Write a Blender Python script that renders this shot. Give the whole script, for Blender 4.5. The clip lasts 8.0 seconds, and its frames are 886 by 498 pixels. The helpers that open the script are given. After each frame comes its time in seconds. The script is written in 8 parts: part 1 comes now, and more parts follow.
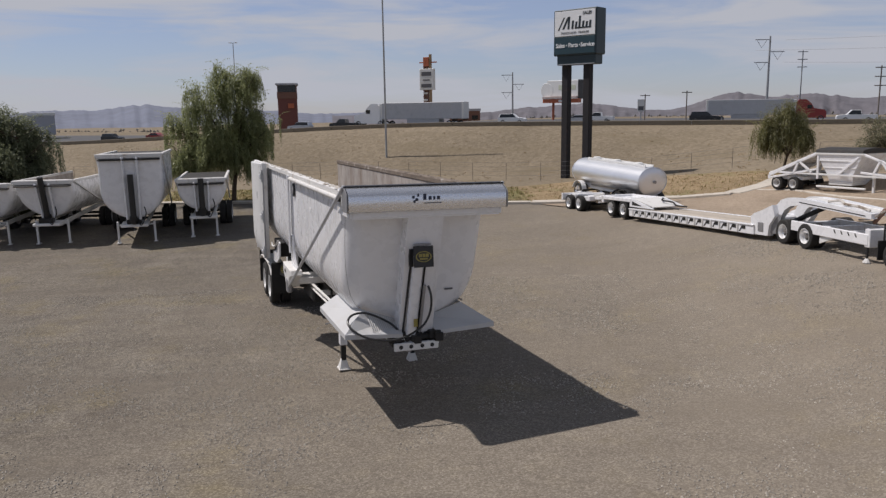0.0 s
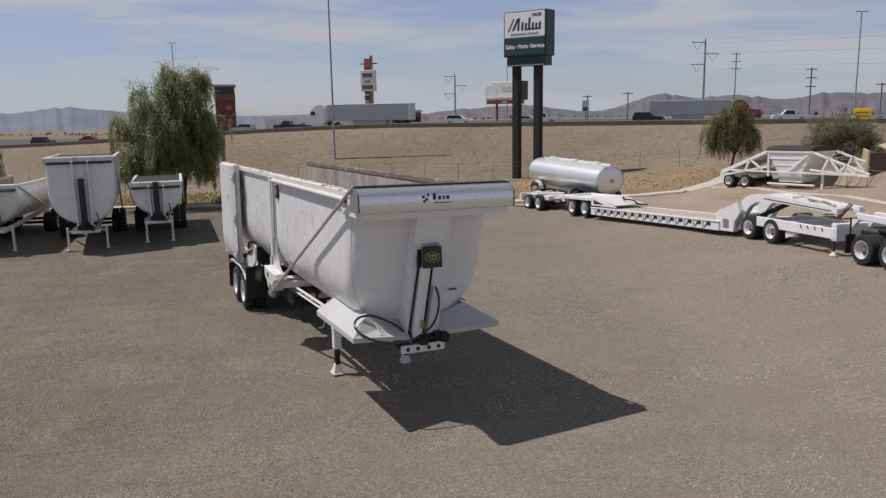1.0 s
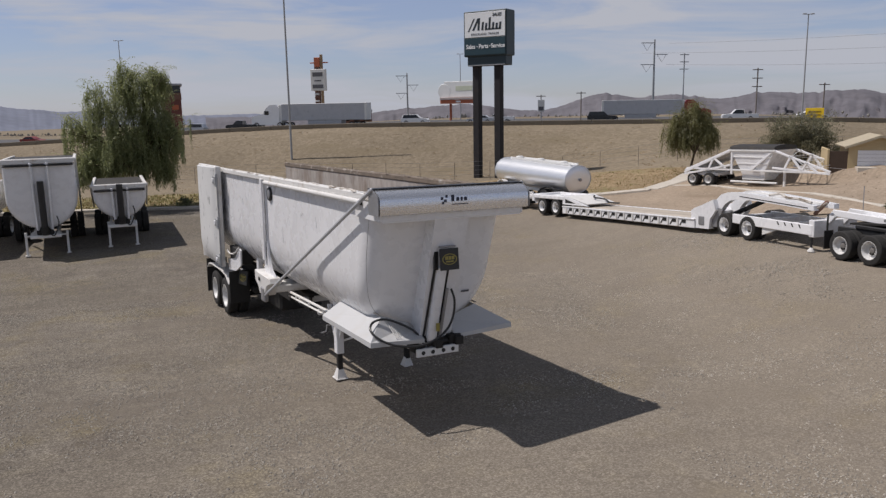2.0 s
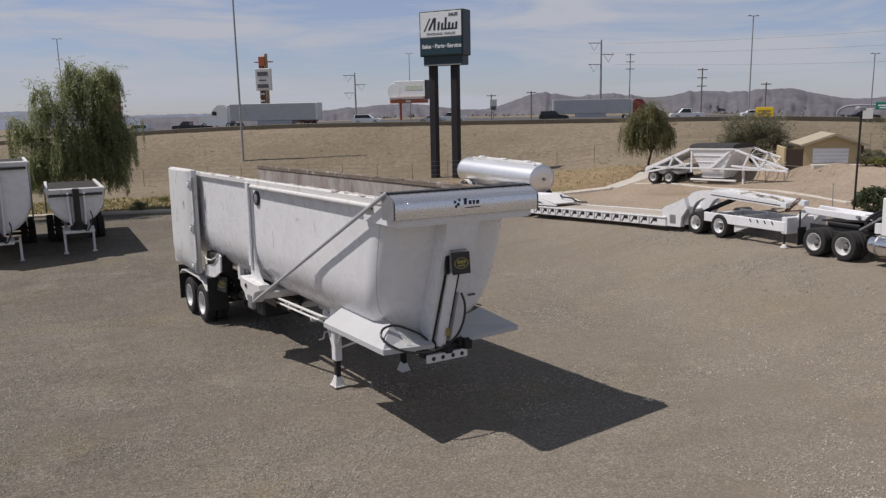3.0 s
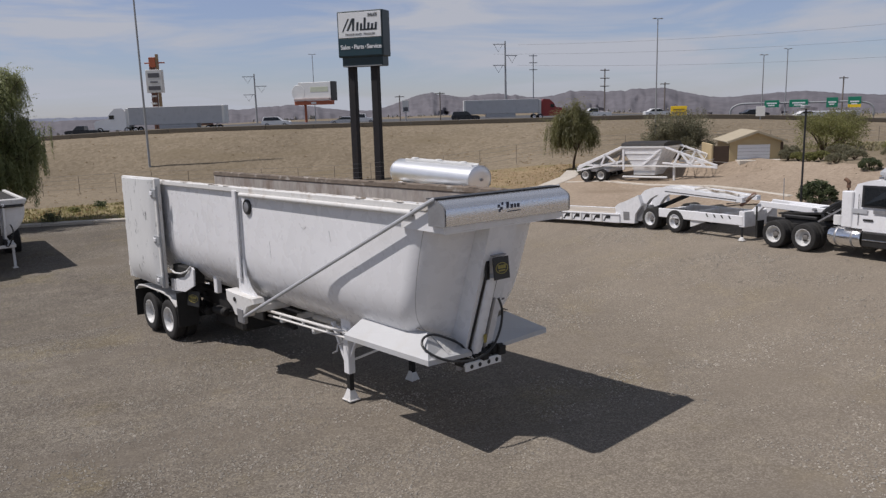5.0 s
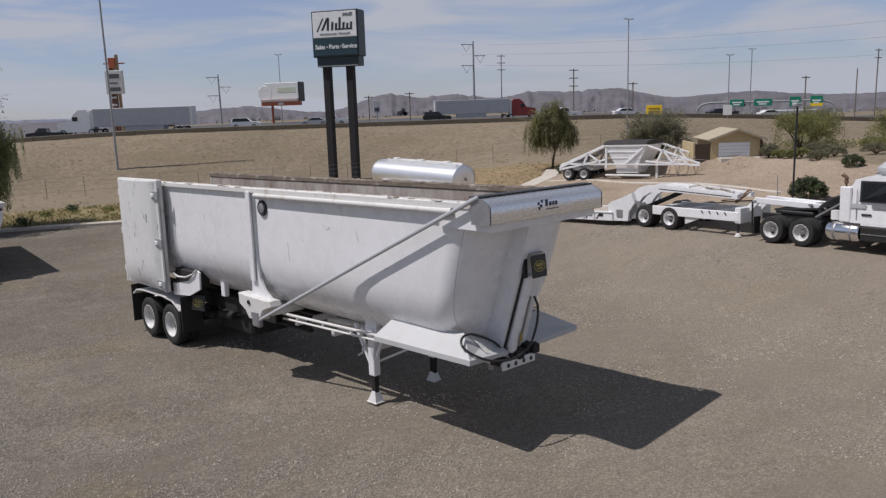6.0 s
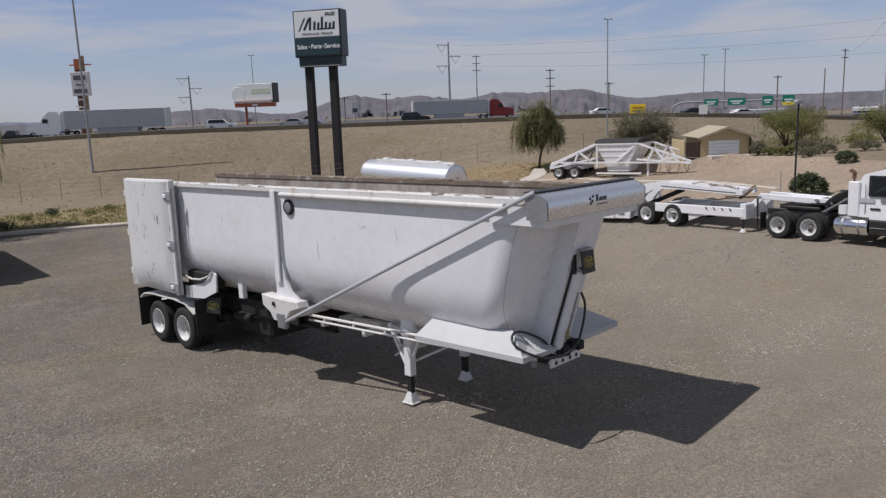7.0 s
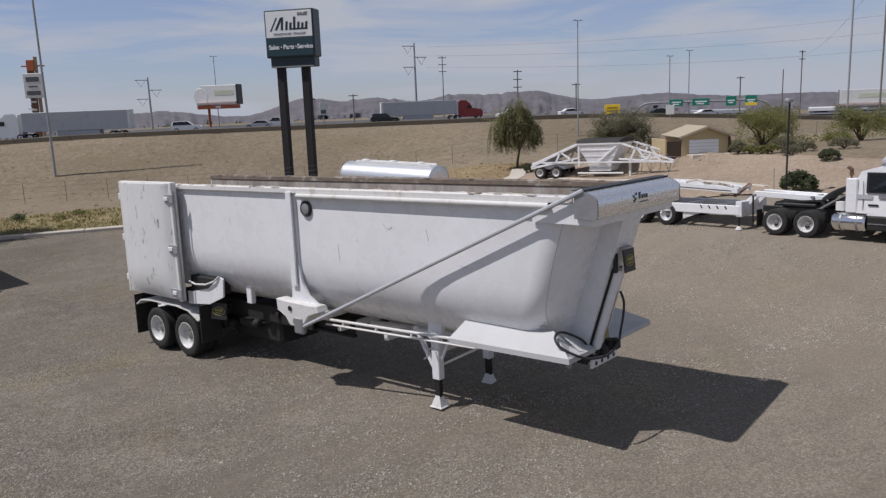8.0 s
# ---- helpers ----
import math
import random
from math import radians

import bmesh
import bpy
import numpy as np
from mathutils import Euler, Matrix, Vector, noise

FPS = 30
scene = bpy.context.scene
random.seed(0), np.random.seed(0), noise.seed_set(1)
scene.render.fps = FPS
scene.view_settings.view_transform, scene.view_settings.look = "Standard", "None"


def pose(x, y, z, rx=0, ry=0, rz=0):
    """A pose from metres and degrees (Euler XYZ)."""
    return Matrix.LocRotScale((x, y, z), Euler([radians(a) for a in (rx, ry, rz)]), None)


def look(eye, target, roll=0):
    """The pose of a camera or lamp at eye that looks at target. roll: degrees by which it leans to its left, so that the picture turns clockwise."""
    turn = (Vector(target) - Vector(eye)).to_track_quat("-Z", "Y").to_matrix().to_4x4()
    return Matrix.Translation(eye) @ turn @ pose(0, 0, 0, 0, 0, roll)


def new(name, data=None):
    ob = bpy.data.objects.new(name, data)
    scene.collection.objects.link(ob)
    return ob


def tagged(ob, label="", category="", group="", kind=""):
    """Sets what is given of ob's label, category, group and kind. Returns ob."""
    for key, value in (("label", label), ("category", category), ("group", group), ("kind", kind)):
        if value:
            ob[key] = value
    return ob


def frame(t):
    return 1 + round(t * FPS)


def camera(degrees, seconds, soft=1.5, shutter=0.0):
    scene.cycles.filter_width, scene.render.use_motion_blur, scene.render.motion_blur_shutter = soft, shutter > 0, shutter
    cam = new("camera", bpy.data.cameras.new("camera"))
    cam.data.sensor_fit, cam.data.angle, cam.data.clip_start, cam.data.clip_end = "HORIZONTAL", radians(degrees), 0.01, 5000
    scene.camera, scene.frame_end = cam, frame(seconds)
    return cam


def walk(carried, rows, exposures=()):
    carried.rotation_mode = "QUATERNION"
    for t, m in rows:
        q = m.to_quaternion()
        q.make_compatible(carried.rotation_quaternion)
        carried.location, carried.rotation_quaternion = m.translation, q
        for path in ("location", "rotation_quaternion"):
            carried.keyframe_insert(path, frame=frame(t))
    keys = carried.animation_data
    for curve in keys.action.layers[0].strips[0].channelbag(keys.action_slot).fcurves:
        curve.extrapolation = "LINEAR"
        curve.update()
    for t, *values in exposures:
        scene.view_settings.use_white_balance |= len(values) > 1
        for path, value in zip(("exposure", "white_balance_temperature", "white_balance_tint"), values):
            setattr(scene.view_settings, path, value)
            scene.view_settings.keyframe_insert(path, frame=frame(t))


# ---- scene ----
cam = camera(59.8, 8.0, soft=1.35)
# seconds, eye, Euler turn
ROWS = [
    (0.0, 0.233, -0.218, 4.881, 79.64, 0.82, -0.06),
    (0.5, -0.323, -0.161, 4.860, 79.65, 0.86, -2.43),
    (1.0, -0.940, -0.049, 4.851, 79.69, 0.96, -4.89),
    (1.5, -1.524, 0.066, 4.860, 79.66, 0.97, -6.91),
    (3.0, -3.104, 0.595, 4.956, 79.44, 1.13, -13.35),
    (3.5, -3.637, 0.814, 4.968, 79.44, 1.22, -15.39),
    (4.0, -4.169, 1.067, 5.001, 79.39, 1.28, -17.50),
    (4.5, -4.697, 1.322, 5.033, 79.35, 1.44, -19.71),
    (6.0, -6.284, 2.157, 5.019, 79.27, 1.77, -24.72),
    (6.5, -6.831, 2.483, 4.982, 79.30, 1.88, -26.03),
    (7.0, -7.360, 2.847, 4.964, 79.29, 1.98, -27.33),
    (7.5, -7.837, 3.220, 4.954, 79.32, 2.09, -28.83),
    (8.0, -8.334, 3.685, 4.939, 79.31, 2.13, -30.60),
]
EXPOSURE = 0.0
walk(cam, [(t, pose(*row)) for t, *row in ROWS], exposures=[(0.0, EXPOSURE + 0.03, 6540, 11.5), (4.5, EXPOSURE, 6430, 11.5), (8.0, EXPOSURE - 0.02, 6260, 11.5)])

# ---------------------------------------------------------------- light
SUN_WAY = Vector((-2.09, 0.65, 3.62)).normalized()  # towards the sun
SUN_EL = math.asin(SUN_WAY.z)
SUN_AZ = math.atan2(SUN_WAY.x, SUN_WAY.y)
sun_data = bpy.data.lights.new("sun", "SUN")
sun_data.energy, sun_data.angle, sun_data.color = 3.72, radians(0.6), (1.0, 0.945, 0.90)
sun = new("sun", sun_data)
sun.matrix_world = look(SUN_WAY * 60, (0, 0, 0))

world = bpy.data.worlds.new("world")
scene.world = world
world.use_nodes = True
wn, wl = world.node_tree.nodes, world.node_tree.links
wn.clear()
w_out = wn.new("ShaderNodeOutputWorld")
w_back = wn.new("ShaderNodeBackground")
w_back.inputs["Strength"].default_value = 0.079
sky = wn.new("ShaderNodeTexSky")
sky.sky_type, sky.sun_disc = "NISHITA", False
sky.sun_elevation, sky.sun_rotation = SUN_EL, SUN_AZ
sky.air_density, sky.dust_density, sky.ozone_density = 1.0, 0.15, 4.0
w_co = wn.new("ShaderNodeTexCoord")
w_map = wn.new("ShaderNodeMapping")
w_map.inputs["Scale"].default_value = (1.5, 1.5, 11.0)
w_map.inputs["Rotation"].default_value = (0.05, -0.06, 0.5)
w_noise = wn.new("ShaderNodeTexNoise")
w_noise.inputs["Scale"].default_value = 2.2
w_noise.inputs["Detail"].default_value = 7.0
w_noise.inputs["Roughness"].default_value = 0.55
w_noise.inputs["Distortion"].default_value = 0.5
w_ramp = wn.new("ShaderNodeValToRGB")
w_ramp.color_ramp.elements[0].position, w_ramp.color_ramp.elements[1].position = 0.43, 0.60
w_mix = wn.new("ShaderNodeMix")
w_mix.data_type = "RGBA"
w_mix.inputs[7].default_value = (5.5, 5.75, 6.45, 1.0)   # thin high cloud
w_fac = wn.new("ShaderNodeMath")
w_fac.operation = "MULTIPLY_ADD"
w_fac.inputs[1].default_value, w_fac.inputs[2].default_value = 0.64, 0.36
wl.new(w_co.outputs["Generated"], w_map.inputs["Vector"])
wl.new(w_map.outputs["Vector"], w_noise.inputs["Vector"])
wl.new(w_noise.outputs["Fac"], w_ramp.inputs["Fac"])
wl.new(w_ramp.outputs["Color"], w_fac.inputs[0])
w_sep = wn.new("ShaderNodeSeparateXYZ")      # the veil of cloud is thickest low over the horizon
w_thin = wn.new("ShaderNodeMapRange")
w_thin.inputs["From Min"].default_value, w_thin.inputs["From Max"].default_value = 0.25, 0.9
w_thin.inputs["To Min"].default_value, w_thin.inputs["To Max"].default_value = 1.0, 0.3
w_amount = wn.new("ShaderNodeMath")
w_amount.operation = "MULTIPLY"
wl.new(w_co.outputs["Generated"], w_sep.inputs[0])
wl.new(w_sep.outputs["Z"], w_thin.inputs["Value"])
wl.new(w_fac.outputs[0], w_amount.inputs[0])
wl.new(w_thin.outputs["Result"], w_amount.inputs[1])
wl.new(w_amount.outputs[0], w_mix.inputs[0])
w_tint = wn.new("ShaderNodeMix")          # clear air over dry country: less yellow low down
w_tint.data_type, w_tint.blend_type = "RGBA", "MULTIPLY"
w_tint.inputs[0].default_value = 1.0
w_high = wn.new("ShaderNodeMapRange")      # overhead the haze takes out most of the blue
w_high.inputs["From Min"].default_value, w_high.inputs["From Max"].default_value = 0.22, 0.6
w_zone = wn.new("ShaderNodeMix")
w_zone.data_type = "RGBA"
w_zone.inputs[6].default_value, w_zone.inputs[7].default_value = (0.77, 0.80, 1.03, 1.0), (0.85, 0.69, 0.59, 1.0)
wl.new(w_sep.outputs["Z"], w_high.inputs["Value"])
wl.new(w_high.outputs["Result"], w_zone.inputs[0])
wl.new(w_zone.outputs[2], w_tint.inputs[7])
wl.new(sky.outputs["Color"], w_tint.inputs[6])
wl.new(w_tint.outputs[2], w_mix.inputs[6])
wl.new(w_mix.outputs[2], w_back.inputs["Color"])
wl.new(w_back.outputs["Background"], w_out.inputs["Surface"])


# ---------------------------------------------------------------- materials
def mk(name, base, rough=0.6, metal=0.0, var=0.12, scale=3.0, fine=40.0, bump=0.08, dirt=None, dirt_at=(0.55, 0.8), stretch=(1, 1, 1), spread=0.0):
    """A surface with variation at two scales, an optional dirt colour in blotches, and fine relief."""
    m = bpy.data.materials.new(name)
    m.use_nodes = True
    n, l = m.node_tree.nodes, m.node_tree.links
    bsdf = n["Principled BSDF"]
    co = n.new("ShaderNodeTexCoord")
    mp = n.new("ShaderNodeMapping")
    mp.inputs["Scale"].default_value = stretch
    l.new(co.outputs["Object"], mp.inputs["Vector"])
    big = n.new("ShaderNodeTexNoise")
    big.inputs["Scale"].default_value, big.inputs["Detail"].default_value = scale, 4.0
    small = n.new("ShaderNodeTexNoise")
    small.inputs["Scale"].default_value, small.inputs["Detail"].default_value = fine, 3.0
    for t in (big, small):
        l.new(mp.outputs["Vector"], t.inputs["Vector"])
    add = n.new("ShaderNodeMath")
    add.operation = "ADD"
    l.new(big.outputs["Fac"], add.inputs[0])
    l.new(small.outputs["Fac"], add.inputs[1])
    rng = n.new("ShaderNodeMapRange")
    rng.inputs["From Min"].default_value, rng.inputs["From Max"].default_value = 0.6, 1.4
    rng.inputs["To Min"].default_value, rng.inputs["To Max"].default_value = 1 - var, 1 + var
    l.new(add.outputs[0], rng.inputs["Value"])
    value = rng.outputs["Result"]
    if spread:
        info = n.new("ShaderNodeObjectInfo")
        r2 = n.new("ShaderNodeMapRange")
        r2.inputs["To Min"].default_value, r2.inputs["To Max"].default_value = 1 - spread, 1 + spread
        l.new(info.outputs["Random"], r2.inputs["Value"])
        mul = n.new("ShaderNodeMath")
        mul.operation = "MULTIPLY"
        l.new(value, mul.inputs[0])
        l.new(r2.outputs["Result"], mul.inputs[1])
        value = mul.outputs[0]
    hsv = n.new("ShaderNodeHueSaturation")
    hsv.inputs["Color"].default_value = (*base, 1)
    l.new(value, hsv.inputs["Value"])
    colour = hsv.outputs["Color"]
    if dirt:
        blot = n.new("ShaderNodeTexNoise")
        blot.inputs["Scale"].default_value, blot.inputs["Detail"].default_value = scale * 1.7, 8.0
        blot.inputs["Roughness"].default_value = 0.65
        l.new(mp.outputs["Vector"], blot.inputs["Vector"])
        ramp = n.new("ShaderNodeMapRange")
        ramp.inputs["From Min"].default_value, ramp.inputs["From Max"].default_value = dirt_at
        l.new(blot.outputs["Fac"], ramp.inputs["Value"])
        mix = n.new("ShaderNodeMix")
        mix.data_type = "RGBA"
        mix.inputs[7].default_value = (*dirt, 1)
        l.new(ramp.outputs["Result"], mix.inputs[0])
        l.new(colour, mix.inputs[6])
        colour = mix.outputs[2]
    l.new(colour, bsdf.inputs["Base Color"])
    rr = n.new("ShaderNodeMapRange")
    rr.inputs["To Min"].default_value, rr.inputs["To Max"].default_value = max(rough - 0.12, 0.03), min(rough + 0.12, 1)
    l.new(small.outputs["Fac"], rr.inputs["Value"])
    l.new(rr.outputs["Result"], bsdf.inputs["Roughness"])
    bsdf.inputs["Metallic"].default_value = metal
    if bump:
        b = n.new("ShaderNodeBump")
        b.inputs["Strength"].default_value, b.inputs["Distance"].default_value = bump, 0.02
        l.new(small.outputs["Fac"], b.inputs["Height"])
        l.new(b.outputs["Normal"], bsdf.inputs["Normal"])
    return m


def mk_leaf(name, base, rough, var=0.35, scale=1.5):
    """Foliage: clumps of lighter and darker green, and blades through which some light comes."""
    m = mk(name, base, rough, var=var, scale=scale, fine=9, bump=0.0)
    n, l = m.node_tree.nodes, m.node_tree.links
    bsdf = n["Principled BSDF"]
    back = n.new("ShaderNodeBsdfTranslucent")
    source = bsdf.inputs["Base Color"].links[0].from_socket
    l.new(source, back.inputs["Color"])
    both = n.new("ShaderNodeMixShader")
    both.inputs[0].default_value = 0.48
    l.new(bsdf.outputs[0], both.inputs[1])
    l.new(back.outputs[0], both.inputs[2])
    l.new(both.outputs[0], n["Material Output"].inputs["Surface"])
    return m


def mk_ground(name, tones, stone=38.0, patch=0.12, streak=None, bump=0.5, depth=0.03, pale_side=None, clump=0.0):
    """Loose ground: stones of three tones, patches and an optional streaked second colour."""
    m = bpy.data.materials.new(name)
    m.use_nodes = True
    n, l = m.node_tree.nodes, m.node_tree.links
    bsdf = n["Principled BSDF"]
    bsdf.inputs["Roughness"].default_value = 0.95
    bsdf.inputs["Specular IOR Level"].default_value = 0.15
    co = n.new("ShaderNodeTexCoord")
    vor = n.new("ShaderNodeTexVoronoi")
    vor.inputs["Scale"].default_value = stone
    l.new(co.outputs["Object"], vor.inputs["Vector"])
    sep = n.new("ShaderNodeSeparateColor")
    l.new(vor.outputs["Color"], sep.inputs["Color"])
    fine = n.new("ShaderNodeTexNoise")
    fine.inputs["Scale"].default_value, fine.inputs["Detail"].default_value = 28.0, 6.0
    l.new(co.outputs["Object"], fine.inputs["Vector"])
    mixf = n.new("ShaderNodeMath")
    mixf.operation = "MULTIPLY_ADD"
    mixf.inputs[1].default_value = 0.62
    l.new(sep.outputs["Red"], mixf.inputs[0])
    half = n.new("ShaderNodeMath")
    half.operation = "MULTIPLY"
    half.inputs[1].default_value = 0.38
    l.new(fine.outputs["Fac"], half.inputs[0])
    l.new(half.outputs[0], mixf.inputs[2])
    ramp = n.new("ShaderNodeValToRGB")
    e = ramp.color_ramp.elements
    e[0].position, e[0].color = 0.08, (*tones[0], 1)
    e[1].position, e[1].color = 0.92, (*tones[2], 1)
    mid = e.new(0.5)
    mid.color = (*tones[1], 1)
    l.new(mixf.outputs[0], ramp.inputs["Fac"])
    big = n.new("ShaderNodeTexNoise")
    big.inputs["Scale"].default_value, big.inputs["Detail"].default_value = patch, 5.0
    big.inputs["Roughness"].default_value = 0.6
    l.new(co.outputs["Object"], big.inputs["Vector"])
    rng = n.new("ShaderNodeMapRange")
    rng.inputs["From Min"].default_value, rng.inputs["From Max"].default_value = 0.3, 0.7
    rng.inputs["To Min"].default_value, rng.inputs["To Max"].default_value = 0.82, 1.14
    l.new(big.outputs["Fac"], rng.inputs["Value"])
    hsv = n.new("ShaderNodeHueSaturation")
    l.new(ramp.outputs["Color"], hsv.inputs["Color"])
    l.new(rng.outputs["Result"], hsv.inputs["Value"])
    colour = hsv.outputs["Color"]
    if clump:   # coarse grit: clods and pale stones between bare patches
        grit = n.new("ShaderNodeTexNoise")
        grit.inputs["Scale"].default_value, grit.inputs["Detail"].default_value = 8.0, 9.0
        grit.inputs["Roughness"].default_value = 0.88
        l.new(co.outputs["Object"], grit.inputs["Vector"])
        rg = n.new("ShaderNodeMapRange")
        rg.inputs["From Min"].default_value, rg.inputs["From Max"].default_value = 0.32, 0.68
        rg.inputs["To Min"].default_value, rg.inputs["To Max"].default_value = 1 - clump, 1 + clump
        l.new(grit.outputs["Fac"], rg.inputs["Value"])
        h2 = n.new("ShaderNodeHueSaturation")
        l.new(colour, h2.inputs["Color"])
        l.new(rg.outputs["Result"], h2.inputs["Value"])
        colour = h2.outputs["Color"]
        drifts = (((0.42, 0.42, 1), (1.07, 1.02, 0.80), 1.0), ((0.55, 0.55, 1), (1.22, 1.23, 1.24), 1.0), ((0.30, 0.30, 1), (0.78, 0.77, 0.79), 0.9),
                  ((1.7, 1.7, 1), (1.20, 1.19, 1.12), 0.9), ((2.3, 2.3, 1), (0.80, 0.79, 0.80), 0.9), ((0.22, 1.9, 1), (1.16, 1.15, 1.12), 0.9), ((0.16, 1.5, 1), (0.82, 0.81, 0.82), 0.9))
        for k, (size, tone, most) in enumerate(drifts):   # sandy, ash-grey and trodden drifts, small patches, and long wheel marks
            drift = n.new("ShaderNodeTexNoise")
            drift.noise_dimensions = "4D"
            drift.inputs["W"].default_value = 3.0 + 5.0 * k
            drift.inputs["Scale"].default_value, drift.inputs["Detail"].default_value = 1.0, 6.0
            drift.inputs["Roughness"].default_value = 0.7
            lay = n.new("ShaderNodeMapping")
            lay.inputs["Scale"].default_value = size
            l.new(co.outputs["Object"], lay.inputs["Vector"])
            l.new(lay.outputs["Vector"], drift.inputs["Vector"])
            dr = n.new("ShaderNodeMapRange")
            dr.inputs["From Min"].default_value, dr.inputs["From Max"].default_value = 0.52, 0.70
            dr.inputs["To Max"].default_value = most
            l.new(drift.outputs["Fac"], dr.inputs["Value"])
            dm = n.new("ShaderNodeMix")
            dm.data_type, dm.blend_type = "RGBA", "MULTIPLY"
            dm.inputs[7].default_value = (*tone, 1)
            l.new(dr.outputs["Result"], dm.inputs[0])
            l.new(colour, dm.inputs[6])
            colour = dm.outputs[2]
    if streak:
        sc, lo, hi, tone = streak
        mp = n.new("ShaderNodeMapping")
        mp.inputs["Scale"].default_value = sc
        mp.inputs["Rotation"].default_value = (0, 0, 0.6)
        l.new(co.outputs["Object"], mp.inputs["Vector"])
        st = n.new("ShaderNodeTexNoise")
        st.inputs["Scale"].default_value, st.inputs["Detail"].default_value = 1.0, 6.0
        st.inputs["Distortion"].default_value = 0.6
        l.new(mp.outputs["Vector"], st.inputs["Vector"])
        r3 = n.new("ShaderNodeMapRange")
        r3.inputs["From Min"].default_value, r3.inputs["From Max"].default_value = lo, hi
        r3.inputs["To Max"].default_value = 0.75
        l.new(st.outputs["Fac"], r3.inputs["Value"])
        mix = n.new("ShaderNodeMix")
        mix.data_type = "RGBA"
        mix.inputs[7].default_value = (*tone, 1)
        l.new(r3.outputs["Result"], mix.inputs[0])
        l.new(colour, mix.inputs[6])
        colour = mix.outputs[2]
    if pale_side:   # a paler tone mixed in as x grows, with a ragged edge
        x0, x1, tone, most = pale_side
        way = n.new("ShaderNodeSeparateXYZ")
        l.new(co.outputs["Object"], way.inputs[0])
        drift = n.new("ShaderNodeTexNoise")
        drift.inputs["Scale"].default_value, drift.inputs["Detail"].default_value = 0.35, 5.0
        l.new(co.outputs["Object"], drift.inputs["Vector"])
        wob = n.new("ShaderNodeMath")
        wob.operation = "MULTIPLY_ADD"
        wob.inputs[1].default_value = 9.0
        l.new(drift.outputs["Fac"], wob.inputs[0])
        l.new(way.outputs["X"], wob.inputs[2])
        r4 = n.new("ShaderNodeMapRange")
        r4.inputs["From Min"].default_value, r4.inputs["From Max"].default_value = x0 + 4.5, x1 + 4.5
        r4.inputs["To Max"].default_value = most
        l.new(wob.outputs[0], r4.inputs["Value"])
        mix = n.new("ShaderNodeMix")
        mix.data_type = "RGBA"
        mix.inputs[7].default_value = (*tone, 1)
        l.new(r4.outputs["Result"], mix.inputs[0])
        l.new(colour, mix.inputs[6])
        colour = mix.outputs[2]
    l.new(colour, bsdf.inputs["Base Color"])
    b = n.new("ShaderNodeBump")
    b.inputs["Strength"].default_value, b.inputs["Distance"].default_value = bump, depth
    l.new(mixf.outputs[0], b.inputs["Height"])
    l.new(b.outputs["Normal"], bsdf.inputs["Normal"])
    return m


GRAVEL = mk_ground("gravel", ((0.081, 0.069, 0.057), (0.148, 0.131, 0.108), (0.290, 0.259, 0.215)), stone=42.0, patch=0.12,
                   streak=((0.12, 0.9, 1), 0.50, 0.74, (0.135, 0.116, 0.094)), pale_side=(-9.0, 11.0, (0.338, 0.286, 0.224), 0.46), clump=0.21)
DIRT = mk_ground("bare_dirt", ((0.245, 0.192, 0.142), (0.305, 0.243, 0.182), (0.375, 0.305, 0.235)), stone=14.0, patch=0.22, bump=0.3,
                 streak=((0.5, 0.25, 1), 0.58, 0.72, (0.24, 0.185, 0.13)))
FIELD = mk_ground("dry_field", ((0.180, 0.146, 0.102), (0.220, 0.181, 0.129), (0.27, 0.222, 0.160)), stone=5.0, patch=0.07, bump=0.6, depth=0.08,
                  streak=((0.09, 0.3, 1), 0.52, 0.72, (0.185, 0.150, 0.098)))
VERGE = mk_ground("weedy_verge", ((0.15, 0.135, 0.06), (0.25, 0.205, 0.11), (0.35, 0.28, 0.165)), stone=7.0, patch=0.3, bump=0.7, depth=0.06,
                  streak=((0.4, 0.4, 1), 0.5, 0.65, (0.16, 0.155, 0.06)))
DRY_VERGE = mk_ground("dry_verge", ((0.22, 0.165, 0.09), (0.29, 0.215, 0.128), (0.36, 0.275, 0.175)), stone=7.0, patch=0.3, bump=0.7, depth=0.06,
                      streak=((0.4, 0.4, 1), 0.54, 0.68, (0.22, 0.19, 0.095)))
ASPHALT = mk("asphalt", (0.075, 0.075, 0.078), 0.9, var=0.2, scale=0.3, fine=12)
CONCRETE = mk("concrete_kerb", (0.52, 0.475, 0.41), 0.9, var=0.15, scale=1.2, fine=30, bump=0.3, dirt=(0.27, 0.22, 0.16))
WHITE = mk("white_paint", (0.765, 0.768, 0.782), 0.28, var=0.04, scale=0.6, fine=3.5, bump=0.012, dirt=(0.665, 0.66, 0.65), dirt_at=(0.57, 0.84))
WHITE_WORN = mk("worn_white_paint", (0.66, 0.65, 0.63), 0.6, var=0.08, scale=1.3, fine=18, bump=0.1, dirt=(0.36, 0.29, 0.22), dirt_at=(0.58, 0.8))
WHITE_FRAME = mk("chassis_white", (0.70, 0.70, 0.69), 0.5, var=0.08, scale=1.5, fine=25, bump=0.05, dirt=(0.45, 0.42, 0.38), dirt_at=(0.6, 0.85))
GATE_WHITE = mk("scuffed_gate_paint", (0.68, 0.68, 0.67), 0.5, var=0.05, scale=1.6, fine=20, bump=0.05, dirt=(0.22, 0.22, 0.22), dirt_at=(0.585, 0.665), stretch=(2.4, 1, 0.8))
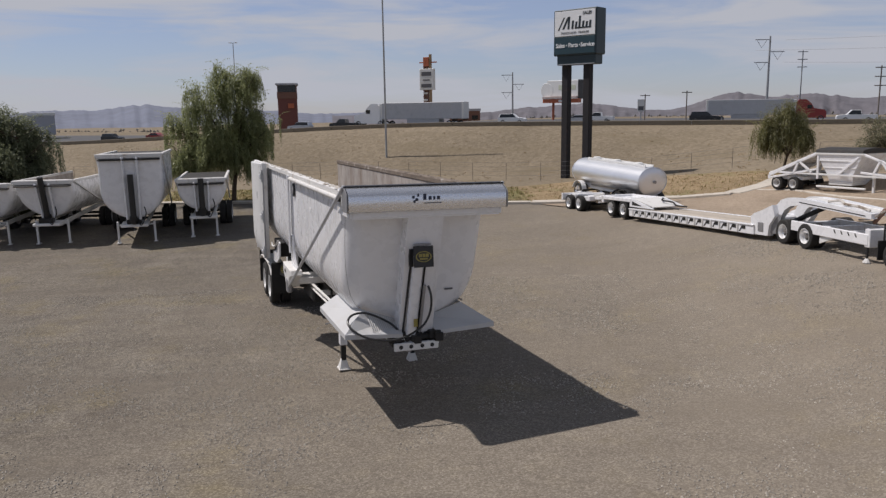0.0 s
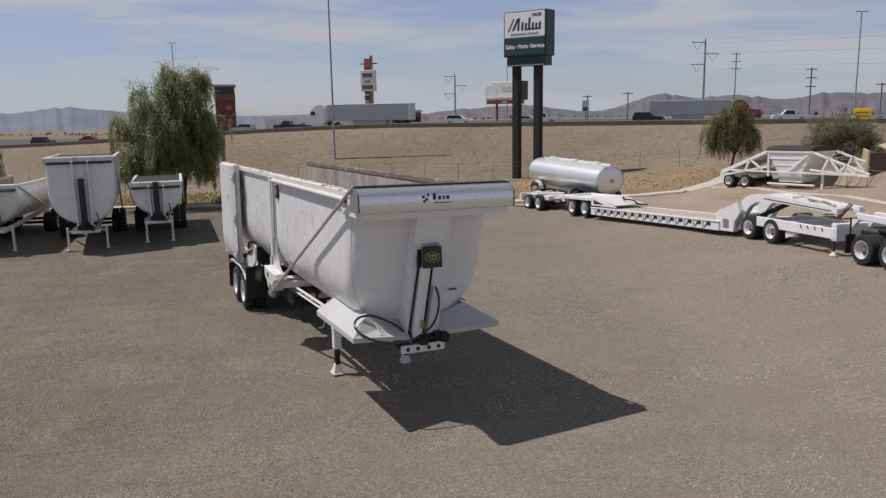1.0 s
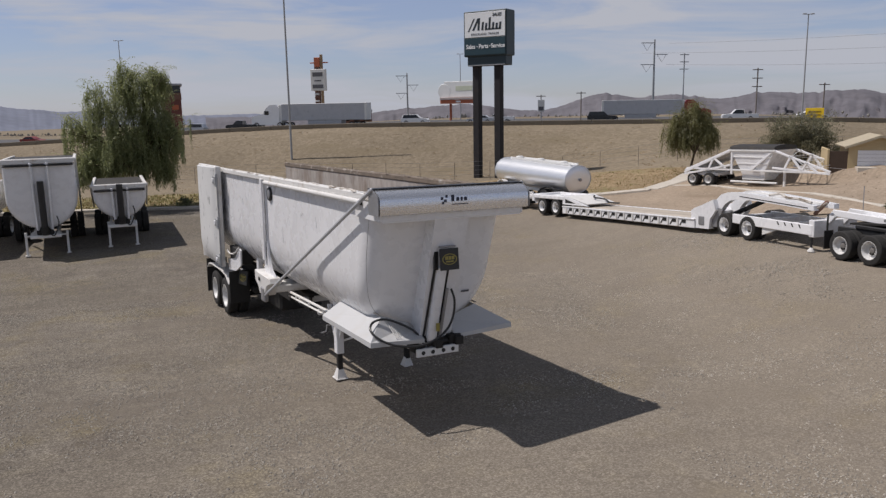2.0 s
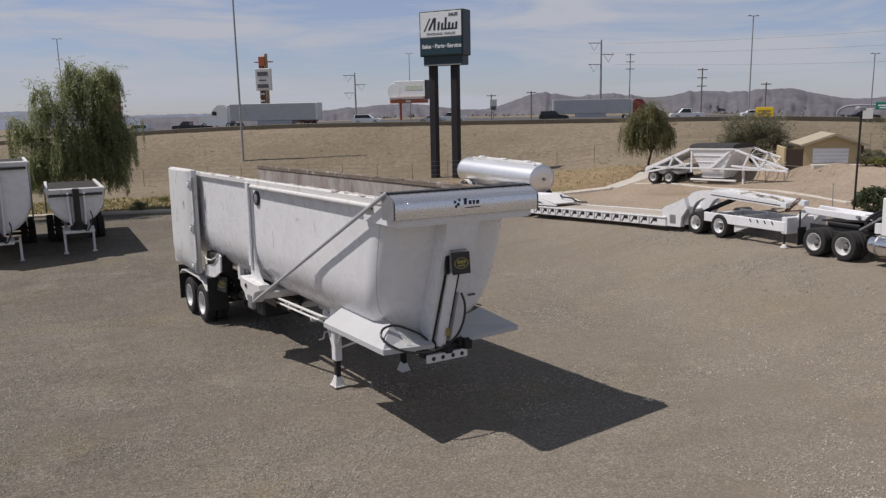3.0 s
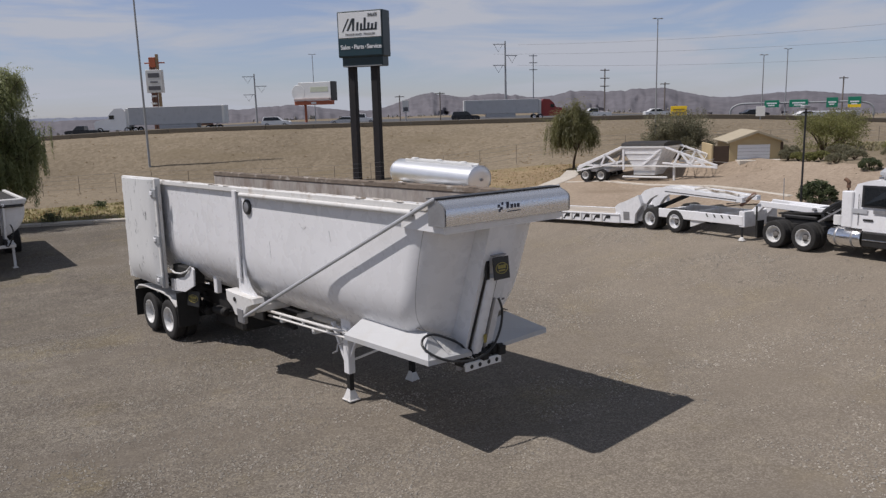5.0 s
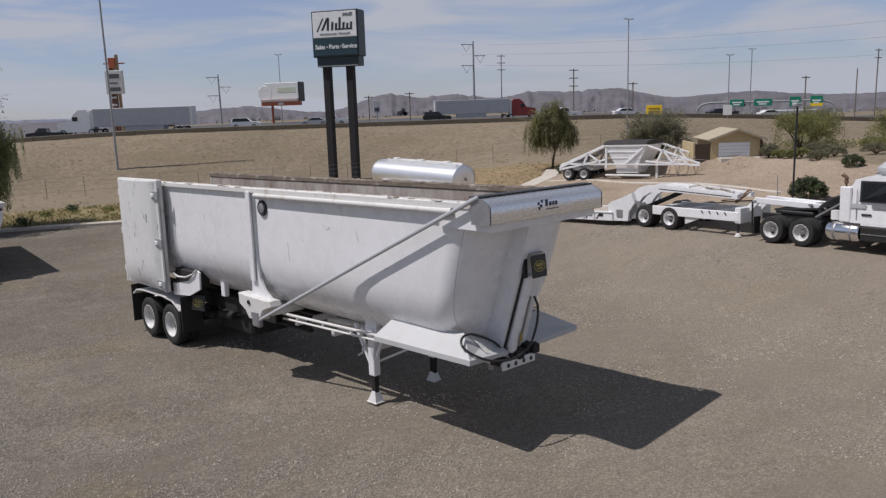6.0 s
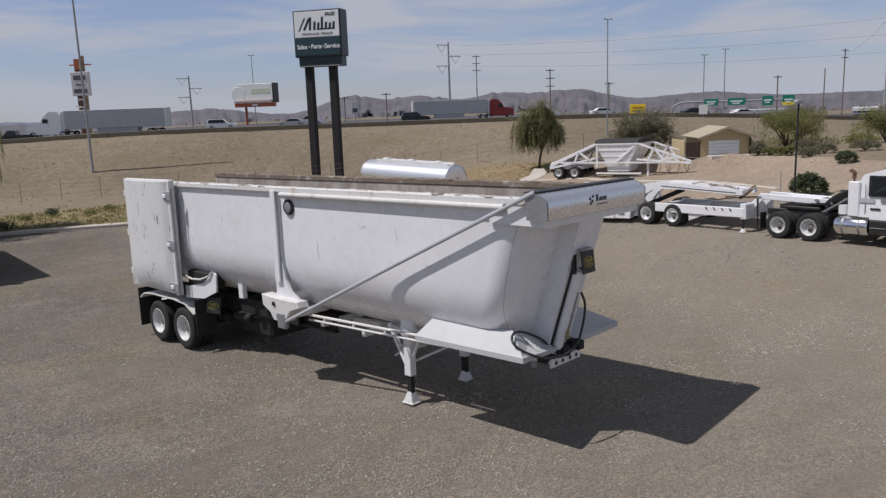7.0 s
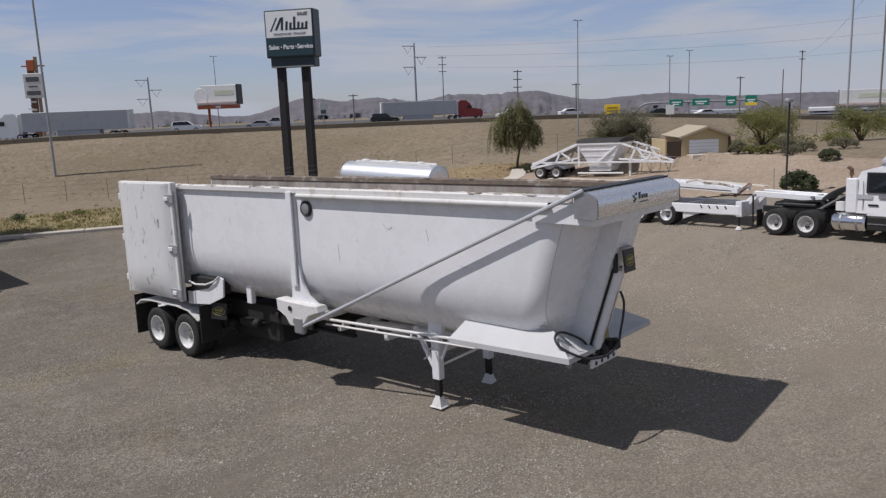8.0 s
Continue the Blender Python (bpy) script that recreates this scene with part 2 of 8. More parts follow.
LINER = mk("rusty_liner", (0.40, 0.365, 0.335), 0.75, metal=0.1, var=0.3, scale=1.1, fine=14, bump=0.25, dirt=(0.22, 0.17, 0.135), dirt_at=(0.48, 0.70), stretch=(0.9, 1, 0.35))
RAIL_DARK = mk("brown_caked_rail", (0.17, 0.135, 0.105), 0.8, var=0.3, scale=2.5, fine=16, bump=0.4, dirt=(0.40, 0.37, 0.33), dirt_at=(0.56, 0.68), stretch=(0.7, 1, 1))
RAIL_DIRTY = mk("mud_caked_rail", (0.50, 0.465, 0.42), 0.75, var=0.2, scale=2.5, fine=16, bump=0.4, dirt=(0.18, 0.14, 0.10), dirt_at=(0.48, 0.6), stretch=(0.7, 1, 1))
ALU = mk("brushed_aluminium", (0.76, 0.765, 0.78), 0.25, metal=0.82, var=0.06, scale=0.8, fine=50, bump=0.02, stretch=(1, 0.15, 1))
WING_WHITE = mk("dull_deck_paint", (0.49, 0.495, 0.50), 0.6, var=0.05, scale=1.5, fine=40, bump=0.06, dirt=(0.46, 0.45, 0.43), dirt_at=(0.5, 0.8))
CHROME = mk("polished_metal", (0.80, 0.80, 0.81), 0.14, metal=1.0, var=0.04, scale=2, fine=30, bump=0.01)
RIM_WHITE = mk("rim_white_enamel", (0.62, 0.62, 0.61), 0.45, var=0.1, scale=6, fine=40, bump=0.03, dirt=(0.32, 0.29, 0.26), dirt_at=(0.52, 0.72))
RIM_DULL = mk("dusty_alloy_rim", (0.80, 0.80, 0.80), 0.34, metal=0.4, var=0.12, scale=8, fine=40, bump=0.04)
TANK_ALU = mk("polished_tank_shell", (0.80, 0.81, 0.83), 0.36, metal=0.75, var=0.05, scale=1.2, fine=24, bump=0.02)
HUB = mk("dusty_hub", (0.20, 0.19, 0.18), 0.6, metal=0.3, var=0.25, scale=9, fine=40, dirt=(0.07, 0.06, 0.05))
STEEL = mk("dull_steel", (0.33, 0.33, 0.34), 0.5, metal=0.6, var=0.15, scale=3, fine=30)
RUBBER = mk("tyre_rubber", (0.022, 0.021, 0.020), 0.85, var=0.3, scale=5, fine=40, bump=0.2, dirt=(0.07, 0.06, 0.05), dirt_at=(0.6, 0.85))
BLACK = mk("black_paint", (0.018, 0.018, 0.019), 0.45, var=0.2, scale=3, fine=30, bump=0.03)
HOSE = mk("black_hose", (0.02, 0.02, 0.02), 0.4, var=0.2, scale=10, fine=60)
GREASY = mk("greasy_machinery", (0.014, 0.013, 0.012), 0.7, var=0.4, scale=9, fine=40, dirt=(0.032, 0.027, 0.023))
YELLOW = mk("logo_yellow", (0.30, 0.25, 0.06), 0.5, var=0.08, scale=8, fine=60)
YELLOW_SIGN = mk("yellow_board", (0.85, 0.58, 0.02), 0.5, var=0.06, scale=1.5, fine=20)
NAVY = mk("navy_print", (0.012, 0.02, 0.05), 0.4, var=0.1, scale=9, fine=50)
GREY_PRINT = mk("grey_print", (0.10, 0.10, 0.11), 0.5, var=0.1, scale=9, fine=50)
TARP = mk("black_tarpaulin", (0.03, 0.028, 0.027), 0.7, var=0.3, scale=2, fine=20, bump=0.3, dirt=(0.10, 0.075, 0.055))
SIGN_DARK = mk("dark_teal_cabinet", (0.010, 0.026, 0.034), 0.4, var=0.12, scale=1.5, fine=20)
SIGN_WHITE = mk("sign_face_white", (0.76, 0.78, 0.80), 0.35, var=0.03, scale=1.2, fine=20, bump=0.01)
SIGN_TEAL = mk("sign_face_teal", (0.016, 0.045, 0.060), 0.4, var=0.08, scale=1.2, fine=20)
SIGN_INK = mk("sign_lettering", (0.02, 0.028, 0.035), 0.4, var=0.1, scale=4, fine=30)
POST_DARK = mk("weathered_dark_post", (0.016, 0.015, 0.018), 0.8, var=0.25, scale=1.2, fine=18, dirt=(0.045, 0.03, 0.026))
GALV = mk("galvanised_pole", (0.33, 0.34, 0.35), 0.55, metal=0.3, var=0.1, scale=2, fine=20)
WOOD_POLE = mk("timber_pole", (0.19, 0.16, 0.135), 0.85, var=0.2, scale=3, fine=20)
BARK = mk("bark", (0.085, 0.06, 0.042), 0.95, var=0.35, scale=4, fine=22, bump=0.6)
LEAF = mk_leaf("willow_leaf", (0.275, 0.298, 0.142), 0.5, var=0.35, scale=0.9)
LEAF_DARK = mk_leaf("olive_leaf", (0.20, 0.195, 0.085), 0.5, var=0.35, scale=1.1)
LEAF_GREY = mk_leaf("grey_desert_leaf", (0.215, 0.205, 0.130), 0.6, var=0.3, scale=1.4)
LEAF_SAGE = mk_leaf("sage_leaf", (0.185, 0.205, 0.12), 0.55, var=0.25, scale=1.0)
LEAF_FRESH = mk_leaf("palo_verde_leaf", (0.235, 0.235, 0.085), 0.6, var=0.3, scale=1.4)
BUSH = mk_leaf("dark_bush_leaf", (0.105, 0.128, 0.062), 0.5, var=0.4, scale=3)
WEED = mk("weed_blade", (0.24, 0.22, 0.075), 0.8, var=0.4, scale=1.5, fine=6, bump=0.0)
STRAW = mk("straw_blade", (0.34, 0.245, 0.13), 0.85, var=0.35, scale=1.5, fine=6, bump=0.0)
STUCCO = mk("tan_stucco", (0.47, 0.37, 0.215), 0.9, var=0.08, scale=2, fine=30, bump=0.15)
ROOF = mk("tan_roof_tile", (0.40, 0.345, 0.25), 0.85, var=0.15, scale=3, fine=12, bump=0.3)
DOOR_WHITE = mk("garage_door_white", (0.76, 0.77, 0.80), 0.5, var=0.03, scale=2, fine=20)
DOOR_BROWN = mk("brown_gate", (0.07, 0.045, 0.03), 0.7, var=0.2, scale=3, fine=20)
# distant haze is put into the rock colour: violet, and bluer for the farther range
ROCK_HAZE = mk("hazed_mountain_rock", (0.120, 0.113, 0.127), 1.0, var=0.3, scale=0.012, fine=0.06, bump=0.0)
ROCK_HAZE_BLUE = mk("hazed_blue_rock", (0.15, 0.165, 0.215), 1.0, var=0.2, scale=0.006, fine=0.03, bump=0.0)
RED = mk("red_truck_paint", (0.22, 0.02, 0.018), 0.35, var=0.1, scale=2, fine=20, bump=0.01)
TRAILER_GREY = mk("grey_van_side", (0.42, 0.43, 0.45), 0.5, var=0.08, scale=0.8, fine=12, dirt=(0.30, 0.31, 0.33))
SILVER = mk("silver_car_paint", (0.50, 0.51, 0.53), 0.3, metal=0.4, var=0.04, scale=2, fine=20, bump=0.01)
DARK_CAR = mk("dark_car_paint", (0.02, 0.022, 0.026), 0.25, var=0.1, scale=2, fine=20, bump=0.01)
CAR_WHITE = mk("white_car_paint", (0.76, 0.76, 0.76), 0.3, var=0.03, scale=2, fine=20, bump=0.01)
GLASS_DARK = mk("dark_window_glass", (0.012, 0.014, 0.016), 0.08, var=0.1, scale=2, fine=20, bump=0.0)
ORANGE = mk("orange_sign_paint", (0.42, 0.11, 0.045), 0.5, var=0.12, scale=1, fine=12)
BROWN_SIGN = mk("brown_sign_steel", (0.16, 0.075, 0.05), 0.6, var=0.15, scale=1, fine=12)
CREAM = mk("cream_sign_panel", (0.66, 0.66, 0.64), 0.5, var=0.05, scale=1, fine=12)
GREEN_SIGN = mk("road_sign_green", (0.01, 0.20, 0.12), 0.4, var=0.06, scale=2, fine=20)
BRICK_RED = mk("red_facade", (0.15, 0.055, 0.045), 0.8, var=0.12, scale=0.5, fine=6)
FACADE = mk("pale_facade", (0.36, 0.37, 0.40), 0.8, var=0.08, scale=0.4, fine=5)


# ---------------------------------------------------------------- mesh tools
class Shape:
    """Vertices and faces of one mesh, added piece by piece."""

    def __init__(self):
        self.v, self.f = [], []

    def add(self, vs, fs):
        k = len(self.v)
        self.v += [tuple(p) for p in vs]
        self.f += [tuple(i + k for i in q) for q in fs]
        return self

    def box(self, x0, x1, y0, y1, z0, z1, c=0.0, m=None):
        """A box with its edges chamfered by c."""
        lo, hi = (x0, y0, z0), (x1, y1, z1)
        c = min(c, 0.45 * min(hi[a] - lo[a] for a in range(3)))
        if c <= 0:
            vs = [(hi[0] if i & 1 else lo[0], hi[1] if i & 2 else lo[1], hi[2] if i & 4 else lo[2]) for i in range(8)]
            fs = [(0, 2, 3, 1), (4, 5, 7, 6), (0, 1, 5, 4), (2, 6, 7, 3), (0, 4, 6, 2), (1, 3, 7, 5)]
        else:
            vs, at, fs = [], {}, []
            for i in range(8):
                for a in range(3):
                    p = []
                    for b in range(3):
                        up = i >> b & 1
                        edge = hi[b] if up else lo[b]
                        p.append(edge if b == a else edge + (-c if up else c))
                    at[i, a] = len(vs)
                    vs.append(tuple(p))
            for a in range(3):
                b, d = (a + 1) % 3, (a + 2) % 3
                for s in (0, 1):
                    ring = [(s << a) | (u << b) | (w << d) for u, w in ((0, 0), (1, 0), (1, 1), (0, 1))]
                    fs.append(tuple(at[i, a] for i in (ring if s else ring[::-1])))
                for u in (0, 1):
                    for w in (0, 1):
                        i, j = (u << b) | (w << d), (u << b) | (w << d) | (1 << a)
                        q = (at[i, b], at[j, b], at[j, d], at[i, d])
                        fs.append(q if u == w else q[::-1])
            for i in range(8):
                q = (at[i, 0], at[i, 1], at[i, 2])
                fs.append(q if bin(i).count("1") % 2 else q[::-1])
        if m is not None:
            vs = [m @ Vector(p) for p in vs]
        return self.add(vs, fs)

    def rod(self, a, b, r, n=8, r2=None, cap=True):
        """A round bar from a to b, r thick at a and r2 at b."""
        a, b = Vector(a), Vector(b)
        r2 = r if r2 is None else r2
        q = (b - a).to_track_quat("Z", "Y")
        ring = [q @ Vector((math.cos(2 * math.pi * i / n), math.sin(2 * math.pi * i / n), 0)) for i in range(n)]
        vs = [a + r * p for p in ring] + [b + r2 * p for p in ring]
        fs = [(i, (i + 1) % n, n + (i + 1) % n, n + i) for i in range(n)]
        if cap:
            fs += [tuple(range(n))[::-1], tuple(range(n, 2 * n))]
        return self.add(vs, fs)

    def bar(self, a, b, w, h, c=0.0):
        """A rectangular bar from a to b, w wide and h high."""
        a, b = Vector(a), Vector(b)
        d = b - a
        m = Matrix.Translation(a) @ d.to_track_quat("X", "Z").to_matrix().to_4x4()
        return self.box(0, d.length, -w / 2, w / 2, -h / 2, h / 2, c, m)

    def tube(self, pts, r, n=8):
        """A bent round tube through the points."""
        pts = [Vector(p) for p in pts]
        vs, fs = [], []
        for i, p in enumerate(pts):
            d = pts[min(i + 1, len(pts) - 1)] - pts[max(i - 1, 0)]
            q = d.to_track_quat("Z", "Y")
            vs += [p + q @ Vector((r * math.cos(2 * math.pi * k / n), r * math.sin(2 * math.pi * k / n), 0)) for k in range(n)]
        for i in range(len(pts) - 1):
            fs += [(i * n + k, i * n + (k + 1) % n, (i + 1) * n + (k + 1) % n, (i + 1) * n + k) for k in range(n)]
        fs += [tuple(range(n))[::-1], tuple(range((len(pts) - 1) * n, len(pts) * n))]
        return self.add(vs, fs)

    def lathe(self, profile, n=28, axis="y", at=(0, 0, 0)):
        """Turns a profile of (radius, along) round an axis through at."""
        vs, fs, k = [], [], len(profile)
        for i in range(n):
            c, s = math.cos(2 * math.pi * i / n), math.sin(2 * math.pi * i / n)
            for r, a in profile:
                p = {"y": (r * c, a, r * s), "x": (a, r * c, r * s), "z": (r * c, r * s, a)}[axis]
                vs.append((p[0] + at[0], p[1] + at[1], p[2] + at[2]))
        for i in range(n):
            j = (i + 1) % n
            fs += [(i * k + q, i * k + q + 1, j * k + q + 1, j * k + q) for q in range(k - 1)]
        return self.add(vs, fs)

    def slab(self, outline, t):
        """A plate: an outline of 3D points, made t thick along its normal."""
        p = [Vector(q) for q in outline]
        nrm = (p[1] - p[0]).cross(p[2] - p[0]).normalized() * t
        k = len(p)
        fs = [tuple(range(k)), tuple(range(2 * k - 1, k - 1, -1))]
        fs += [(i, k + i, k + (i + 1) % k, (i + 1) % k) for i in range(k)]
        return self.add(p + [q - nrm for q in p], fs)

    def mesh(self, name, mat, angle=35.0, fix=True):
        me = bpy.data.meshes.new(name)
        me.from_pydata(self.v, [], self.f)
        if fix and len(self.f) < 20000:
            bm = bmesh.new()
            bm.from_mesh(me)
            bmesh.ops.recalc_face_normals(bm, faces=bm.faces)
            bm.to_mesh(me)
            bm.free()
        if angle:
            me.polygons.foreach_set("use_smooth", [True] * len(me.polygons))
            me.set_sharp_from_angle(angle=radians(angle))
        me.materials.append(mat)
        return me


def thing(name, m, label, category, group="", kind=""):
    ob = new(name)
    ob.empty_display_size = 0.2
    ob.matrix_world = m
    return tagged(ob, label, category, group, kind)


def part(name, shape, mat, parent, label="", angle=35.0, fix=True):
    ob = new(name, shape if isinstance(shape, bpy.types.Mesh) else shape.mesh(name, mat, angle, fix))
    ob.parent = parent
    return tagged(ob, label)


def solo(name, shape, mat, label, category, kind="", group="", m=None, angle=35.0, fix=True):
    ob = new(name, shape.mesh(name, mat, angle, fix))
    if m is not None:
        ob.matrix_world = m
    return tagged(ob, label, category, group, kind)


def lettering(name, text, size, mat, parent, m, label="", shear=0.0, bold=0.0, space=1.0):
    """Raised lettering in the built-in font, as a mesh part."""
    cu = bpy.data.curves.new(name, "FONT")
    cu.body, cu.size, cu.extrude, cu.align_x, cu.align_y = text, size, 0.006, "CENTER", "CENTER"
    cu.shear, cu.offset, cu.space_character = shear, bold, space
    tmp = bpy.data.objects.new(name, cu)
    scene.collection.objects.link(tmp)
    me = bpy.data.meshes.new_from_object(tmp.evaluated_get(bpy.context.evaluated_depsgraph_get()))
    bpy.data.objects.remove(tmp)
    me.materials.clear()
    me.materials.append(mat)
    ob = new(name, me)
    ob.parent = parent
    ob.matrix_local = m
    return tagged(ob, label)


# ---------------------------------------------------------------- ground
def ease(a, b, x):
    t = min(max((x - a) / (b - a), 0.0), 1.0)
    return t * t * (3 - 2 * t)


ROAD_A, ROAD_B = Vector((-70.0, 95.0)), Vector((70.0, 42.0))   # crest of the motorway bank
ROAD_D = (ROAD_B - ROAD_A).normalized()
ROAD_N = Vector((ROAD_D.y, -ROAD_D.x))                          # from the motorway towards the yard


def road(s, d):
    """The plan point s metres along the crest and d metres from it, towards the yard."""
    p = ROAD_A + ROAD_D * s + ROAD_N * d
    return p.x, p.y


def crest(s):
    return 3.35 - 1.9 * (1 - ease(22, 78, s)) - 1.5 * ease(110, 150, s)


def g(x, y):
    """Height of the ground: a gently sloping yard, rising to the motorway's bank."""
    xx, yy = min(max(x, -26.0), 26.0), min(max(y, -6.0), 42.0)
    z = 0.035 * xx - 0.02 * (min(yy, 24.0) - 13) - 0.33
    z += (0.04 - 0.02 * ease(-6, 6, xx)) * max(yy - 24, 0) + 0.1 * max(min(xx, 20.0) - 12, 0) * ease(8, 20, yy)
    z += (0.9 * ease(5, 11, xx) * (1 - ease(24, 44, yy)) + 0.5 * ease(12.2, 14.4, xx) * (1 - ease(21, 28, yy))) * ease(2, 12, yy)
    z += 0.42 * ease(12.5, 20.0, xx) * (1 - ease(30.5, 38, yy)) * ease(15, 29, yy)
    o = 0.914 * (x - 15.85) + 0.407 * (y - 34.5)     # a worn hollow along the belly-dump trailer
    z -= 0.38 * ease(-4.0, -0.9, o) * (1 - ease(-0.3, 0.6, o)) * ease(25.0, 28.5, yy) * (1 - ease(30.0, 34.5, yy))
    q = Vector((x, y)) - ROAD_A
    d = q.dot(ROAD_N)
    k = 1 - ease(0.5, 9.5, d)
    fall = min(0.05 * max(-d - 52, 0.0), 34.0)
    return z * (1 - k) + (crest(q.dot(ROAD_D)) - fall) * k


def steps(lo, hi, fine, far):
    """Even steps from lo to hi, and growing ones out to far on both sides."""
    out = list(np.arange(lo, hi + fine / 2, fine))
    step, p = fine, hi
    while p < far:
        step *= 1.5
        p += step
        out.append(p)
    step, p = fine, lo
    while p > -far:
        step *= 1.5
        p -= step
        out.insert(0, p)
    return out


def sheet(name, xs, ys, height, mat, label, category):
    s = Shape()
    s.v = [(x, y, height(x, y)) for y in ys for x in xs]
    w = len(xs)
    s.f = [(j * w + i, j * w + i + 1, (j + 1) * w + i + 1, (j + 1) * w + i) for j in range(len(ys) - 1) for i in range(w - 1)]
    return solo(name, s, mat, label, category, "structure", angle=60, fix=False)


def band(name, line, mat, label, category, lift=0.012, n=40, across=10, kind="structure"):
    """A sheet between two edges given as functions of 0..1, following the ground."""
    s = Shape()
    for j in range(n + 1):
        a, b = line(j / n)
        for i in range(across + 1):
            x = a[0] + (b[0] - a[0]) * i / across
            y = a[1] + (b[1] - a[1]) * i / across
            s.v.append((x, y, g(x, y) + lift))
    w = across + 1
    s.f = [(j * w + i, j * w + i + 1, (j + 1) * w + i + 1, (j + 1) * w + i) for j in range(n) for i in range(across)]
    return solo(name, s, mat, label, category, kind, angle=60, fix=True)


def along(pts, t):
    """The point at the fraction t of a polyline."""
    lens = [math.dist(a, b) for a, b in zip(pts, pts[1:])]
    left = t * sum(lens)
    for a, b, d in zip(pts, pts[1:], lens):
        if left <= d or b is pts[-1]:
            k = min(left / d, 1.0)
            return a[0] + (b[0] - a[0]) * k, a[1] + (b[1] - a[1]) * k
        left -= d


sheet("ground", steps(-64, 84, 2.0, 4500), steps(-30, 112, 2.0, 4500), lambda x, y: g(x, y) - 0.05 - 0.12 * ease(12, 14, x) * (1 - ease(18, 20, x)) * (1 - ease(34, 37, y)), FIELD,
      "dry tan grass field rising to a motorway bank", "ground")

KERB_LEFT = [(-60, 55), (-26, 47.5), (-12, 43.2), (-7.3, 41.6), (-4.2, 40.6), (4.8, 39.6)]
KERB_RIGHT = [(4.8, 39.6), (10.0, 38.2), (13.8, 35.8), (16.6, 37.6), (17.4, 39.0)]
YARD_EDGE = [(4.8, 39.6), (8.6, 34.4), (11.0, 29.5), (13.6, 22.0), (15.0, 14.0), (17.0, 2.0), (24.0, -20.0)]



def inside(x, y, ring):
    """Whether the plan point lies in the ring."""
    hit = False
    for (xa, ya), (xb, yb) in zip(ring, ring[1:] + ring[:1]):
        if (ya > y) != (yb > y) and x < (xb - xa) * (y - ya) / (yb - ya) + xa:
            hit = not hit
    return hit


def yard(ring, step=0.8):
    s = Shape()
    xs, ys = np.arange(-60, 31, step), np.arange(-20, 57, step)
    s.v = [(x, y, g(x, y)) for y in ys for x in xs]
    w = len(xs)
    ok = [inside(x, y, ring) for y in ys for x in xs]
    for j in range(len(ys) - 1):
        for i in range(w - 1):
            q = (j * w + i, j * w + i + 1, (j + 1) * w + i + 1, (j + 1) * w + i)
            if any(ok[k] for k in q):
                s.f.append(q)
    return solo("yard", s, GRAVEL, "grey-brown compacted gravel yard with faint wheel tracks", "gravel yard", "structure", angle=60, fix=False)


yard(KERB_LEFT + YARD_EDGE[1:] + [(-60, -20)])
DIRT_EDGE = [(4.8, 39.6), (10.0, 38.2), (13.8, 35.8), (16.6, 37.6), (18.4, 35.6), (20.6, 29.8), (19.7, 26.2), (19.1, 23.0), (18.8, 20.4), (19.2, 18.5), (22.0, 12.0), (26.0, 2.0), (34.0, -20.0)]
band("dirt_lot", lambda t: (along(YARD_EDGE, t), along(DIRT_EDGE, t)), DIRT,
     "bare tan dirt lot with tyre marks", "dirt lot", 0.045, 90, 30)
band("verge", lambda t: (along(KERB_LEFT, t), along([(-60, 62), (-26, 54), (-10, 50), (4.8, 47.5)], t)), VERGE,
     "weedy green and straw verge behind the kerb", "verge", 0.03, 60, 10)
band("sign_verge", lambda t: (along(KERB_RIGHT, t), along([(4.8, 47.5), (9, 49), (14, 47.5), (18, 44), (19.5, 41)], t)), DRY_VERGE,
     "weedy verge of dry grass round the signposts", "verge", 0.045, 50, 10)
band("motorway", lambda t: (road(-60 + 330 * t, -1.0), road(-60 + 330 * t, -30.0)), ASPHALT,
     "dark asphalt motorway on top of the bank", "road", 0.02, 90, 10)


def kerb(pts, name, w=0.46, h=0.13, piece=2.4):
    """A concrete kerb of cast lengths along the polyline."""
    total = sum(math.dist(a, b) for a, b in zip(pts, pts[1:]))
    n = max(int(total / piece), 1)
    ob = thing(name, Matrix(), "pale concrete kerb in cast lengths", "kerb", kind="structure")
    for i in range(n):
        a, b = along(pts, (i + 0.004) / n), along(pts, (i + 0.996) / n)
        s = Shape()
        za, zb = g(*a) + h / 2 - 0.03, g(*b) + h / 2 - 0.03
        s.bar((*a, za), (*b, zb), w, h + 0.06, 0.025)
        part("kerbstone", s, CONCRETE, ob)
    return ob


kerb(KERB_LEFT, "kerb_1")
kerb(KERB_RIGHT, "kerb_2", w=0.85)
kerb([(15.0, 35.8), (15.6, 33.5), (16.4, 30.0), (16.0, 27.4), (15.35, 24.9), (14.5, 20.7)], "kerb_3", w=0.24, h=0.08)

# crash barrier along the motorway's edge
bar_s = Shape()
for i in range(84):
    s0, s1 = -60 + 4 * i, -60 + 4 * i + 3.98
    a, b = road(s0, -0.2), road(s1, -0.2)
    bar_s.bar((*a, g(*a) + 0.14), (*b, g(*b) + 0.14), 0.22, 0.36, 0.03)
solo("barrier", bar_s, mk("barrier_concrete", (0.17, 0.145, 0.11), 0.9, var=0.15, scale=0.5, fine=8), "low weathered concrete barrier along the motorway", "barrier", "structure")


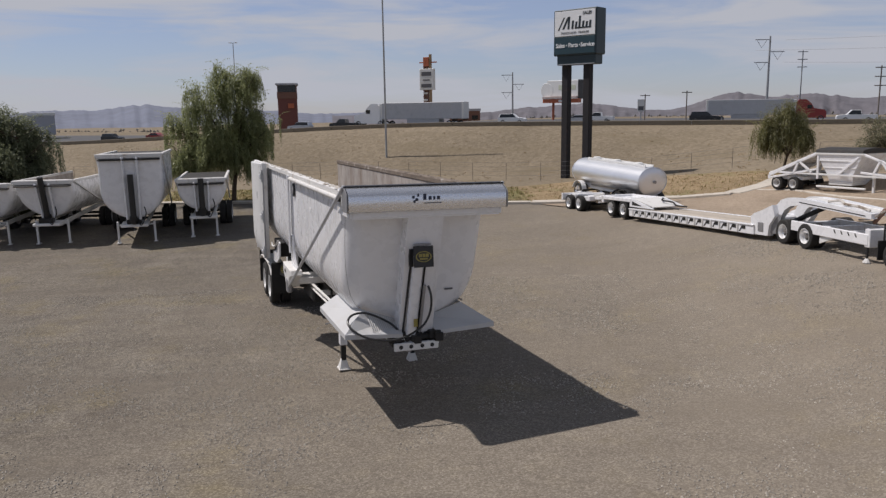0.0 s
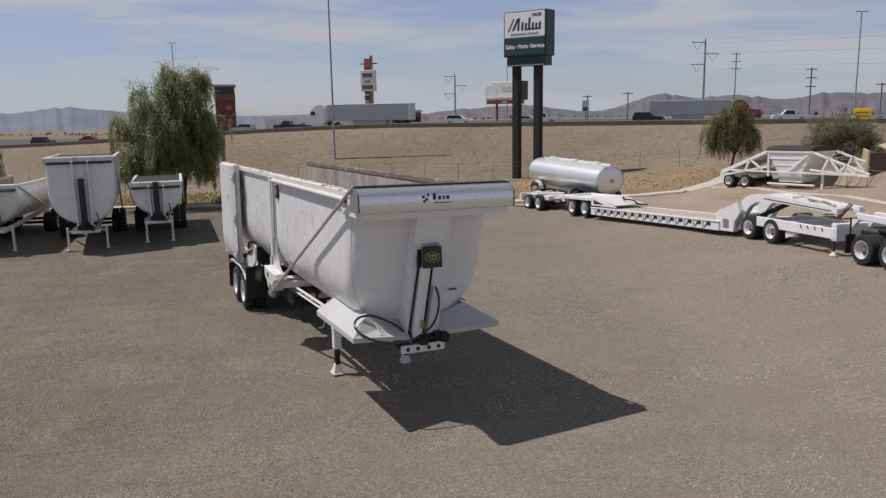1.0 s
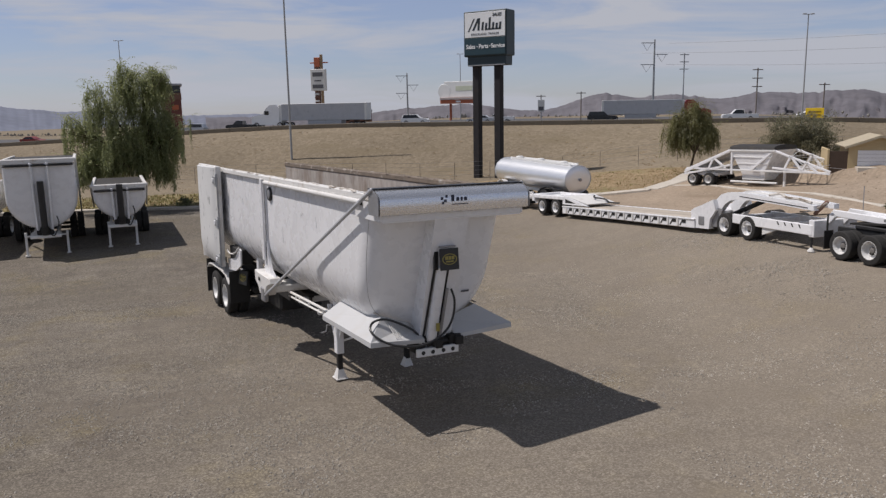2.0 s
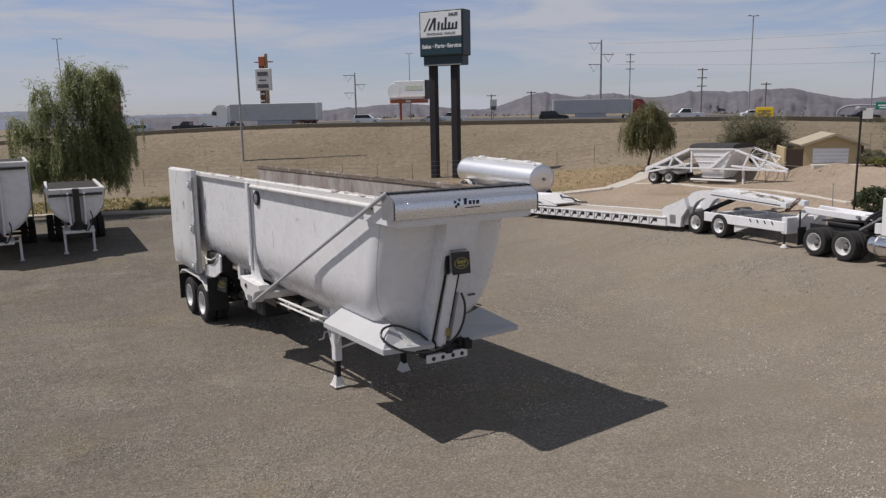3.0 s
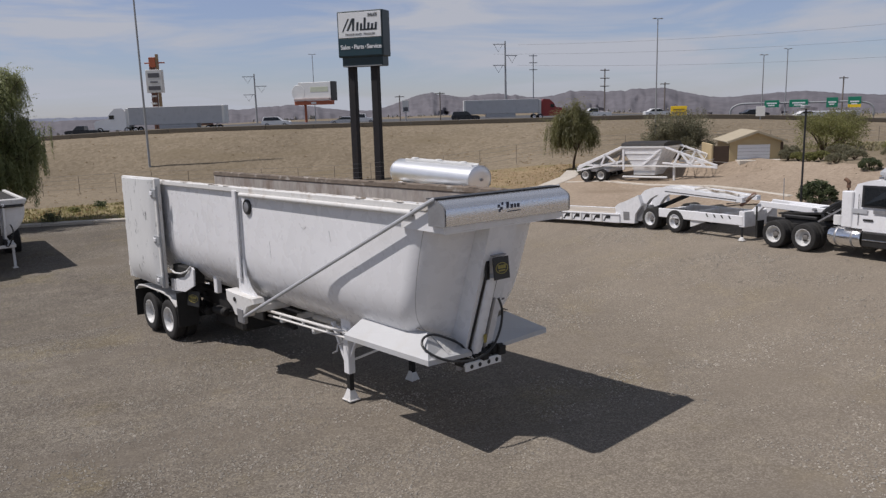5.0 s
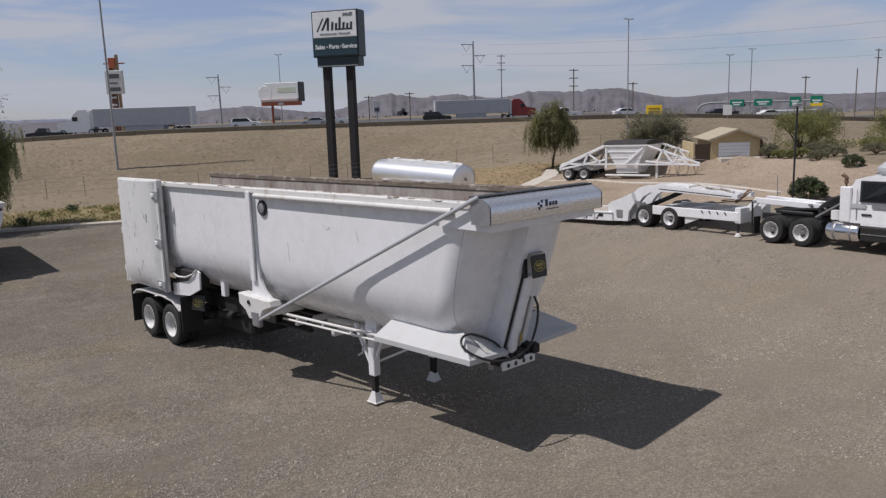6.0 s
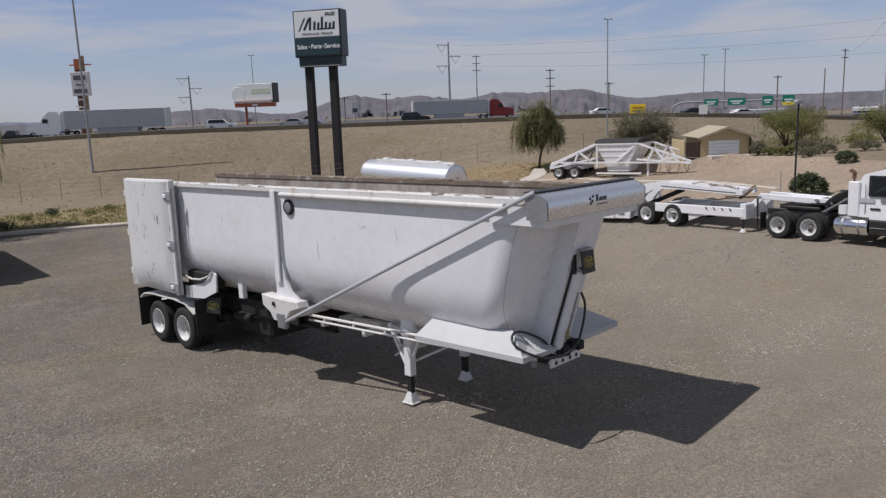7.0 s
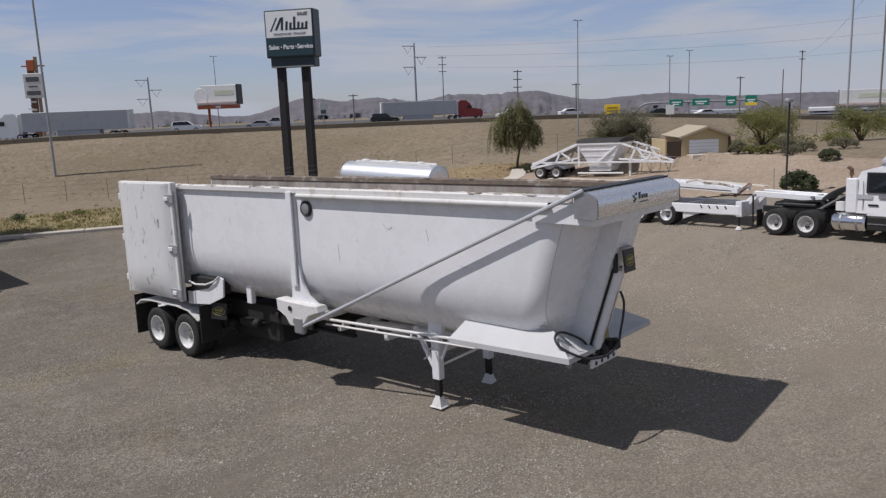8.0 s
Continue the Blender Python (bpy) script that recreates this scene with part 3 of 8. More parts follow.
# ---------------------------------------------------------------- mountains
def ridge(name, spans, dist, base, seed, label, mat, lo, hi, depth=0.45):
    """A far range: bumps of given bearing, width and height in degrees, roughened into crags and spurs."""
    s = Shape()
    az = np.arange(lo, hi, 0.11)
    rows = 16
    for k in range(rows + 1):
        f = k / rows
        for a in az:
            h = base + sum(top * math.exp(-((a - c) / w) ** 2) for c, w, top in spans)
            crag = 0.10 * noise.noise((a * 0.9, 2, seed)) + 0.075 * noise.noise((a * 2.3, 5, seed)) + 0.03 * noise.noise((a * 5.0, 9, seed))
            h += crag * (0.6 + max(h, 0.0))
            spur = abs(noise.noise((a * 0.9 + 1.2 * f, f * 3.6, seed + 3))) + 0.35 * abs(noise.noise((a * 2.2 - 0.8 * f, f * 5.5, seed + 5)))
            d = dist * (1 - 0.30 * (1 - f) * (1.1 - depth * spur))
            z = 4.8 + dist * math.tan(radians(h)) - (1 - f) ** 1.25 * dist * 0.045
            s.v.append((d * math.sin(radians(a)), d * math.cos(radians(a)), z if k else -60.0))
    w = len(az)
    s.f = [(j * w + i, j * w + i + 1, (j + 1) * w + i + 1, (j + 1) * w + i) for j in range(rows) for i in range(w - 1)]
    return solo(name, s, mat, label, "mountain", "structure", angle=50, fix=False)


ridge("mountain_1", [(-27, 3, 0.55), (-21, 3.4, 0.82), (-14.5, 4, 0.50), (-4, 5, 0.15)], 2600, -0.38, 4, "far desert mountains with blue-grey haze put into their colour", ROCK_HAZE_BLUE, -75, 6, 0.14)
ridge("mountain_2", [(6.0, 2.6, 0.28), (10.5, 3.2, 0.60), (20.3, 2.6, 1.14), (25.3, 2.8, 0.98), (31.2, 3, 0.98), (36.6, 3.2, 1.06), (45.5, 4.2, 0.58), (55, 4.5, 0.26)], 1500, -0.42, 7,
      "bare violet-brown desert mountains with haze put into their colour", ROCK_HAZE, -8, 100)


# ---------------------------------------------------------------- shared vehicle parts
def tyre_mesh(r, w):
    s = Shape()
    h = w / 2
    s.lathe([(r * 0.60, -h * 0.82), (r * 0.66, -h * 0.98), (r * 0.86, -h), (r * 0.95, -h * 0.93), (r, -h * 0.74), (r, -h * 0.30), (r * 0.975, -h * 0.27), (r * 0.975, -h * 0.21), (r, -h * 0.18),
             (r, h * 0.18), (r * 0.975, h * 0.21), (r * 0.975, h * 0.27), (r, h * 0.30), (r, h * 0.74), (r * 0.95, h * 0.93), (r * 0.86, h), (r * 0.66, h * 0.98), (r * 0.60, h * 0.82)], 32)
    return s.mesh("wheel", RUBBER)


def rim_mesh(r, w, mat):
    """A dished steel disc wheel with hand holes' bosses, hub and nuts; its outer face looks to -y."""
    s = Shape()
    h = w / 2
    s.lathe([(r * 0.625, h * 0.8), (r * 0.60, h * 0.2), (r * 0.57, -h * 0.55), (r * 0.63, -h * 0.98), (r * 0.60, -h * 1.0), (r * 0.545, -h * 0.72), (r * 0.50, -h * 0.05), (r * 0.36, h * 0.12),
             (r * 0.30, h * 0.06), (r * 0.235, h * 0.05)], 28)
    for i in range(10):
        a = 2 * math.pi * i / 10
        x, z = r * 0.275 * math.cos(a), r * 0.275 * math.sin(a)
        s.rod((x, h * 0.02, z), (x, -h * 0.16, z), r * 0.028, 6)
    return s.mesh("rim", mat)


def hub_mesh(r, w):
    """The axle end in the middle of a rim."""
    h = w / 2
    return Shape().lathe([(r * 0.24, h * 0.12), (r * 0.225, -h * 0.08), (r * 0.20, -h * 0.26), (r * 0.15, -h * 0.34), (0.0, -h * 0.35)], 20).mesh("hub", HUB)


WHEELS = {}


def wheel(parent, x, y, z, r=0.5, w=0.27, mat=None, out=-1):
    """A tyre with its rim; out: the side (in y) that the dished face looks to."""
    mat = mat or WHITE
    key = (r, w, mat.name)
    if key not in WHEELS:
        WHEELS[key] = tyre_mesh(r, w), rim_mesh(r, w, mat), hub_mesh(r, w)
    t = new("wheel", WHEELS[key][0])
    t.parent = parent
    t.matrix_local = pose(x, y, z, 0, 0, 0 if out < 0 else 180)
    for name, mesh in (("rim", WHEELS[key][1]), ("hub", WHEELS[key][2])):
        q = new(name, mesh)
        q.parent = t
    return t


def axle(parent, x, z, half, r=0.5, w=0.27, mat=None, dual=True):
    part("axle", Shape().rod((x, -half + 0.1, z), (x, half - 0.1, z), 0.065, 10), GREASY, parent)
    for side in (-1, 1):
        wheel(parent, x, side * (half - w / 2), z, r, w, mat, side)
        if dual:
            wheel(parent, x, side * (half - w * 1.62), z, r, w, mat, -side)


def u_profile(w, zb, top, n=20):
    """Half-round tub section from the left rim down and up to the right one: (y, z)."""
    zc = zb + w
    side = [(w, top + (zc - top) * i / 4) for i in range(4)]
    arc = [(w * math.cos(math.pi * i / n), zc - w * math.sin(math.pi * i / n)) for i in range(n + 1)]
    return side + arc + [(-y, z) for y, z in side[::-1]]


def tub(x0, w, zb, top, nose, R, t=0.05, stations=9):
    """Outer and inner skin of an open half-round body with a leaning nose, nose = (x at the bottom, x at the top). Returns two shapes: the outer shell with its rim, the inner liner."""
    def skin(inset):
        rows, ww = [], w - inset
        xf = lambda z: nose[0] + (nose[1] - nose[0]) * (z - zb) / (top - zb) - inset * 1.2
        base = u_profile(ww, zb + inset, top)
        for i in range(stations):
            k = i / (stations - 1)
            rows.append([(x0 + (xf(z) - R - x0) * k, y, z) for y, z in base])
        for i in range(1, 7):
            a = math.pi / 2 * i / 6
            d = R * (1 - math.cos(a))
            rows.append([(xf(z) - R + R * math.sin(a), y, z) for y, z in u_profile(ww - d, zb + inset + d, top)])
        return rows

    def faces(rows):
        n = len(rows[0])
        fs = [(j * n + i, j * n + i + 1, (j + 1) * n + i + 1, (j + 1) * n + i) for j in range(len(rows) - 1) for i in range(n - 1)]
        k = (len(rows) - 1) * n
        return [p for r in rows for p in r], fs + [tuple(range(k, k + n))]

    ro, ri = skin(0.0), skin(t)
    outer, inner = Shape(), Shape()
    outer.add(*faces(ro))
    inner.add(*faces(ri))
    n = len(ro[0])
    a, b = ro[0], ri[0]
    outer.add(a + b, [(i, i + 1, n + i + 1, n + i) for i in range(n - 1)])   # rear rim
    return outer, inner


def oval_badge(parent, m, w, h, name="badge"):
    """A black plate with a yellow ring and bars in place of a maker's mark."""
    p = part(name, Shape().box(-w / 2, w / 2, -0.012, 0.012, -h / 2, h / 2, 0.004), BLACK, parent, "black plate with a yellow oval mark")
    p.matrix_local = m
    s = Shape()
    n = 28
    for r0, r1 in ((0.40, 0.345),):
        vs = [(w * q * math.cos(2 * math.pi * i / n), -0.016, h * 0.64 * q * math.sin(2 * math.pi * i / n)) for i in range(n) for q in (r0, r1)]
        s.add(vs, [(2 * i, 2 * i + 1, (2 * i + 3) % (2 * n), (2 * i + 2) % (2 * n)) for i in range(n)])
    s.box(-w * 0.24, -w * 0.08, -0.02, -0.013, -h * 0.02, h * 0.14)
    s.box(-w * 0.05, w * 0.08, -0.02, -0.013, -h * 0.02, h * 0.14)
    s.box(w * 0.11, w * 0.25, -0.02, -0.013, -h * 0.02, h * 0.14)
    s.box(-w * 0.2, w * 0.2, -0.02, -0.013, -h * 0.14, -h * 0.07)
    part("mark", s, YELLOW, p)
    return p


# ---------------------------------------------------------------- the half-round tipping trailer
TR = thing("tipping_trailer", pose(-4.349, 24.39, -0.63, -1.0, -1.235, -70.78),
           "white half-round tipping semi-trailer with its tailgate swung open against the side", "trailer")
TOP, BOT, HW = 3.90, 1.26, 1.23
shell, liner = tub(0.05, HW, BOT, TOP, (11.95, 12.86), 0.5)
part("tub", shell, WHITE, TR, "smooth white painted half-round tub")
part("liner", liner, LINER, TR, "brown scoured inside of the tub")
for side in (-1, 1):
    s = Shape()
    s.box(0.0, 12.75, side * HW - 0.07, side * HW + 0.07, TOP - 0.09, TOP + 0.03, 0.02)
    part("top_rail", s, WHITE_WORN if side < 0 else RAIL_DARK, TR, "mud-caked top rail")
    s = Shape()
    rnd = random.Random(5 + side)
    for i in range(170):   # dried mud and ballast left on the rail
        x, y = rnd.uniform(0.05, 12.6), side * HW + rnd.uniform(-0.06, 0.06)
        a, b, c = rnd.uniform(0.02, 0.12), rnd.uniform(0.012, 0.035), rnd.uniform(0.004, 0.017)
        s.lathe([(0.0, TOP + 0.03 + c), (b * 0.7, TOP + 0.03 + c * 0.7), (b, TOP + 0.025)], 6, "z", (x, y, 0))
        k = len(s.v) - 18
        s.v[k:] = [(x + (p[0] - x) * a / b, p[1], p[2]) for p in s.v[k:]]
    tagged(part("mud_crust", s, RAIL_DIRTY if side < 0 else RAIL_DARK, TR, "dried mud left along the rail", angle=0, fix=False), kind="stuff")
# rolled tarpaulin tube on the near rim
s = Shape().rod((6.7, -HW - 0.075, TOP - 0.12), (12.35, -HW - 0.075, TOP - 0.12), 0.046, 16, cap=True)
part("tarp_tube", s, WHITE_WORN, TR, "white tarpaulin roller tube")
part("tube_end", Shape().lathe([(0.045, 12.352), (0.05, 12.37), (0.03, 12.372), (0.0, 12.36)], 14, "x", (0, -HW - 0.075, TOP - 0.12)), BLACK, TR, "dark open end of the tube")

# ribs
for x, name in ((6.46, "rib"),):
    for side in (-1, 1):
        s = Shape()
        s.box(x - 0.11, x + 0.11, side * HW - 0.03, side * HW + 0.09, 2.15, TOP - 0.02, 0.02)
        s.box(x - 0.08, x + 0.08, side * (HW + 0.09) - 0.02, side * (HW + 0.09) + 0.02, 2.0, TOP - 0.05, 0.008)
        part(name, s, WHITE, TR)
for side in (-1, 1):   # gusset that flares out of the middle rib
    y = side * (HW + 0.05)
    s = Shape().slab([(6.35, y, 2.42), (6.57, y, 2.42), (6.64, y, 2.08), (6.80, y, 1.84), (7.12, y, 1.66), (6.30, y, 1.66)], 0.05 * side)
    part("gusset", s, WHITE, TR)

# cast hinge arm and the diagonal strut
def arm_plate(outline, y0, y1, c=0.02):
    """A thick plate cut to an outline of (x, z), between y0 and y1, with its rims eased."""
    s = Shape()
    n = len(outline)
    cx, cz = sum(p[0] for p in outline) / n, sum(p[1] for p in outline) / n
    rings = []
    for y, k in ((y0, c), (y0 + c, 0), (y1 - c, 0), (y1, c)):
        ring = []
        for x, z in outline:
            d = math.hypot(x - cx, z - cz)
            ring.append((x + (cx - x) * k / d, y, z + (cz - z) * k / d))
        rings += ring
    fs = [tuple(range(n)), tuple(range(3 * n, 4 * n))]
    for j in range(3):
        fs += [(j * n + i, j * n + (i + 1) % n, (j + 1) * n + (i + 1) % n, (j + 1) * n + i) for i in range(n)]
    return s.add(rings, fs)


for side in (-1, 1):
    outline = [(5.98, 1.72), (6.30, 1.70), (7.18, 1.68), (7.24, 1.58), (6.95, 1.48), (6.86, 1.36), (6.72, 1.22), (6.36, 1.22), (6.24, 1.38), (6.0, 1.50)]
    s = arm_plate(outline, side * 1.30 - 0.14, side * 1.30 + 0.14)
    s.box(6.2, 6.9, min(side * 0.4, side * 1.2), max(side * 0.4, side * 1.2), 1.30, 1.46, 0.02)
    part("hinge_arm", s, WHITE_WORN, TR, "scuffed white hinge arm")
    part("pin_boss", Shape().lathe([(0.0, side * 1.45), (0.07, side * 1.45), (0.085, side * 1.43), (0.085, side * 1.3)], 16, "y", (6.55, 0, 1.32)), STEEL, TR, "dull steel hinge pin")
    part("strut", Shape().bar((6.62, side * 1.42, 1.18), (12.95, side * 1.36, 4.02), 0.058, 0.065, 0.02), TRAILER_GREY, TR, "diagonal grey-white tarpaulin arm")
    part("strut_bracket", Shape().box(6.5, 6.78, side * 1.40 - 0.06, side * 1.40 + 0.06, 1.08, 1.42, 0.03), STEEL, TR)
oval = part("name_plate", Shape().lathe([(0.05, -0.01), (0.05, 0.0), (0.0, 0.0)], 16, "y", (6.42, -1.452, 1.57)), BLACK, TR, "small dark oval plate")
# round cover on the side
s = Shape().lathe([(0.155, 0.0), (0.155, -0.035), (0.14, -0.05), (0.12, -0.04), (0.10, -0.048), (0.0, -0.05)], 22, "y", (6.88, -HW - 0.0, 3.53))
cover = part("side_cover", s, BLACK, TR, "round dark cover with a bright rim")
part("cover_face", Shape().lathe([(0.105, -0.049), (0.09, -0.054), (0.0, -0.056)], 18, "y", (6.88, -HW, 3.53)), STEEL, cover)

# open tailgate lying along the side
GATE_Y = -1.42
def dished_gate(x0, x1, z0, z1, bulge=0.19, nx=16, nz=14):
    """A gate panel that bellies out between its edges and is rounded off below."""
    def out(x, z):
        u, v = (2 * x - x0 - x1) / (x1 - x0), (z - z0) / (z1 - z0)
        return bulge * max(1 - u * u, 0) ** 0.5 * min(1.0, math.sqrt(max(v, 0) * 5.0))
    s = Shape()
    pts = [(x0 + (x1 - x0) * i / nx, z0 + (z1 - z0) * j / nz) for j in range(nz + 1) for i in range(nx + 1)]
    w = nx + 1
    s.add([(x, GATE_Y - 0.03 - out(x, z), z) for x, z in pts] + [(x, GATE_Y + 0.03, z) for x, z in pts], [])
    k = len(pts)
    for j in range(nz):
        for i in range(nx):
            a = j * w + i
            s.f += [(a, a + 1, a + w + 1, a + w), (k + a, k + a + w, k + a + w + 1, k + a + 1)]
    rim = [i for i in range(w)] + [j * w + nx for j in range(1, nz + 1)] + [nz * w + i for i in range(nx - 1, -1, -1)] + [j * w for j in range(nz - 1, 0, -1)]
    s.f += [(p, q, k + q, k + p) for p, q in zip(rim, rim[1:] + rim[:1])]
    return s


gate = part("tailgate", dished_gate(0.20, 2.44, 1.27, 3.95), GATE_WHITE, TR, "scuffed white tailgate swung back along the side")
s = Shape()
s.box(2.42, 2.53, GATE_Y - 0.075, GATE_Y + 0.07, 1.25, 3.98, 0.015)
s.box(0.13, 0.22, GATE_Y - 0.055, GATE_Y + 0.05, 1.25, 3.98, 0.015)
s.box(0.2, 2.45, GATE_Y - 0.05, GATE_Y + 0.05, 3.90, 3.99, 0.015)
part("gate_frame", s, WHITE_WORN, gate)
for z in (1.45, 2.47, 3.62):
    s = Shape()
    s.box(2.20, 2.64, GATE_Y - 0.12, GATE_Y - 0.07, z - 0.105, z + 0.105, 0.012)
    s.rod((2.62, GATE_Y - 0.08, z - 0.17), (2.62, GATE_Y - 0.08, z + 0.17), 0.03, 8)
    latch = part("latch", s, GALV, gate, "grey latch bracket with a white lug")
    part("lug", Shape().box(2.30, 2.46, GATE_Y - 0.145, GATE_Y - 0.11, z - 0.045, z + 0.045, 0.01), WHITE, latch)
part("latch_bar", Shape().rod((2.60, GATE_Y - 0.06, 1.3), (2.60, GATE_Y - 0.06, 3.7), 0.022, 8), STEEL, gate)
for z in (1.6, 2.6, 3.6):
    part("gate_hinge", Shape().box(-0.02, 0.2, -1.44, -1.2, z - 0.08, z + 0.08, 0.015), WHITE_WORN, TR)
for y in (-1.25, 1.25):   # rear frame of the tub
    part("rear_post", Shape().box(-0.03, 0.10, y - 0.05, y + 0.05, 1.3, TOP + 0.03, 0.02), WHITE_WORN, TR)

# chassis
for side in (-1, 1):
    s = Shape()
    s.box(0.3, 7.2, side * 0.48 - 0.06, side * 0.48 + 0.06, 0.86, 0.92, 0.01)
    s.box(0.3, 7.2, side * 0.48 - 0.06, side * 0.48 + 0.06, 1.16, 1.22, 0.01)
    s.box(0.3, 7.2, side * 0.48 - 0.012, side * 0.48 + 0.012, 0.9, 1.18)
    part("chassis_beam", s, GREASY, TR, "dark chassis beam")
    s = Shape()
    s.bar((6.8, side * 0.88, 1.28), (10.6, side * 0.88, 1.38), 0.06, 0.045, 0.012)
    s.bar((6.8, side * 0.88, 1.18), (10.6, side * 0.88, 1.28), 0.06, 0.035, 0.012)
    for x in (7.3, 8.2, 9.1):
        s.box(x, x + 0.04, side * 0.88 - 0.02, side * 0.88 + 0.02, 1.17 + 0.026 * (x - 6.8), 1.29 + 0.026 * (x - 6.8))
    part("front_beam", s, WHITE_WORN, TR, "slender white front chassis beam")
for x in (0.6, 3.2, 5.0, 7.0, 8.3, 9.6):
    part("cross_member", Shape().box(x - 0.05, x + 0.05, -0.72, 0.72, 1.02, 1.14, 0.01), WHITE_FRAME if x > 6 else GREASY, TR)
s = Shape()
s.rod((7.2, 0.0, 1.05), (11.6, 0.0, 1.18), 0.07, 12)
part("reach_pole", s, WHITE_FRAME, TR)

# running gear
for x in (1.16, 2.42):
    axle(TR, x, 0.42, 1.40, mat=RIM_WHITE)
s = Shape()
for side in (-1, 1):
    s.box(0.5, 3.1, side * 0.62 - 0.05, side * 0.62 + 0.05, 0.62, 0.80, 0.02)
    s.box(1.55, 2.05, side * 0.62 - 0.09, side * 0.62 + 0.09, 0.50, 0.95, 0.03)
    for x in (1.16, 2.42):
        s.rod((x, side * 0.62, 0.52), (x, side * 0.62, 0.86), 0.11, 12)
part("suspension", s, GREASY, TR, "black greasy suspension")
for y in (-0.85, 0.85):
    s = Shape().lathe([(0.0, 4.3), (0.08, 4.32), (0.11, 4.38), (0.11, 4.96), (0.08, 5.02), (0.0, 5.04)], 16, "x", (0, y * 0.6, 0.98))
    part("air_tank", s, GREASY, TR, "dark air tank")
    part("brake_line", Shape().tube([(3.3, y * 0.75, 1.0), (3.7, y * 0.8, 0.78), (4.4, y * 0.72, 0.82), (5.2, y * 0.6, 1.02)], 0.025, 6), HOSE, TR)
    part("radius_rod", Shape().bar((2.5, y * 0.72, 0.55), (4.1, y * 0.72, 0.88), 0.07, 0.09, 0.02), GREASY, TR)
    part("hanger", Shape().slab([(3.9, y * 0.72, 0.72), (4.35, y * 0.72, 0.92), (4.35, y * 0.72, 1.2), (3.7, y * 0.72, 1.2)], 0.05), GREASY, TR, "dark spring hanger")
    s = Shape()
    for x in (3.2, 3.45):
        s.lathe([(0.0, -0.08), (0.09, -0.07), (0.11, 0.0), (0.09, 0.07), (0.0, 0.08)], 14, "x", (x, y * 0.9, 0.70))
    part("brake_chamber", s, GREASY, TR)
for side in (-1, 1):   # fenders, flaps
    s = Shape()
    arcp = [(0.28, 0.92), (0.5, 1.05), (0.9, 1.09), (2.1, 1.09), (2.6, 1.04), (3.0, 0.84)]
    for (xa, za), (xb, zb2) in zip(arcp, arcp[1:]):
        s.bar((xa, side * 1.20, za), (xb, side * 1.20, zb2), 0.42, 0.03)
    part("fender", s, WHITE_WORN if side < 0 else WHITE_FRAME, TR)
    part("mudflap", Shape().box(0.20, 0.225, side * 1.12 - 0.30, side * 1.12 + 0.30, 0.16, 1.15, 0.005), RUBBER, TR, "black rubber mudflap")
    part("front_flap", Shape().box(3.06, 3.09, side * 1.10 - 0.30, side * 1.10 + 0.24, 0.32, 1.20, 0.005), RUBBER, TR, "black rubber flap ahead of the wheels")
oval_badge(TR, pose(3.40, -1.10, 1.06, -8, 0, 12), 0.48, 0.38)
for side in (-1, 1):   # brake drums, air springs and plates, all added to darken under the tub
    for x in (1.16, 2.42):
        part("brake_drum", Shape().lathe([(0.0, side * 0.74), (0.21, side * 0.74), (0.23, side * 0.78), (0.23, side * 0.98), (0.20, side * 1.0)], 18, "y", (x, 0, 0.42)), GREASY, TR)
        part("air_spring", Shape().lathe([(0.13, 0.62), (0.16, 0.68), (0.14, 0.75), (0.16, 0.82), (0.13, 0.88)], 16, "z", (x + 0.42, side * 0.48, 0)), RUBBER, TR)
    part("shade_plate", Shape().box(2.9, 6.1, side * 0.62 - 0.04, side * 0.62 + 0.04, 0.88, 1.24, 0.02), GREASY, TR, "added dark plate that deepens the shade under the tub")
# box added to stand in for deep shade; it hides lighter ground behind
part("shade_filler", Shape().box(3.35, 4.9, -0.56, 0.56, 0.38, 1.12, 0.06), GREASY, TR, "added black box that deepens the shade between the chassis beams")
part("valve_tank", Shape().lathe([(0.0, 3.7), (0.08, 3.71), (0.11, 3.75), (0.11, 4.3), (0.08, 4.34), (0.0, 4.35)], 18, "x", (0, -0.70, 0.80)), GREASY, TR, "dark air tank")
s = Shape()   # rear corner apron under the gate
s.slab([(2.45, -1.26, 1.16), (3.30, -1.26, 1.24), (3.86, -1.26, 1.46), (3.90, -1.26, 1.86), (3.78, -1.26, 1.90), (3.30, -1.26, 1.60), (2.6, -1.26, 1.46), (2.45, -1.26, 1.46)], 0.04)
s.box(4.30, 4.48, -0.96, -0.84, 1.32, 1.72, 0.015)
part("apron", s, WHITE, TR)
s = Shape().tube([(2.60, -1.30, 1.72), (2.9, -1.32, 1.67), (3.3, -1.32, 1.70), (3.62, -1.30, 1.80), (3.78, -1.27, 1.92)], 0.022, 8)
part("grab_rail", s, WHITE_WORN, TR)
# a solid dark box gives the look of a shaded recess
part("recess_shade", Shape().box(2.54, 3.6, -1.22, -0.86, 1.44, 1.84, 0.02), GREASY, TR, "dark box in place of the shaded recess behind the gate")
s = Shape().box(-0.1, 0.05, -1.2, 1.2, 0.55, 0.68, 0.02)
s.box(-0.1, 0.25, -0.55, -0.45, 0.6, 1.2)
s.box(-0.1, 0.25, 0.45, 0.55, 0.6, 1.2)
part("bumper", s, WHITE_FRAME, TR)

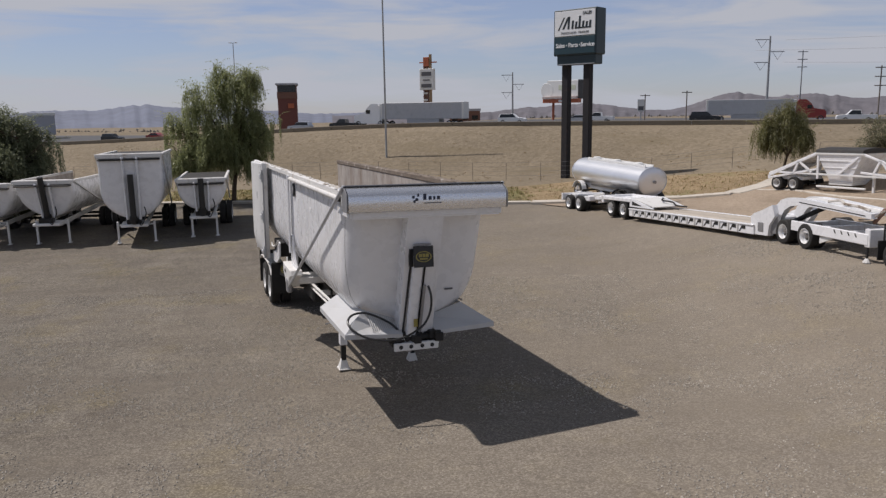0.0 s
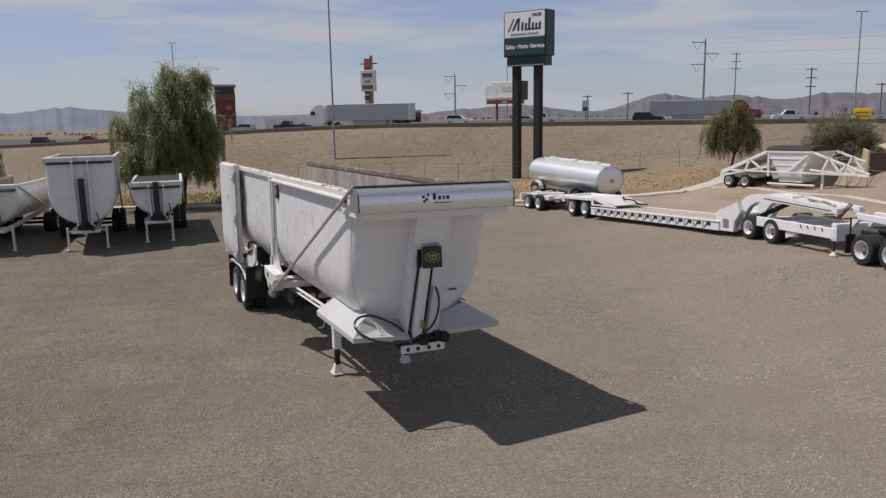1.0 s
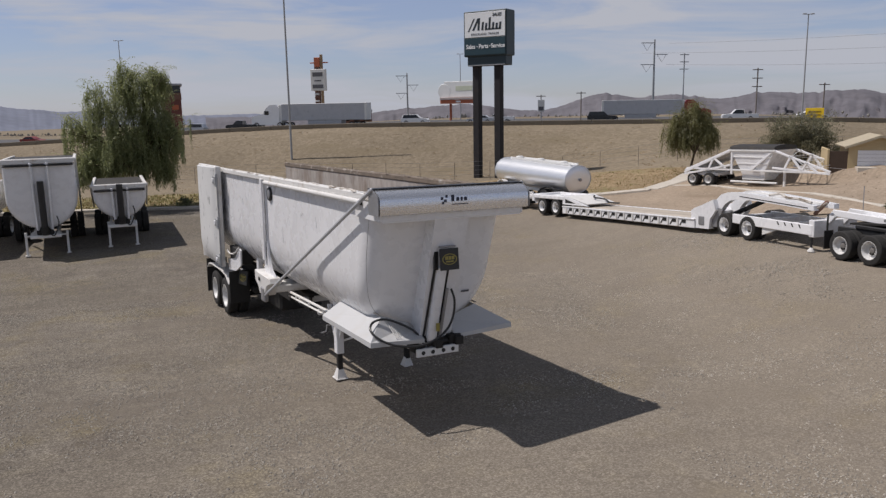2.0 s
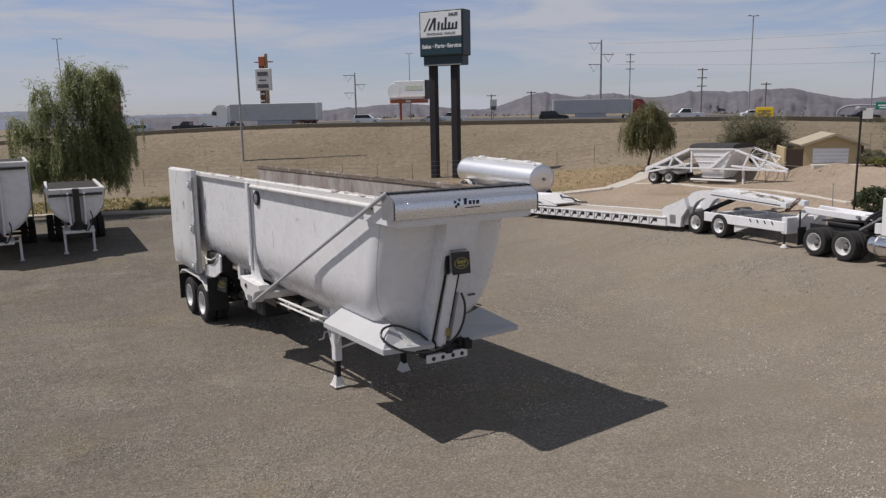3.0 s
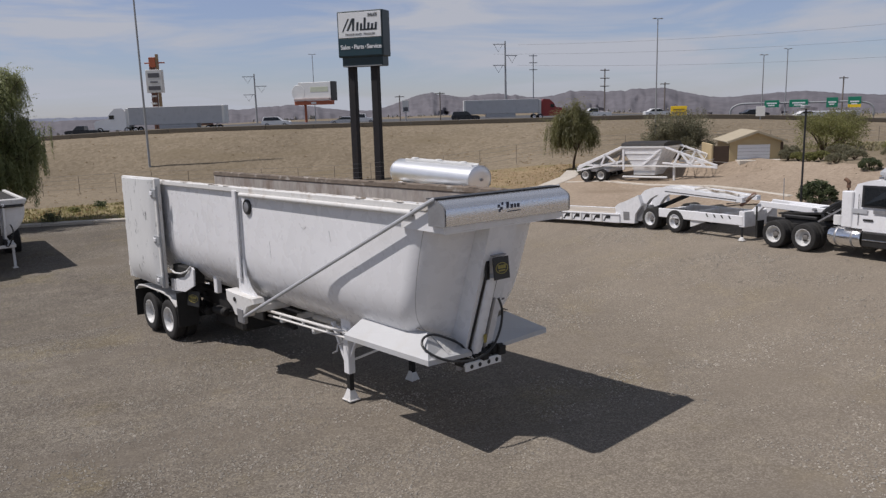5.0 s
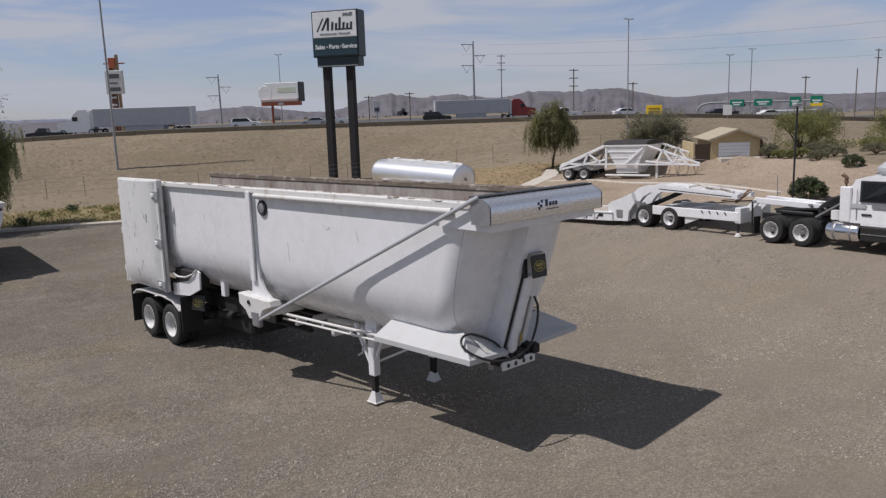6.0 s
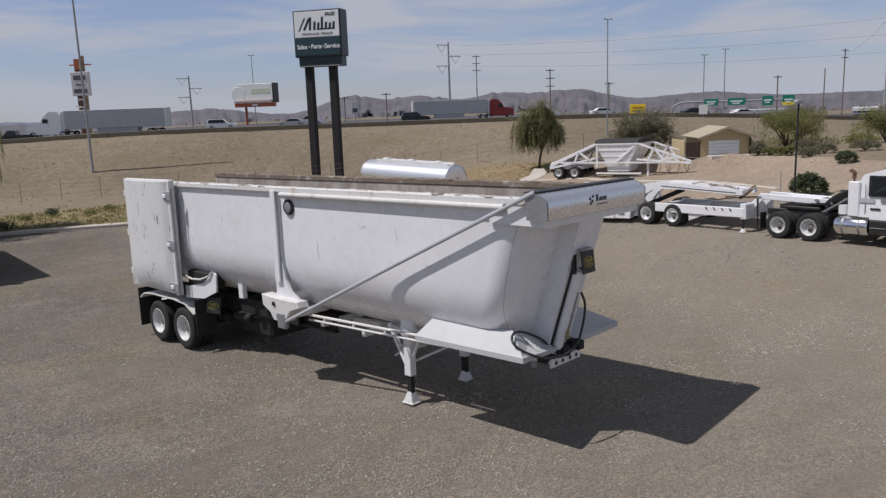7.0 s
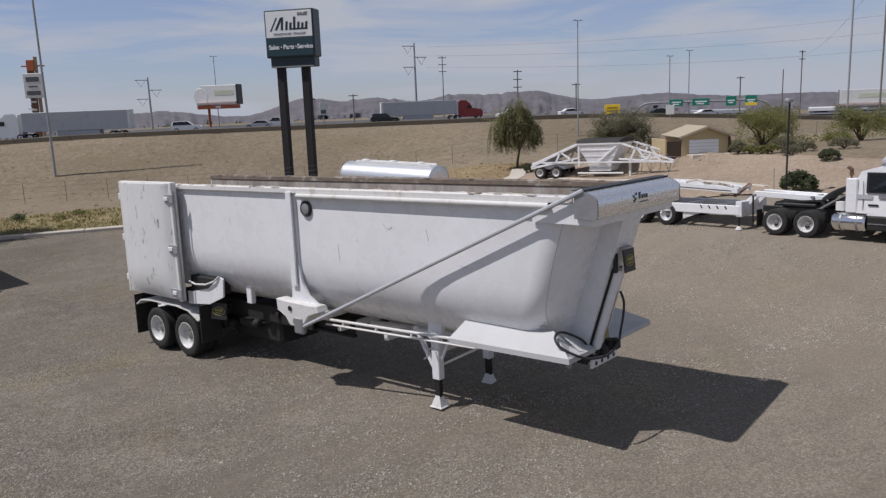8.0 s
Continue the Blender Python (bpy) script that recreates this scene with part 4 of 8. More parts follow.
# front: box under the tarpaulin housing, channel, plates, wings
s = Shape()
for side in (-1, 1):
    s.slab([(12.05, side * 1.255, 3.53), (13.06, side * 1.255, 3.52), (13.06, side * 1.255, 3.63), (12.84, side * 1.255, 3.64), (12.84, side * 1.255, 3.94), (12.05, side * 1.255, 3.94)], 0.03 * side)
s.box(13.02, 13.06, -1.255, 1.255, 3.52, 3.63, 0.008)
s.slab([(12.4, -1.25, 3.53), (13.05, -1.25, 3.52), (13.05, 1.25, 3.52), (12.4, 1.25, 3.53)], 0.02)
part("front_box", s, WHITE, TR)
prof = [(12.80, 3.62), (13.13, 3.62), (13.158, 3.632), (13.166, 3.66), (13.166, 3.86), (13.150, 3.90), (13.08, 3.95), (12.94, 4.01), (12.80, 4.02)]
s = Shape()
k = len(prof)
s.add([(x, y, z) for y in (-1.33, 1.33) for x, z in prof], [(i, i + 1, k + i + 1, k + i) for i in range(k - 1)] + [tuple(range(k)), tuple(range(k, 2 * k))])
house = part("tarp_housing", s, ALU, TR, "brushed aluminium tarpaulin housing with blue-black lettering shapes")
s = Shape()
s.box(12.76, 12.96, -1.36, 1.36, 4.008, 4.026, 0.005)
part("housing_lid", s, BLACK, house, "black edge strip on the housing")
for side in (-1, 1):
    s = Shape()
    s.add([(x, side * 1.345, z) for x, z in prof] + [(x, side * 1.36, z) for x, z in prof], [tuple(range(k)), tuple(range(k, 2 * k))] + [(i, (i + 1) % k, k + (i + 1) % k, k + i) for i in range(k)])
    part("housing_end", s, STEEL, house)
s = Shape()   # maker's mark as plain shapes
for i, (y, z, d) in enumerate(((-0.26, 3.84, 0.04), (-0.20, 3.80, 0.045), (-0.185, 3.87, 0.03), (-0.245, 3.77, 0.035))):
    s.box(13.166, 13.172, y - d, y, z - 0.022, z + 0.022)
for y, w2, h2 in ((-0.09, 0.05, 0.10), (0.0, 0.05, 0.06), (0.07, 0.035, 0.06), (0.14, 0.05, 0.06)):
    s.box(13.166, 13.172, y - w2 / 2, y + w2 / 2, 3.79, 3.79 + h2)
s.box(13.168, 13.174, -0.10, 0.19, 3.735, 3.748)
part("mark", s, NAVY, house, "blue-black mark")

XF = lambda z: 11.95 + 0.91 * (z - BOT) / (TOP - BOT)
CF = lambda z: 12.40 + 0.65 * (z - 1.5) / 2.09      # front plane of the channel
s = Shape()
for y0, y1 in ((-0.30, -0.27), (0.25, 0.28)):
    s.slab([(XF(1.30) - 0.1, y0, 1.30), (CF(1.30), y0, 1.30), (CF(3.58), y0, 3.58), (XF(3.58) - 0.1, y0, 3.58)], y0 - y1)
s.slab([(CF(1.30), -0.30, 1.30), (CF(1.30), 0.28, 1.30), (CF(3.58), 0.28, 3.58), (CF(3.58), -0.30, 3.58)], 0.03)
part("front_channel", s, WHITE, TR, "flat white channel up the nose")
for ya, yb in ((-0.265, -0.225), (0.0, 0.03)):
    part("channel_bar", Shape().bar((CF(1.42) + 0.02, ya, 1.42), (CF(2.72) + 0.02, yb, 2.72), 0.026, 0.04, 0.008), GREASY, TR, "dark bar beside the tipping cylinder")
part("cylinder", Shape().rod((CF(1.2) + 0.05, -0.135, 1.2), (CF(2.7) + 0.03, -0.11, 2.7), 0.095, 18), WHITE, TR, "white tipping cylinder cover")
part("cylinder_rod", Shape().rod((CF(1.45) + 0.08, 0.02, 1.45), (CF(2.3) + 0.06, 0.04, 2.3), 0.026, 10), STEEL, TR)
oval_badge(TR, pose(CF(2.90) + 0.14, -0.06, 2.84) @ pose(0, 0, 0, 0, 0, 90) @ pose(0, 0, 0, -6), 0.34, 0.35)
part("mark_bracket", Shape().box(CF(2.9) - 0.05, CF(2.9) + 0.12, -0.2, 0.08, 3.03, 3.05, 0.004), STEEL, TR)
part("sticker", Shape().box(CF(1.72) + 0.145, CF(1.72) + 0.152, -0.13, -0.06, 1.57, 1.71, 0.002), YELLOW, TR, "yellow warning sticker")
part("data_plate", Shape().slab([(XF(2.1) + 0.03, 0.55, 2.1), (XF(2.1) + 0.03, 0.70, 2.1), (XF(2.13) + 0.03, 0.70, 2.13), (XF(2.13) + 0.03, 0.55, 2.13)], 0.01), GREY_PRINT, TR)

for side in (-1, 1):
    y1, zo, zi = side * 1.33, 1.55, 1.83
    s = Shape()
    ridge_a, ridge_b = (10.52, side * 0.95, zi), (12.12, side * 0.90, zi)
    tip, heel, inner, root = (12.66, y1, zo), (10.38, y1, zo - 0.02), (12.52, side * 0.30, 1.44), (12.05, side * 0.28, 1.60)
    s.add([heel, tip, ridge_b, ridge_a, inner, root] + [(p[0], p[1], p[2] - d) for p, d in zip((heel, tip, ridge_b, ridge_a, inner, root), (0.085, 0.085, 0.03, 0.03, 0.06, 0.03))],
          [(0, 1, 2, 3), (1, 4, 5, 2), (6, 9, 8, 7), (7, 8, 11, 10), (0, 6, 7, 1), (1, 7, 10, 4), (4, 10, 11, 5), (5, 11, 8, 2), (2, 8, 9, 3), (3, 9, 6, 0)])
    part("wing", s, WING_WHITE, TR, "dull white deck wing beside the nose")
    part("wing_seam", Shape().box(10.5, 12.1, side * 0.945 - 0.012, side * 0.945 + 0.012, 1.838, 1.858), RAIL_DIRTY, TR)
s = Shape()   # raised tread bars on the front of the near wing
o, ex, ey = Vector((12.12, -0.90, 1.845)), Vector((0.47, 0.05, -0.335)) / 10, Vector((-0.03, 0.58, -0.22)) / 8
for j in range(15):
    c = o + ey * (0.55 * j + 0.4)
    s.slab([c + ex * 0.8 - ey * 0.1, c + ex * 9.0 - ey * 0.1, c + ex * 9.0 + ey * 0.1, c + ex * 0.8 + ey * 0.1], -0.008)
part("tread_plate", s, WHITE_WORN, TR, "ribbed tread plate")

s = Shape()   # hitch plate and the machinery above it
s.box(11.6, 12.52, -0.44, 0.36, 1.20, 1.25, 0.015)
s.box(12.50, 12.55, -0.46, 0.34, 1.14, 1.28, 0.012)
hp = part("hitch_plate", s, WHITE_FRAME, TR, "white hitch plate with holes")
for y in (-0.34, -0.16, 0.04, 0.22):
    part("hole", Shape().lathe([(0.036, 12.552), (0.036, 12.556), (0.0, 12.556)], 14, "x", (0, y, 1.21)), BLACK, hp)
s = Shape()
rnd = random.Random(3)
for i in range(30):
    x, y, z = rnd.uniform(12.12, 12.52), rnd.uniform(-0.46, 0.36), rnd.uniform(1.26, 1.40)
    a = rnd.uniform(0.05, 0.11)
    if i % 3:
        s.box(x - a, x + a, y - a * 0.7, y + a * 0.7, z - 0.06, z + a * 0.8, 0.012)
    else:
        s.rod((x, y - a, z), (x, y + a * 1.5, z + 0.05), 0.045, 10)
s.rod((12.42, -0.40, 1.33), (12.42, 0.32, 1.33), 0.055, 12)
part("valve_gear", s, GREASY, TR, "black greasy valve gear")
s = Shape()   # rub of the kingpin
s.rod((11.85, 0, 0.92), (11.85, 0, 1.08), 0.05, 12)
part("kingpin", s, STEEL, TR)
part("vent_grille", Shape().box(CF(2.9) - 0.02, CF(2.9) + 0.03, -0.27, -0.20, 2.66, 2.96, 0.004), BLACK, TR, "small dark slotted grille behind the plate")


hose_pts = [(CF(2.3) + 0.10, 0.09, 2.30), (CF(2.2) + 0.17, 0.13, 2.12), (CF(2.0) + 0.22, 0.12, 1.88), (12.78, 0.03, 1.68), (12.84, -0.14, 1.57), (12.86, -0.36, 1.48), (12.84, -0.62, 1.44), (12.75, -0.95, 1.48), (12.60, -1.17, 1.59),
            (12.42, -1.23, 1.70), (12.30, -1.12, 1.79), (12.26, -0.90, 1.80), (12.30, -0.66, 1.71), (12.37, -0.43, 1.57), (12.42, -0.30, 1.40)]


def smooth(pts, k=4):
    """A rounded path through the points."""
    pts = [Vector(p) for p in pts]
    out = []
    for i in range(len(pts) - 1):
        p0, p1, p2, p3 = pts[max(i - 1, 0)], pts[i], pts[i + 1], pts[min(i + 2, len(pts) - 1)]
        for j in range(k):
            t = j / k
            out.append(0.5 * ((2 * p1) + (p2 - p0) * t + (2 * p0 - 5 * p1 + 4 * p2 - p3) * t * t + (3 * p1 - p0 - 3 * p2 + p3) * t ** 3))
    return out + [pts[-1]]


part("hose", Shape().tube(smooth(hose_pts, 5), 0.020, 8), HOSE, TR, "looped black hydraulic hose")
part("cord", Shape().tube(smooth([(12.70, -1.27, 3.9), (12.48, -1.25, 3.3), (12.30, -1.22, 2.7), (12.16, -1.14, 2.2), (12.14, -1.04, 1.95), (12.2, -0.95, 1.84)]), 0.0045, 5), STEEL, TR, "thin cord hanging down the nose")

# landing gear
for side in (-1, 1):
    x, y = 9.60, side * 0.74
    leg = part("landing_leg", Shape().box(x - 0.085, x + 0.085, y - 0.075, y + 0.075, 0.52, 1.42, 0.012), WHITE, TR, "white landing leg with a dark inner tube")
    part("inner_leg", Shape().box(x - 0.055, x + 0.055, y - 0.05, y + 0.05, 0.16, 0.56, 0.008), GREASY, leg)
    s = Shape()
    s.box(x - 0.14, x + 0.14, y - 0.12, y + 0.12, 0.0, 0.025, 0.006)
    s.add([(x - 0.12, y - 0.10, 0.025), (x + 0.12, y - 0.10, 0.025), (x + 0.12, y + 0.10, 0.025), (x - 0.12, y + 0.10, 0.025), (x - 0.045, y - 0.05, 0.22), (x + 0.045, y - 0.05, 0.22), (x + 0.045, y + 0.05, 0.22), (x - 0.045, y + 0.05, 0.22)],
          [(0, 1, 5, 4), (1, 2, 6, 5), (2, 3, 7, 6), (3, 0, 4, 7), (4, 5, 6, 7)])
    part("foot", s, WHITE_WORN, leg)
    s = Shape()
    s.bar((x - 0.50, y, 1.42), (x - 0.06, y, 0.68), 0.085, 0.06, 0.008)
    s.bar((x - 0.34, y, 1.36), (x - 0.04, y, 1.22), 0.05, 0.05, 0.008)
    s.bar((x + 0.34, y * 0.95, 1.40), (x + 0.06, y, 0.85), 0.06, 0.05, 0.008)
    s.box(x - 0.16, x + 0.16, y - 0.05, y + 0.05, 1.34, 1.62, 0.01)
    part("brace", s, WHITE, TR)
s = Shape()
s.bar((9.60, -0.75, 1.0), (9.60, 0.75, 1.0), 0.05, 0.05, 0.008)
s.bar((9.60, -0.7, 0.75), (10.4, 0.1, 1.2), 0.04, 0.04, 0.008)
s.bar((9.60, 0.7, 0.75), (10.4, -0.1, 1.2), 0.04, 0.04, 0.008)
part("cross_brace", s, WHITE_FRAME, TR)
part("crank", Shape().tube([(9.60, -0.86, 1.12), (9.60, -0.98, 1.12), (9.60, -1.0, 1.0), (9.60, -1.1, 0.98)], 0.016, 6), STEEL, TR)

# scratches and rubbed marks on the near side of the tub
rnd = random.Random(21)
for x, z, w2, dz in ((4.3, 3.25, 0.05, -0.16), (8.9, 3.35, 0.22, -0.10), (8.2, 3.02, 0.06, -0.05), (10.6, 2.75, 0.14, -0.03), (9.9, 3.3, 0.05, -0.2), (7.7, 2.9, 0.03, -0.35)):
    pts = [(x + w2 * t, -HW - 0.002, z + dz * (t if w2 < 0.1 else math.sin(2.6 * t))) for t in (0, 0.25, 0.5, 0.75, 1.0)]
    part("scratch", Shape().tube(pts, 0.003, 5), STEEL, TR, "thin dark scratch in the paint")


# ---------------------------------------------------------------- roadside sign on two posts
def roadside_sign():
    face = Vector((0.74, -0.67))
    m = pose(9.25, 51.7, 0.2, 0, 0, math.degrees(math.atan2(face.y, face.x)))
    ob = thing("roadside_sign", m, "dark teal and white dealer sign cabinet on two dark posts", "sign")
    W, D = 1.62, 1.15
    part("cabinet", Shape().box(-W, W, -D / 2, D / 2, 7.95, 10.85, 0.05), SIGN_DARK, ob)
    part("lower_cabinet", Shape().box(-W + 0.2, W - 0.12, -D / 2 + 0.12, D / 2 - 0.12, 7.35, 7.98, 0.04), SIGN_DARK, ob)
    part("lower_rim", Shape().box(-W + 0.24, W - 0.18, -D / 2 + 0.10, -D / 2 + 0.13, 7.36, 7.42), STEEL, ob)
    for x in (-0.93, 0.72):
        part("post", Shape().box(x - 0.24, x + 0.24, -0.24, 0.24, -0.4, 7.5, 0.03), POST_DARK, ob, "square dark post")
    white = part("upper_face", Shape().box(-W + 0.10, W - 0.10, -D / 2 - 0.03, -D / 2 + 0.02, 9.18, 10.75, 0.01), SIGN_WHITE, ob, "white upper sign face")
    part("lower_face", Shape().box(-W + 0.10, W - 0.10, -D / 2 - 0.025, -D / 2 + 0.02, 8.05, 9.14, 0.01), SIGN_TEAL, ob, "dark teal lower sign face")
    y = -D / 2 - 0.04
    s = Shape()   # the trade name as plain slanted shapes
    def stroke(x0, z0, x1, z1, w=0.11):
        s.slab([(x0 - w / 2, y, z0), (x0 + w / 2, y, z0), (x1 + w / 2, y, z1), (x1 - w / 2, y, z1)], 0.015)
    stroke(-1.22, 9.56, -0.78, 10.36, 0.10)
    stroke(-0.86, 9.62, -0.46, 10.36, 0.16)
    stroke(-0.46, 9.60, -0.40, 10.38, 0.15)
    for x0, h in ((-0.16, 0.52), (0.10, 0.44), (0.36, 0.78), (0.62, 0.46), (0.88, 0.40), (1.14, 0.46)):
        stroke(x0, 9.60, x0 + 0.05, 9.60 + h, 0.15)
    s.box(0.04, 1.24, y, y + 0.015, 9.60, 9.69)
    part("name_mark", s, SIGN_INK, white, "dark slanted trade mark")
    lettering("word", "SALES", 0.26, SIGN_INK, white, pose(0.92, y, 10.53) @ pose(0, 0, 0, 90), shear=0.2, bold=0.006)
    for text, x in (("TRUCK", -0.72), ("AND", -0.10), ("TRAILER", 0.66)):
        lettering("word", text, 0.20, GREY_PRINT, white, pose(x, y, 9.36) @ pose(0, 0, 0, 90), shear=0.25, space=1.12)
    for text, x in (("Sales", -1.06), ("Parts", -0.08), ("Service", 1.0)):
        lettering("word", text, 0.385, SIGN_WHITE, ob, pose(x, y, 8.58) @ pose(0, 0, 0, 90), "white lettering", bold=0.007, space=0.93)
    for x in (-0.57, 0.40):
        part("dot", Shape().box(x - 0.035, x + 0.035, y - 0.006, y + 0.006, 8.55, 8.62, 0.003), SIGN_WHITE, ob)
    return ob


roadside_sign()


# ---------------------------------------------------------------- trees and plants
def leaf_cloud(s, centres, rnd, n, size, hang=0.0, flat=0.0):
    """Many small leaf blades round the centres (x, y, z, radius)."""
    for _ in range(n):
        cx, cy, cz, r = centres[rnd.randrange(len(centres))]
        d = Vector((rnd.gauss(0, 1), rnd.gauss(0, 1), rnd.gauss(0, 1)))
        d = d.normalized() * r * rnd.uniform(0.35, 1.0) ** 0.6
        p = Vector((cx, cy, cz)) + Vector((d.x, d.y, d.z * (1 - flat)))
        a = rnd.uniform(0, 2 * math.pi)
        u = Vector((math.cos(a), math.sin(a), rnd.uniform(-0.6, 0.6) - hang)).normalized()
        v = u.cross(Vector((rnd.gauss(0, 1), rnd.gauss(0, 1), rnd.gauss(0, 1)))).normalized()
        L, w = size * rnd.uniform(0.7, 1.4), size * rnd.uniform(0.18, 0.34)
        k = len(s.v)
        s.v += [tuple(p), tuple(p + u * L * 0.5 + v * w), tuple(p + u * L), tuple(p + u * L * 0.5 - v * w)]
        s.f.append((k, k + 1, k + 2, k + 3))


def weeping_tree(x, y, h, lobes, label, seed, leaf, strands, trunk=0.16, name="weeping_tree", low=0.2, thin=1.0, clump=900, hang=1.0):
    """A pepper tree: clumps heaped into a few uneven lobes (across, deep, height, radius), sprays standing up out of them, and strands of narrow leaves that hang ragged below."""
    rnd = random.Random(seed)
    ob = thing(name, pose(x, y, g(x, y) - 0.1, 0, 0, -math.degrees(math.atan2(x + 3, y))), label, "tree")
    st = Shape()
    fork = Vector((0.10 * h * 0.4, 0, h * 0.30))
    st.rod((0, 0, 0), fork * 0.5 + Vector((-0.05, 0, 0)), trunk, 10, trunk * 0.85, cap=False)
    st.rod(fork * 0.5 + Vector((-0.05, 0, 0)), fork, trunk * 0.85, 10, trunk * 0.7, cap=False)
    s = Shape()

    def blade(p, u, v, L, w):
        k = len(s.v)
        s.v.extend([tuple(p), tuple(p + u * L * 0.5 + v * w), tuple(p + u * L), tuple(p + u * L * 0.5 - v * w)])
        s.f.append((k, k + 1, k + 2, k + 3))

    lumps = []
    for lx, ly, lz, lr in lobes:
        c = Vector((lx, ly, lz))
        bend = fork.lerp(c, 0.45) + Vector((0.18 * math.sin(lx * 3), 0.2 * math.cos(lz), 0.25))
        st.tube([fork - Vector((0, 0, 0.08)), bend, c], trunk * 0.36, 6)
        for i in range(5):
            e = c + Vector((rnd.gauss(0, 0.5), rnd.gauss(0, 0.5), rnd.uniform(-0.1, 0.75))) * lr
            st.rod(bend.lerp(c, rnd.uniform(0.2, 1)), e, trunk * 0.16, 5, trunk * 0.06, cap=False)
        for i in range(int(5 + 6 * lr)):
            d = Vector((rnd.gauss(0, 1), rnd.gauss(0, 1), rnd.gauss(0.15, 0.8))).normalized() * lr * rnd.uniform(0.35, 1.0)
            p = c + d
            lumps.append((p.x, p.y, p.z, lr * rnd.uniform(0.24, 0.42)))
    for cx, cy, cz, r in lumps:              # ragged upright sprays
        for _ in range(3):
            a = rnd.uniform(0, 6.283)
            q = Vector((cx + r * 0.6 * math.cos(a), cy + r * 0.6 * math.sin(a), cz + r * 0.35))
            way = Vector((math.cos(a) * 0.5, math.sin(a) * 0.5, rnd.uniform(0.5, 1.3))).normalized()
            for j in range(16):
                q = q + way * 0.045
                way = (way + Vector((math.cos(a) * 0.05, math.sin(a) * 0.05, -0.07))).normalized()
                b = rnd.uniform(0, 6.283)
                blade(q, Vector((math.cos(b), math.sin(b), -0.5)), Vector((-math.sin(b), math.cos(b), 0)), rnd.uniform(0.09, 0.17), rnd.uniform(0.012, 0.022) * thin)
    for cx, cy, cz, r in lumps:              # dense leafy clumps
        for _ in range(int(clump * r * r)):
            d = Vector((rnd.gauss(0, 1), rnd.gauss(0, 1), rnd.gauss(0, 0.9))).normalized() * r * 1.25 * rnd.uniform(0.2, 1.0) ** 0.5
            b = rnd.uniform(0, 6.283)
            blade(Vector((cx, cy, cz)) + d, Vector((math.cos(b), math.sin(b), rnd.uniform(-1.3, 0.2))).normalized(), Vector((-math.sin(b), math.cos(b), rnd.uniform(-0.5, 0.5))),
                  rnd.uniform(0.10, 0.22), rnd.uniform(0.018, 0.036) * thin)
    for _ in range(strands // 6):            # bundles of hanging strands
        cx, cy, cz, r = lumps[rnd.randrange(len(lumps))]
        a, q = rnd.uniform(0, 2 * math.pi), math.sqrt(rnd.uniform(0, 1))
        px, py = cx + r * q * math.cos(a), cy + r * q * math.sin(a)
        zt = cz + r * 0.85 * math.sqrt(max(1 - q * q, 0))
        drop = hang * rnd.uniform(0.10, 0.30) * h * (0.6 + 0.7 * rnd.random() * q)
        foot = h * (low + rnd.uniform(0.0, 0.16))
        sx, sy = rnd.gauss(0, 0.10) + 0.16 * math.cos(a), rnd.gauss(0, 0.10) + 0.16 * math.sin(a)
        for _ in range(6):
            ox, oy, top = rnd.gauss(0, 0.06), rnd.gauss(0, 0.06), zt - rnd.uniform(0, 0.25)
            zb = max(top - drop * rnd.uniform(0.65, 1.0), foot)
            n = max(int((top - zb) / 0.06), 4)
            for j in range(n):
                t = j / n
                p = Vector((px + ox + sx * math.sqrt(t), py + oy + sy * math.sqrt(t), top + (zb - top) * t))
                b = rnd.uniform(0, 2 * math.pi)
                blade(p, Vector((math.cos(b) * 0.55, math.sin(b) * 0.55, -0.83)), Vector((-math.sin(b), math.cos(b), 0)), rnd.uniform(0.10, 0.2), rnd.uniform(0.010, 0.021) * thin)
    part("trunk", st, BARK, ob, fix=False)
    part("crown", s, leaf, ob, "drooping green crown with gaps", angle=0, fix=False)
    return ob


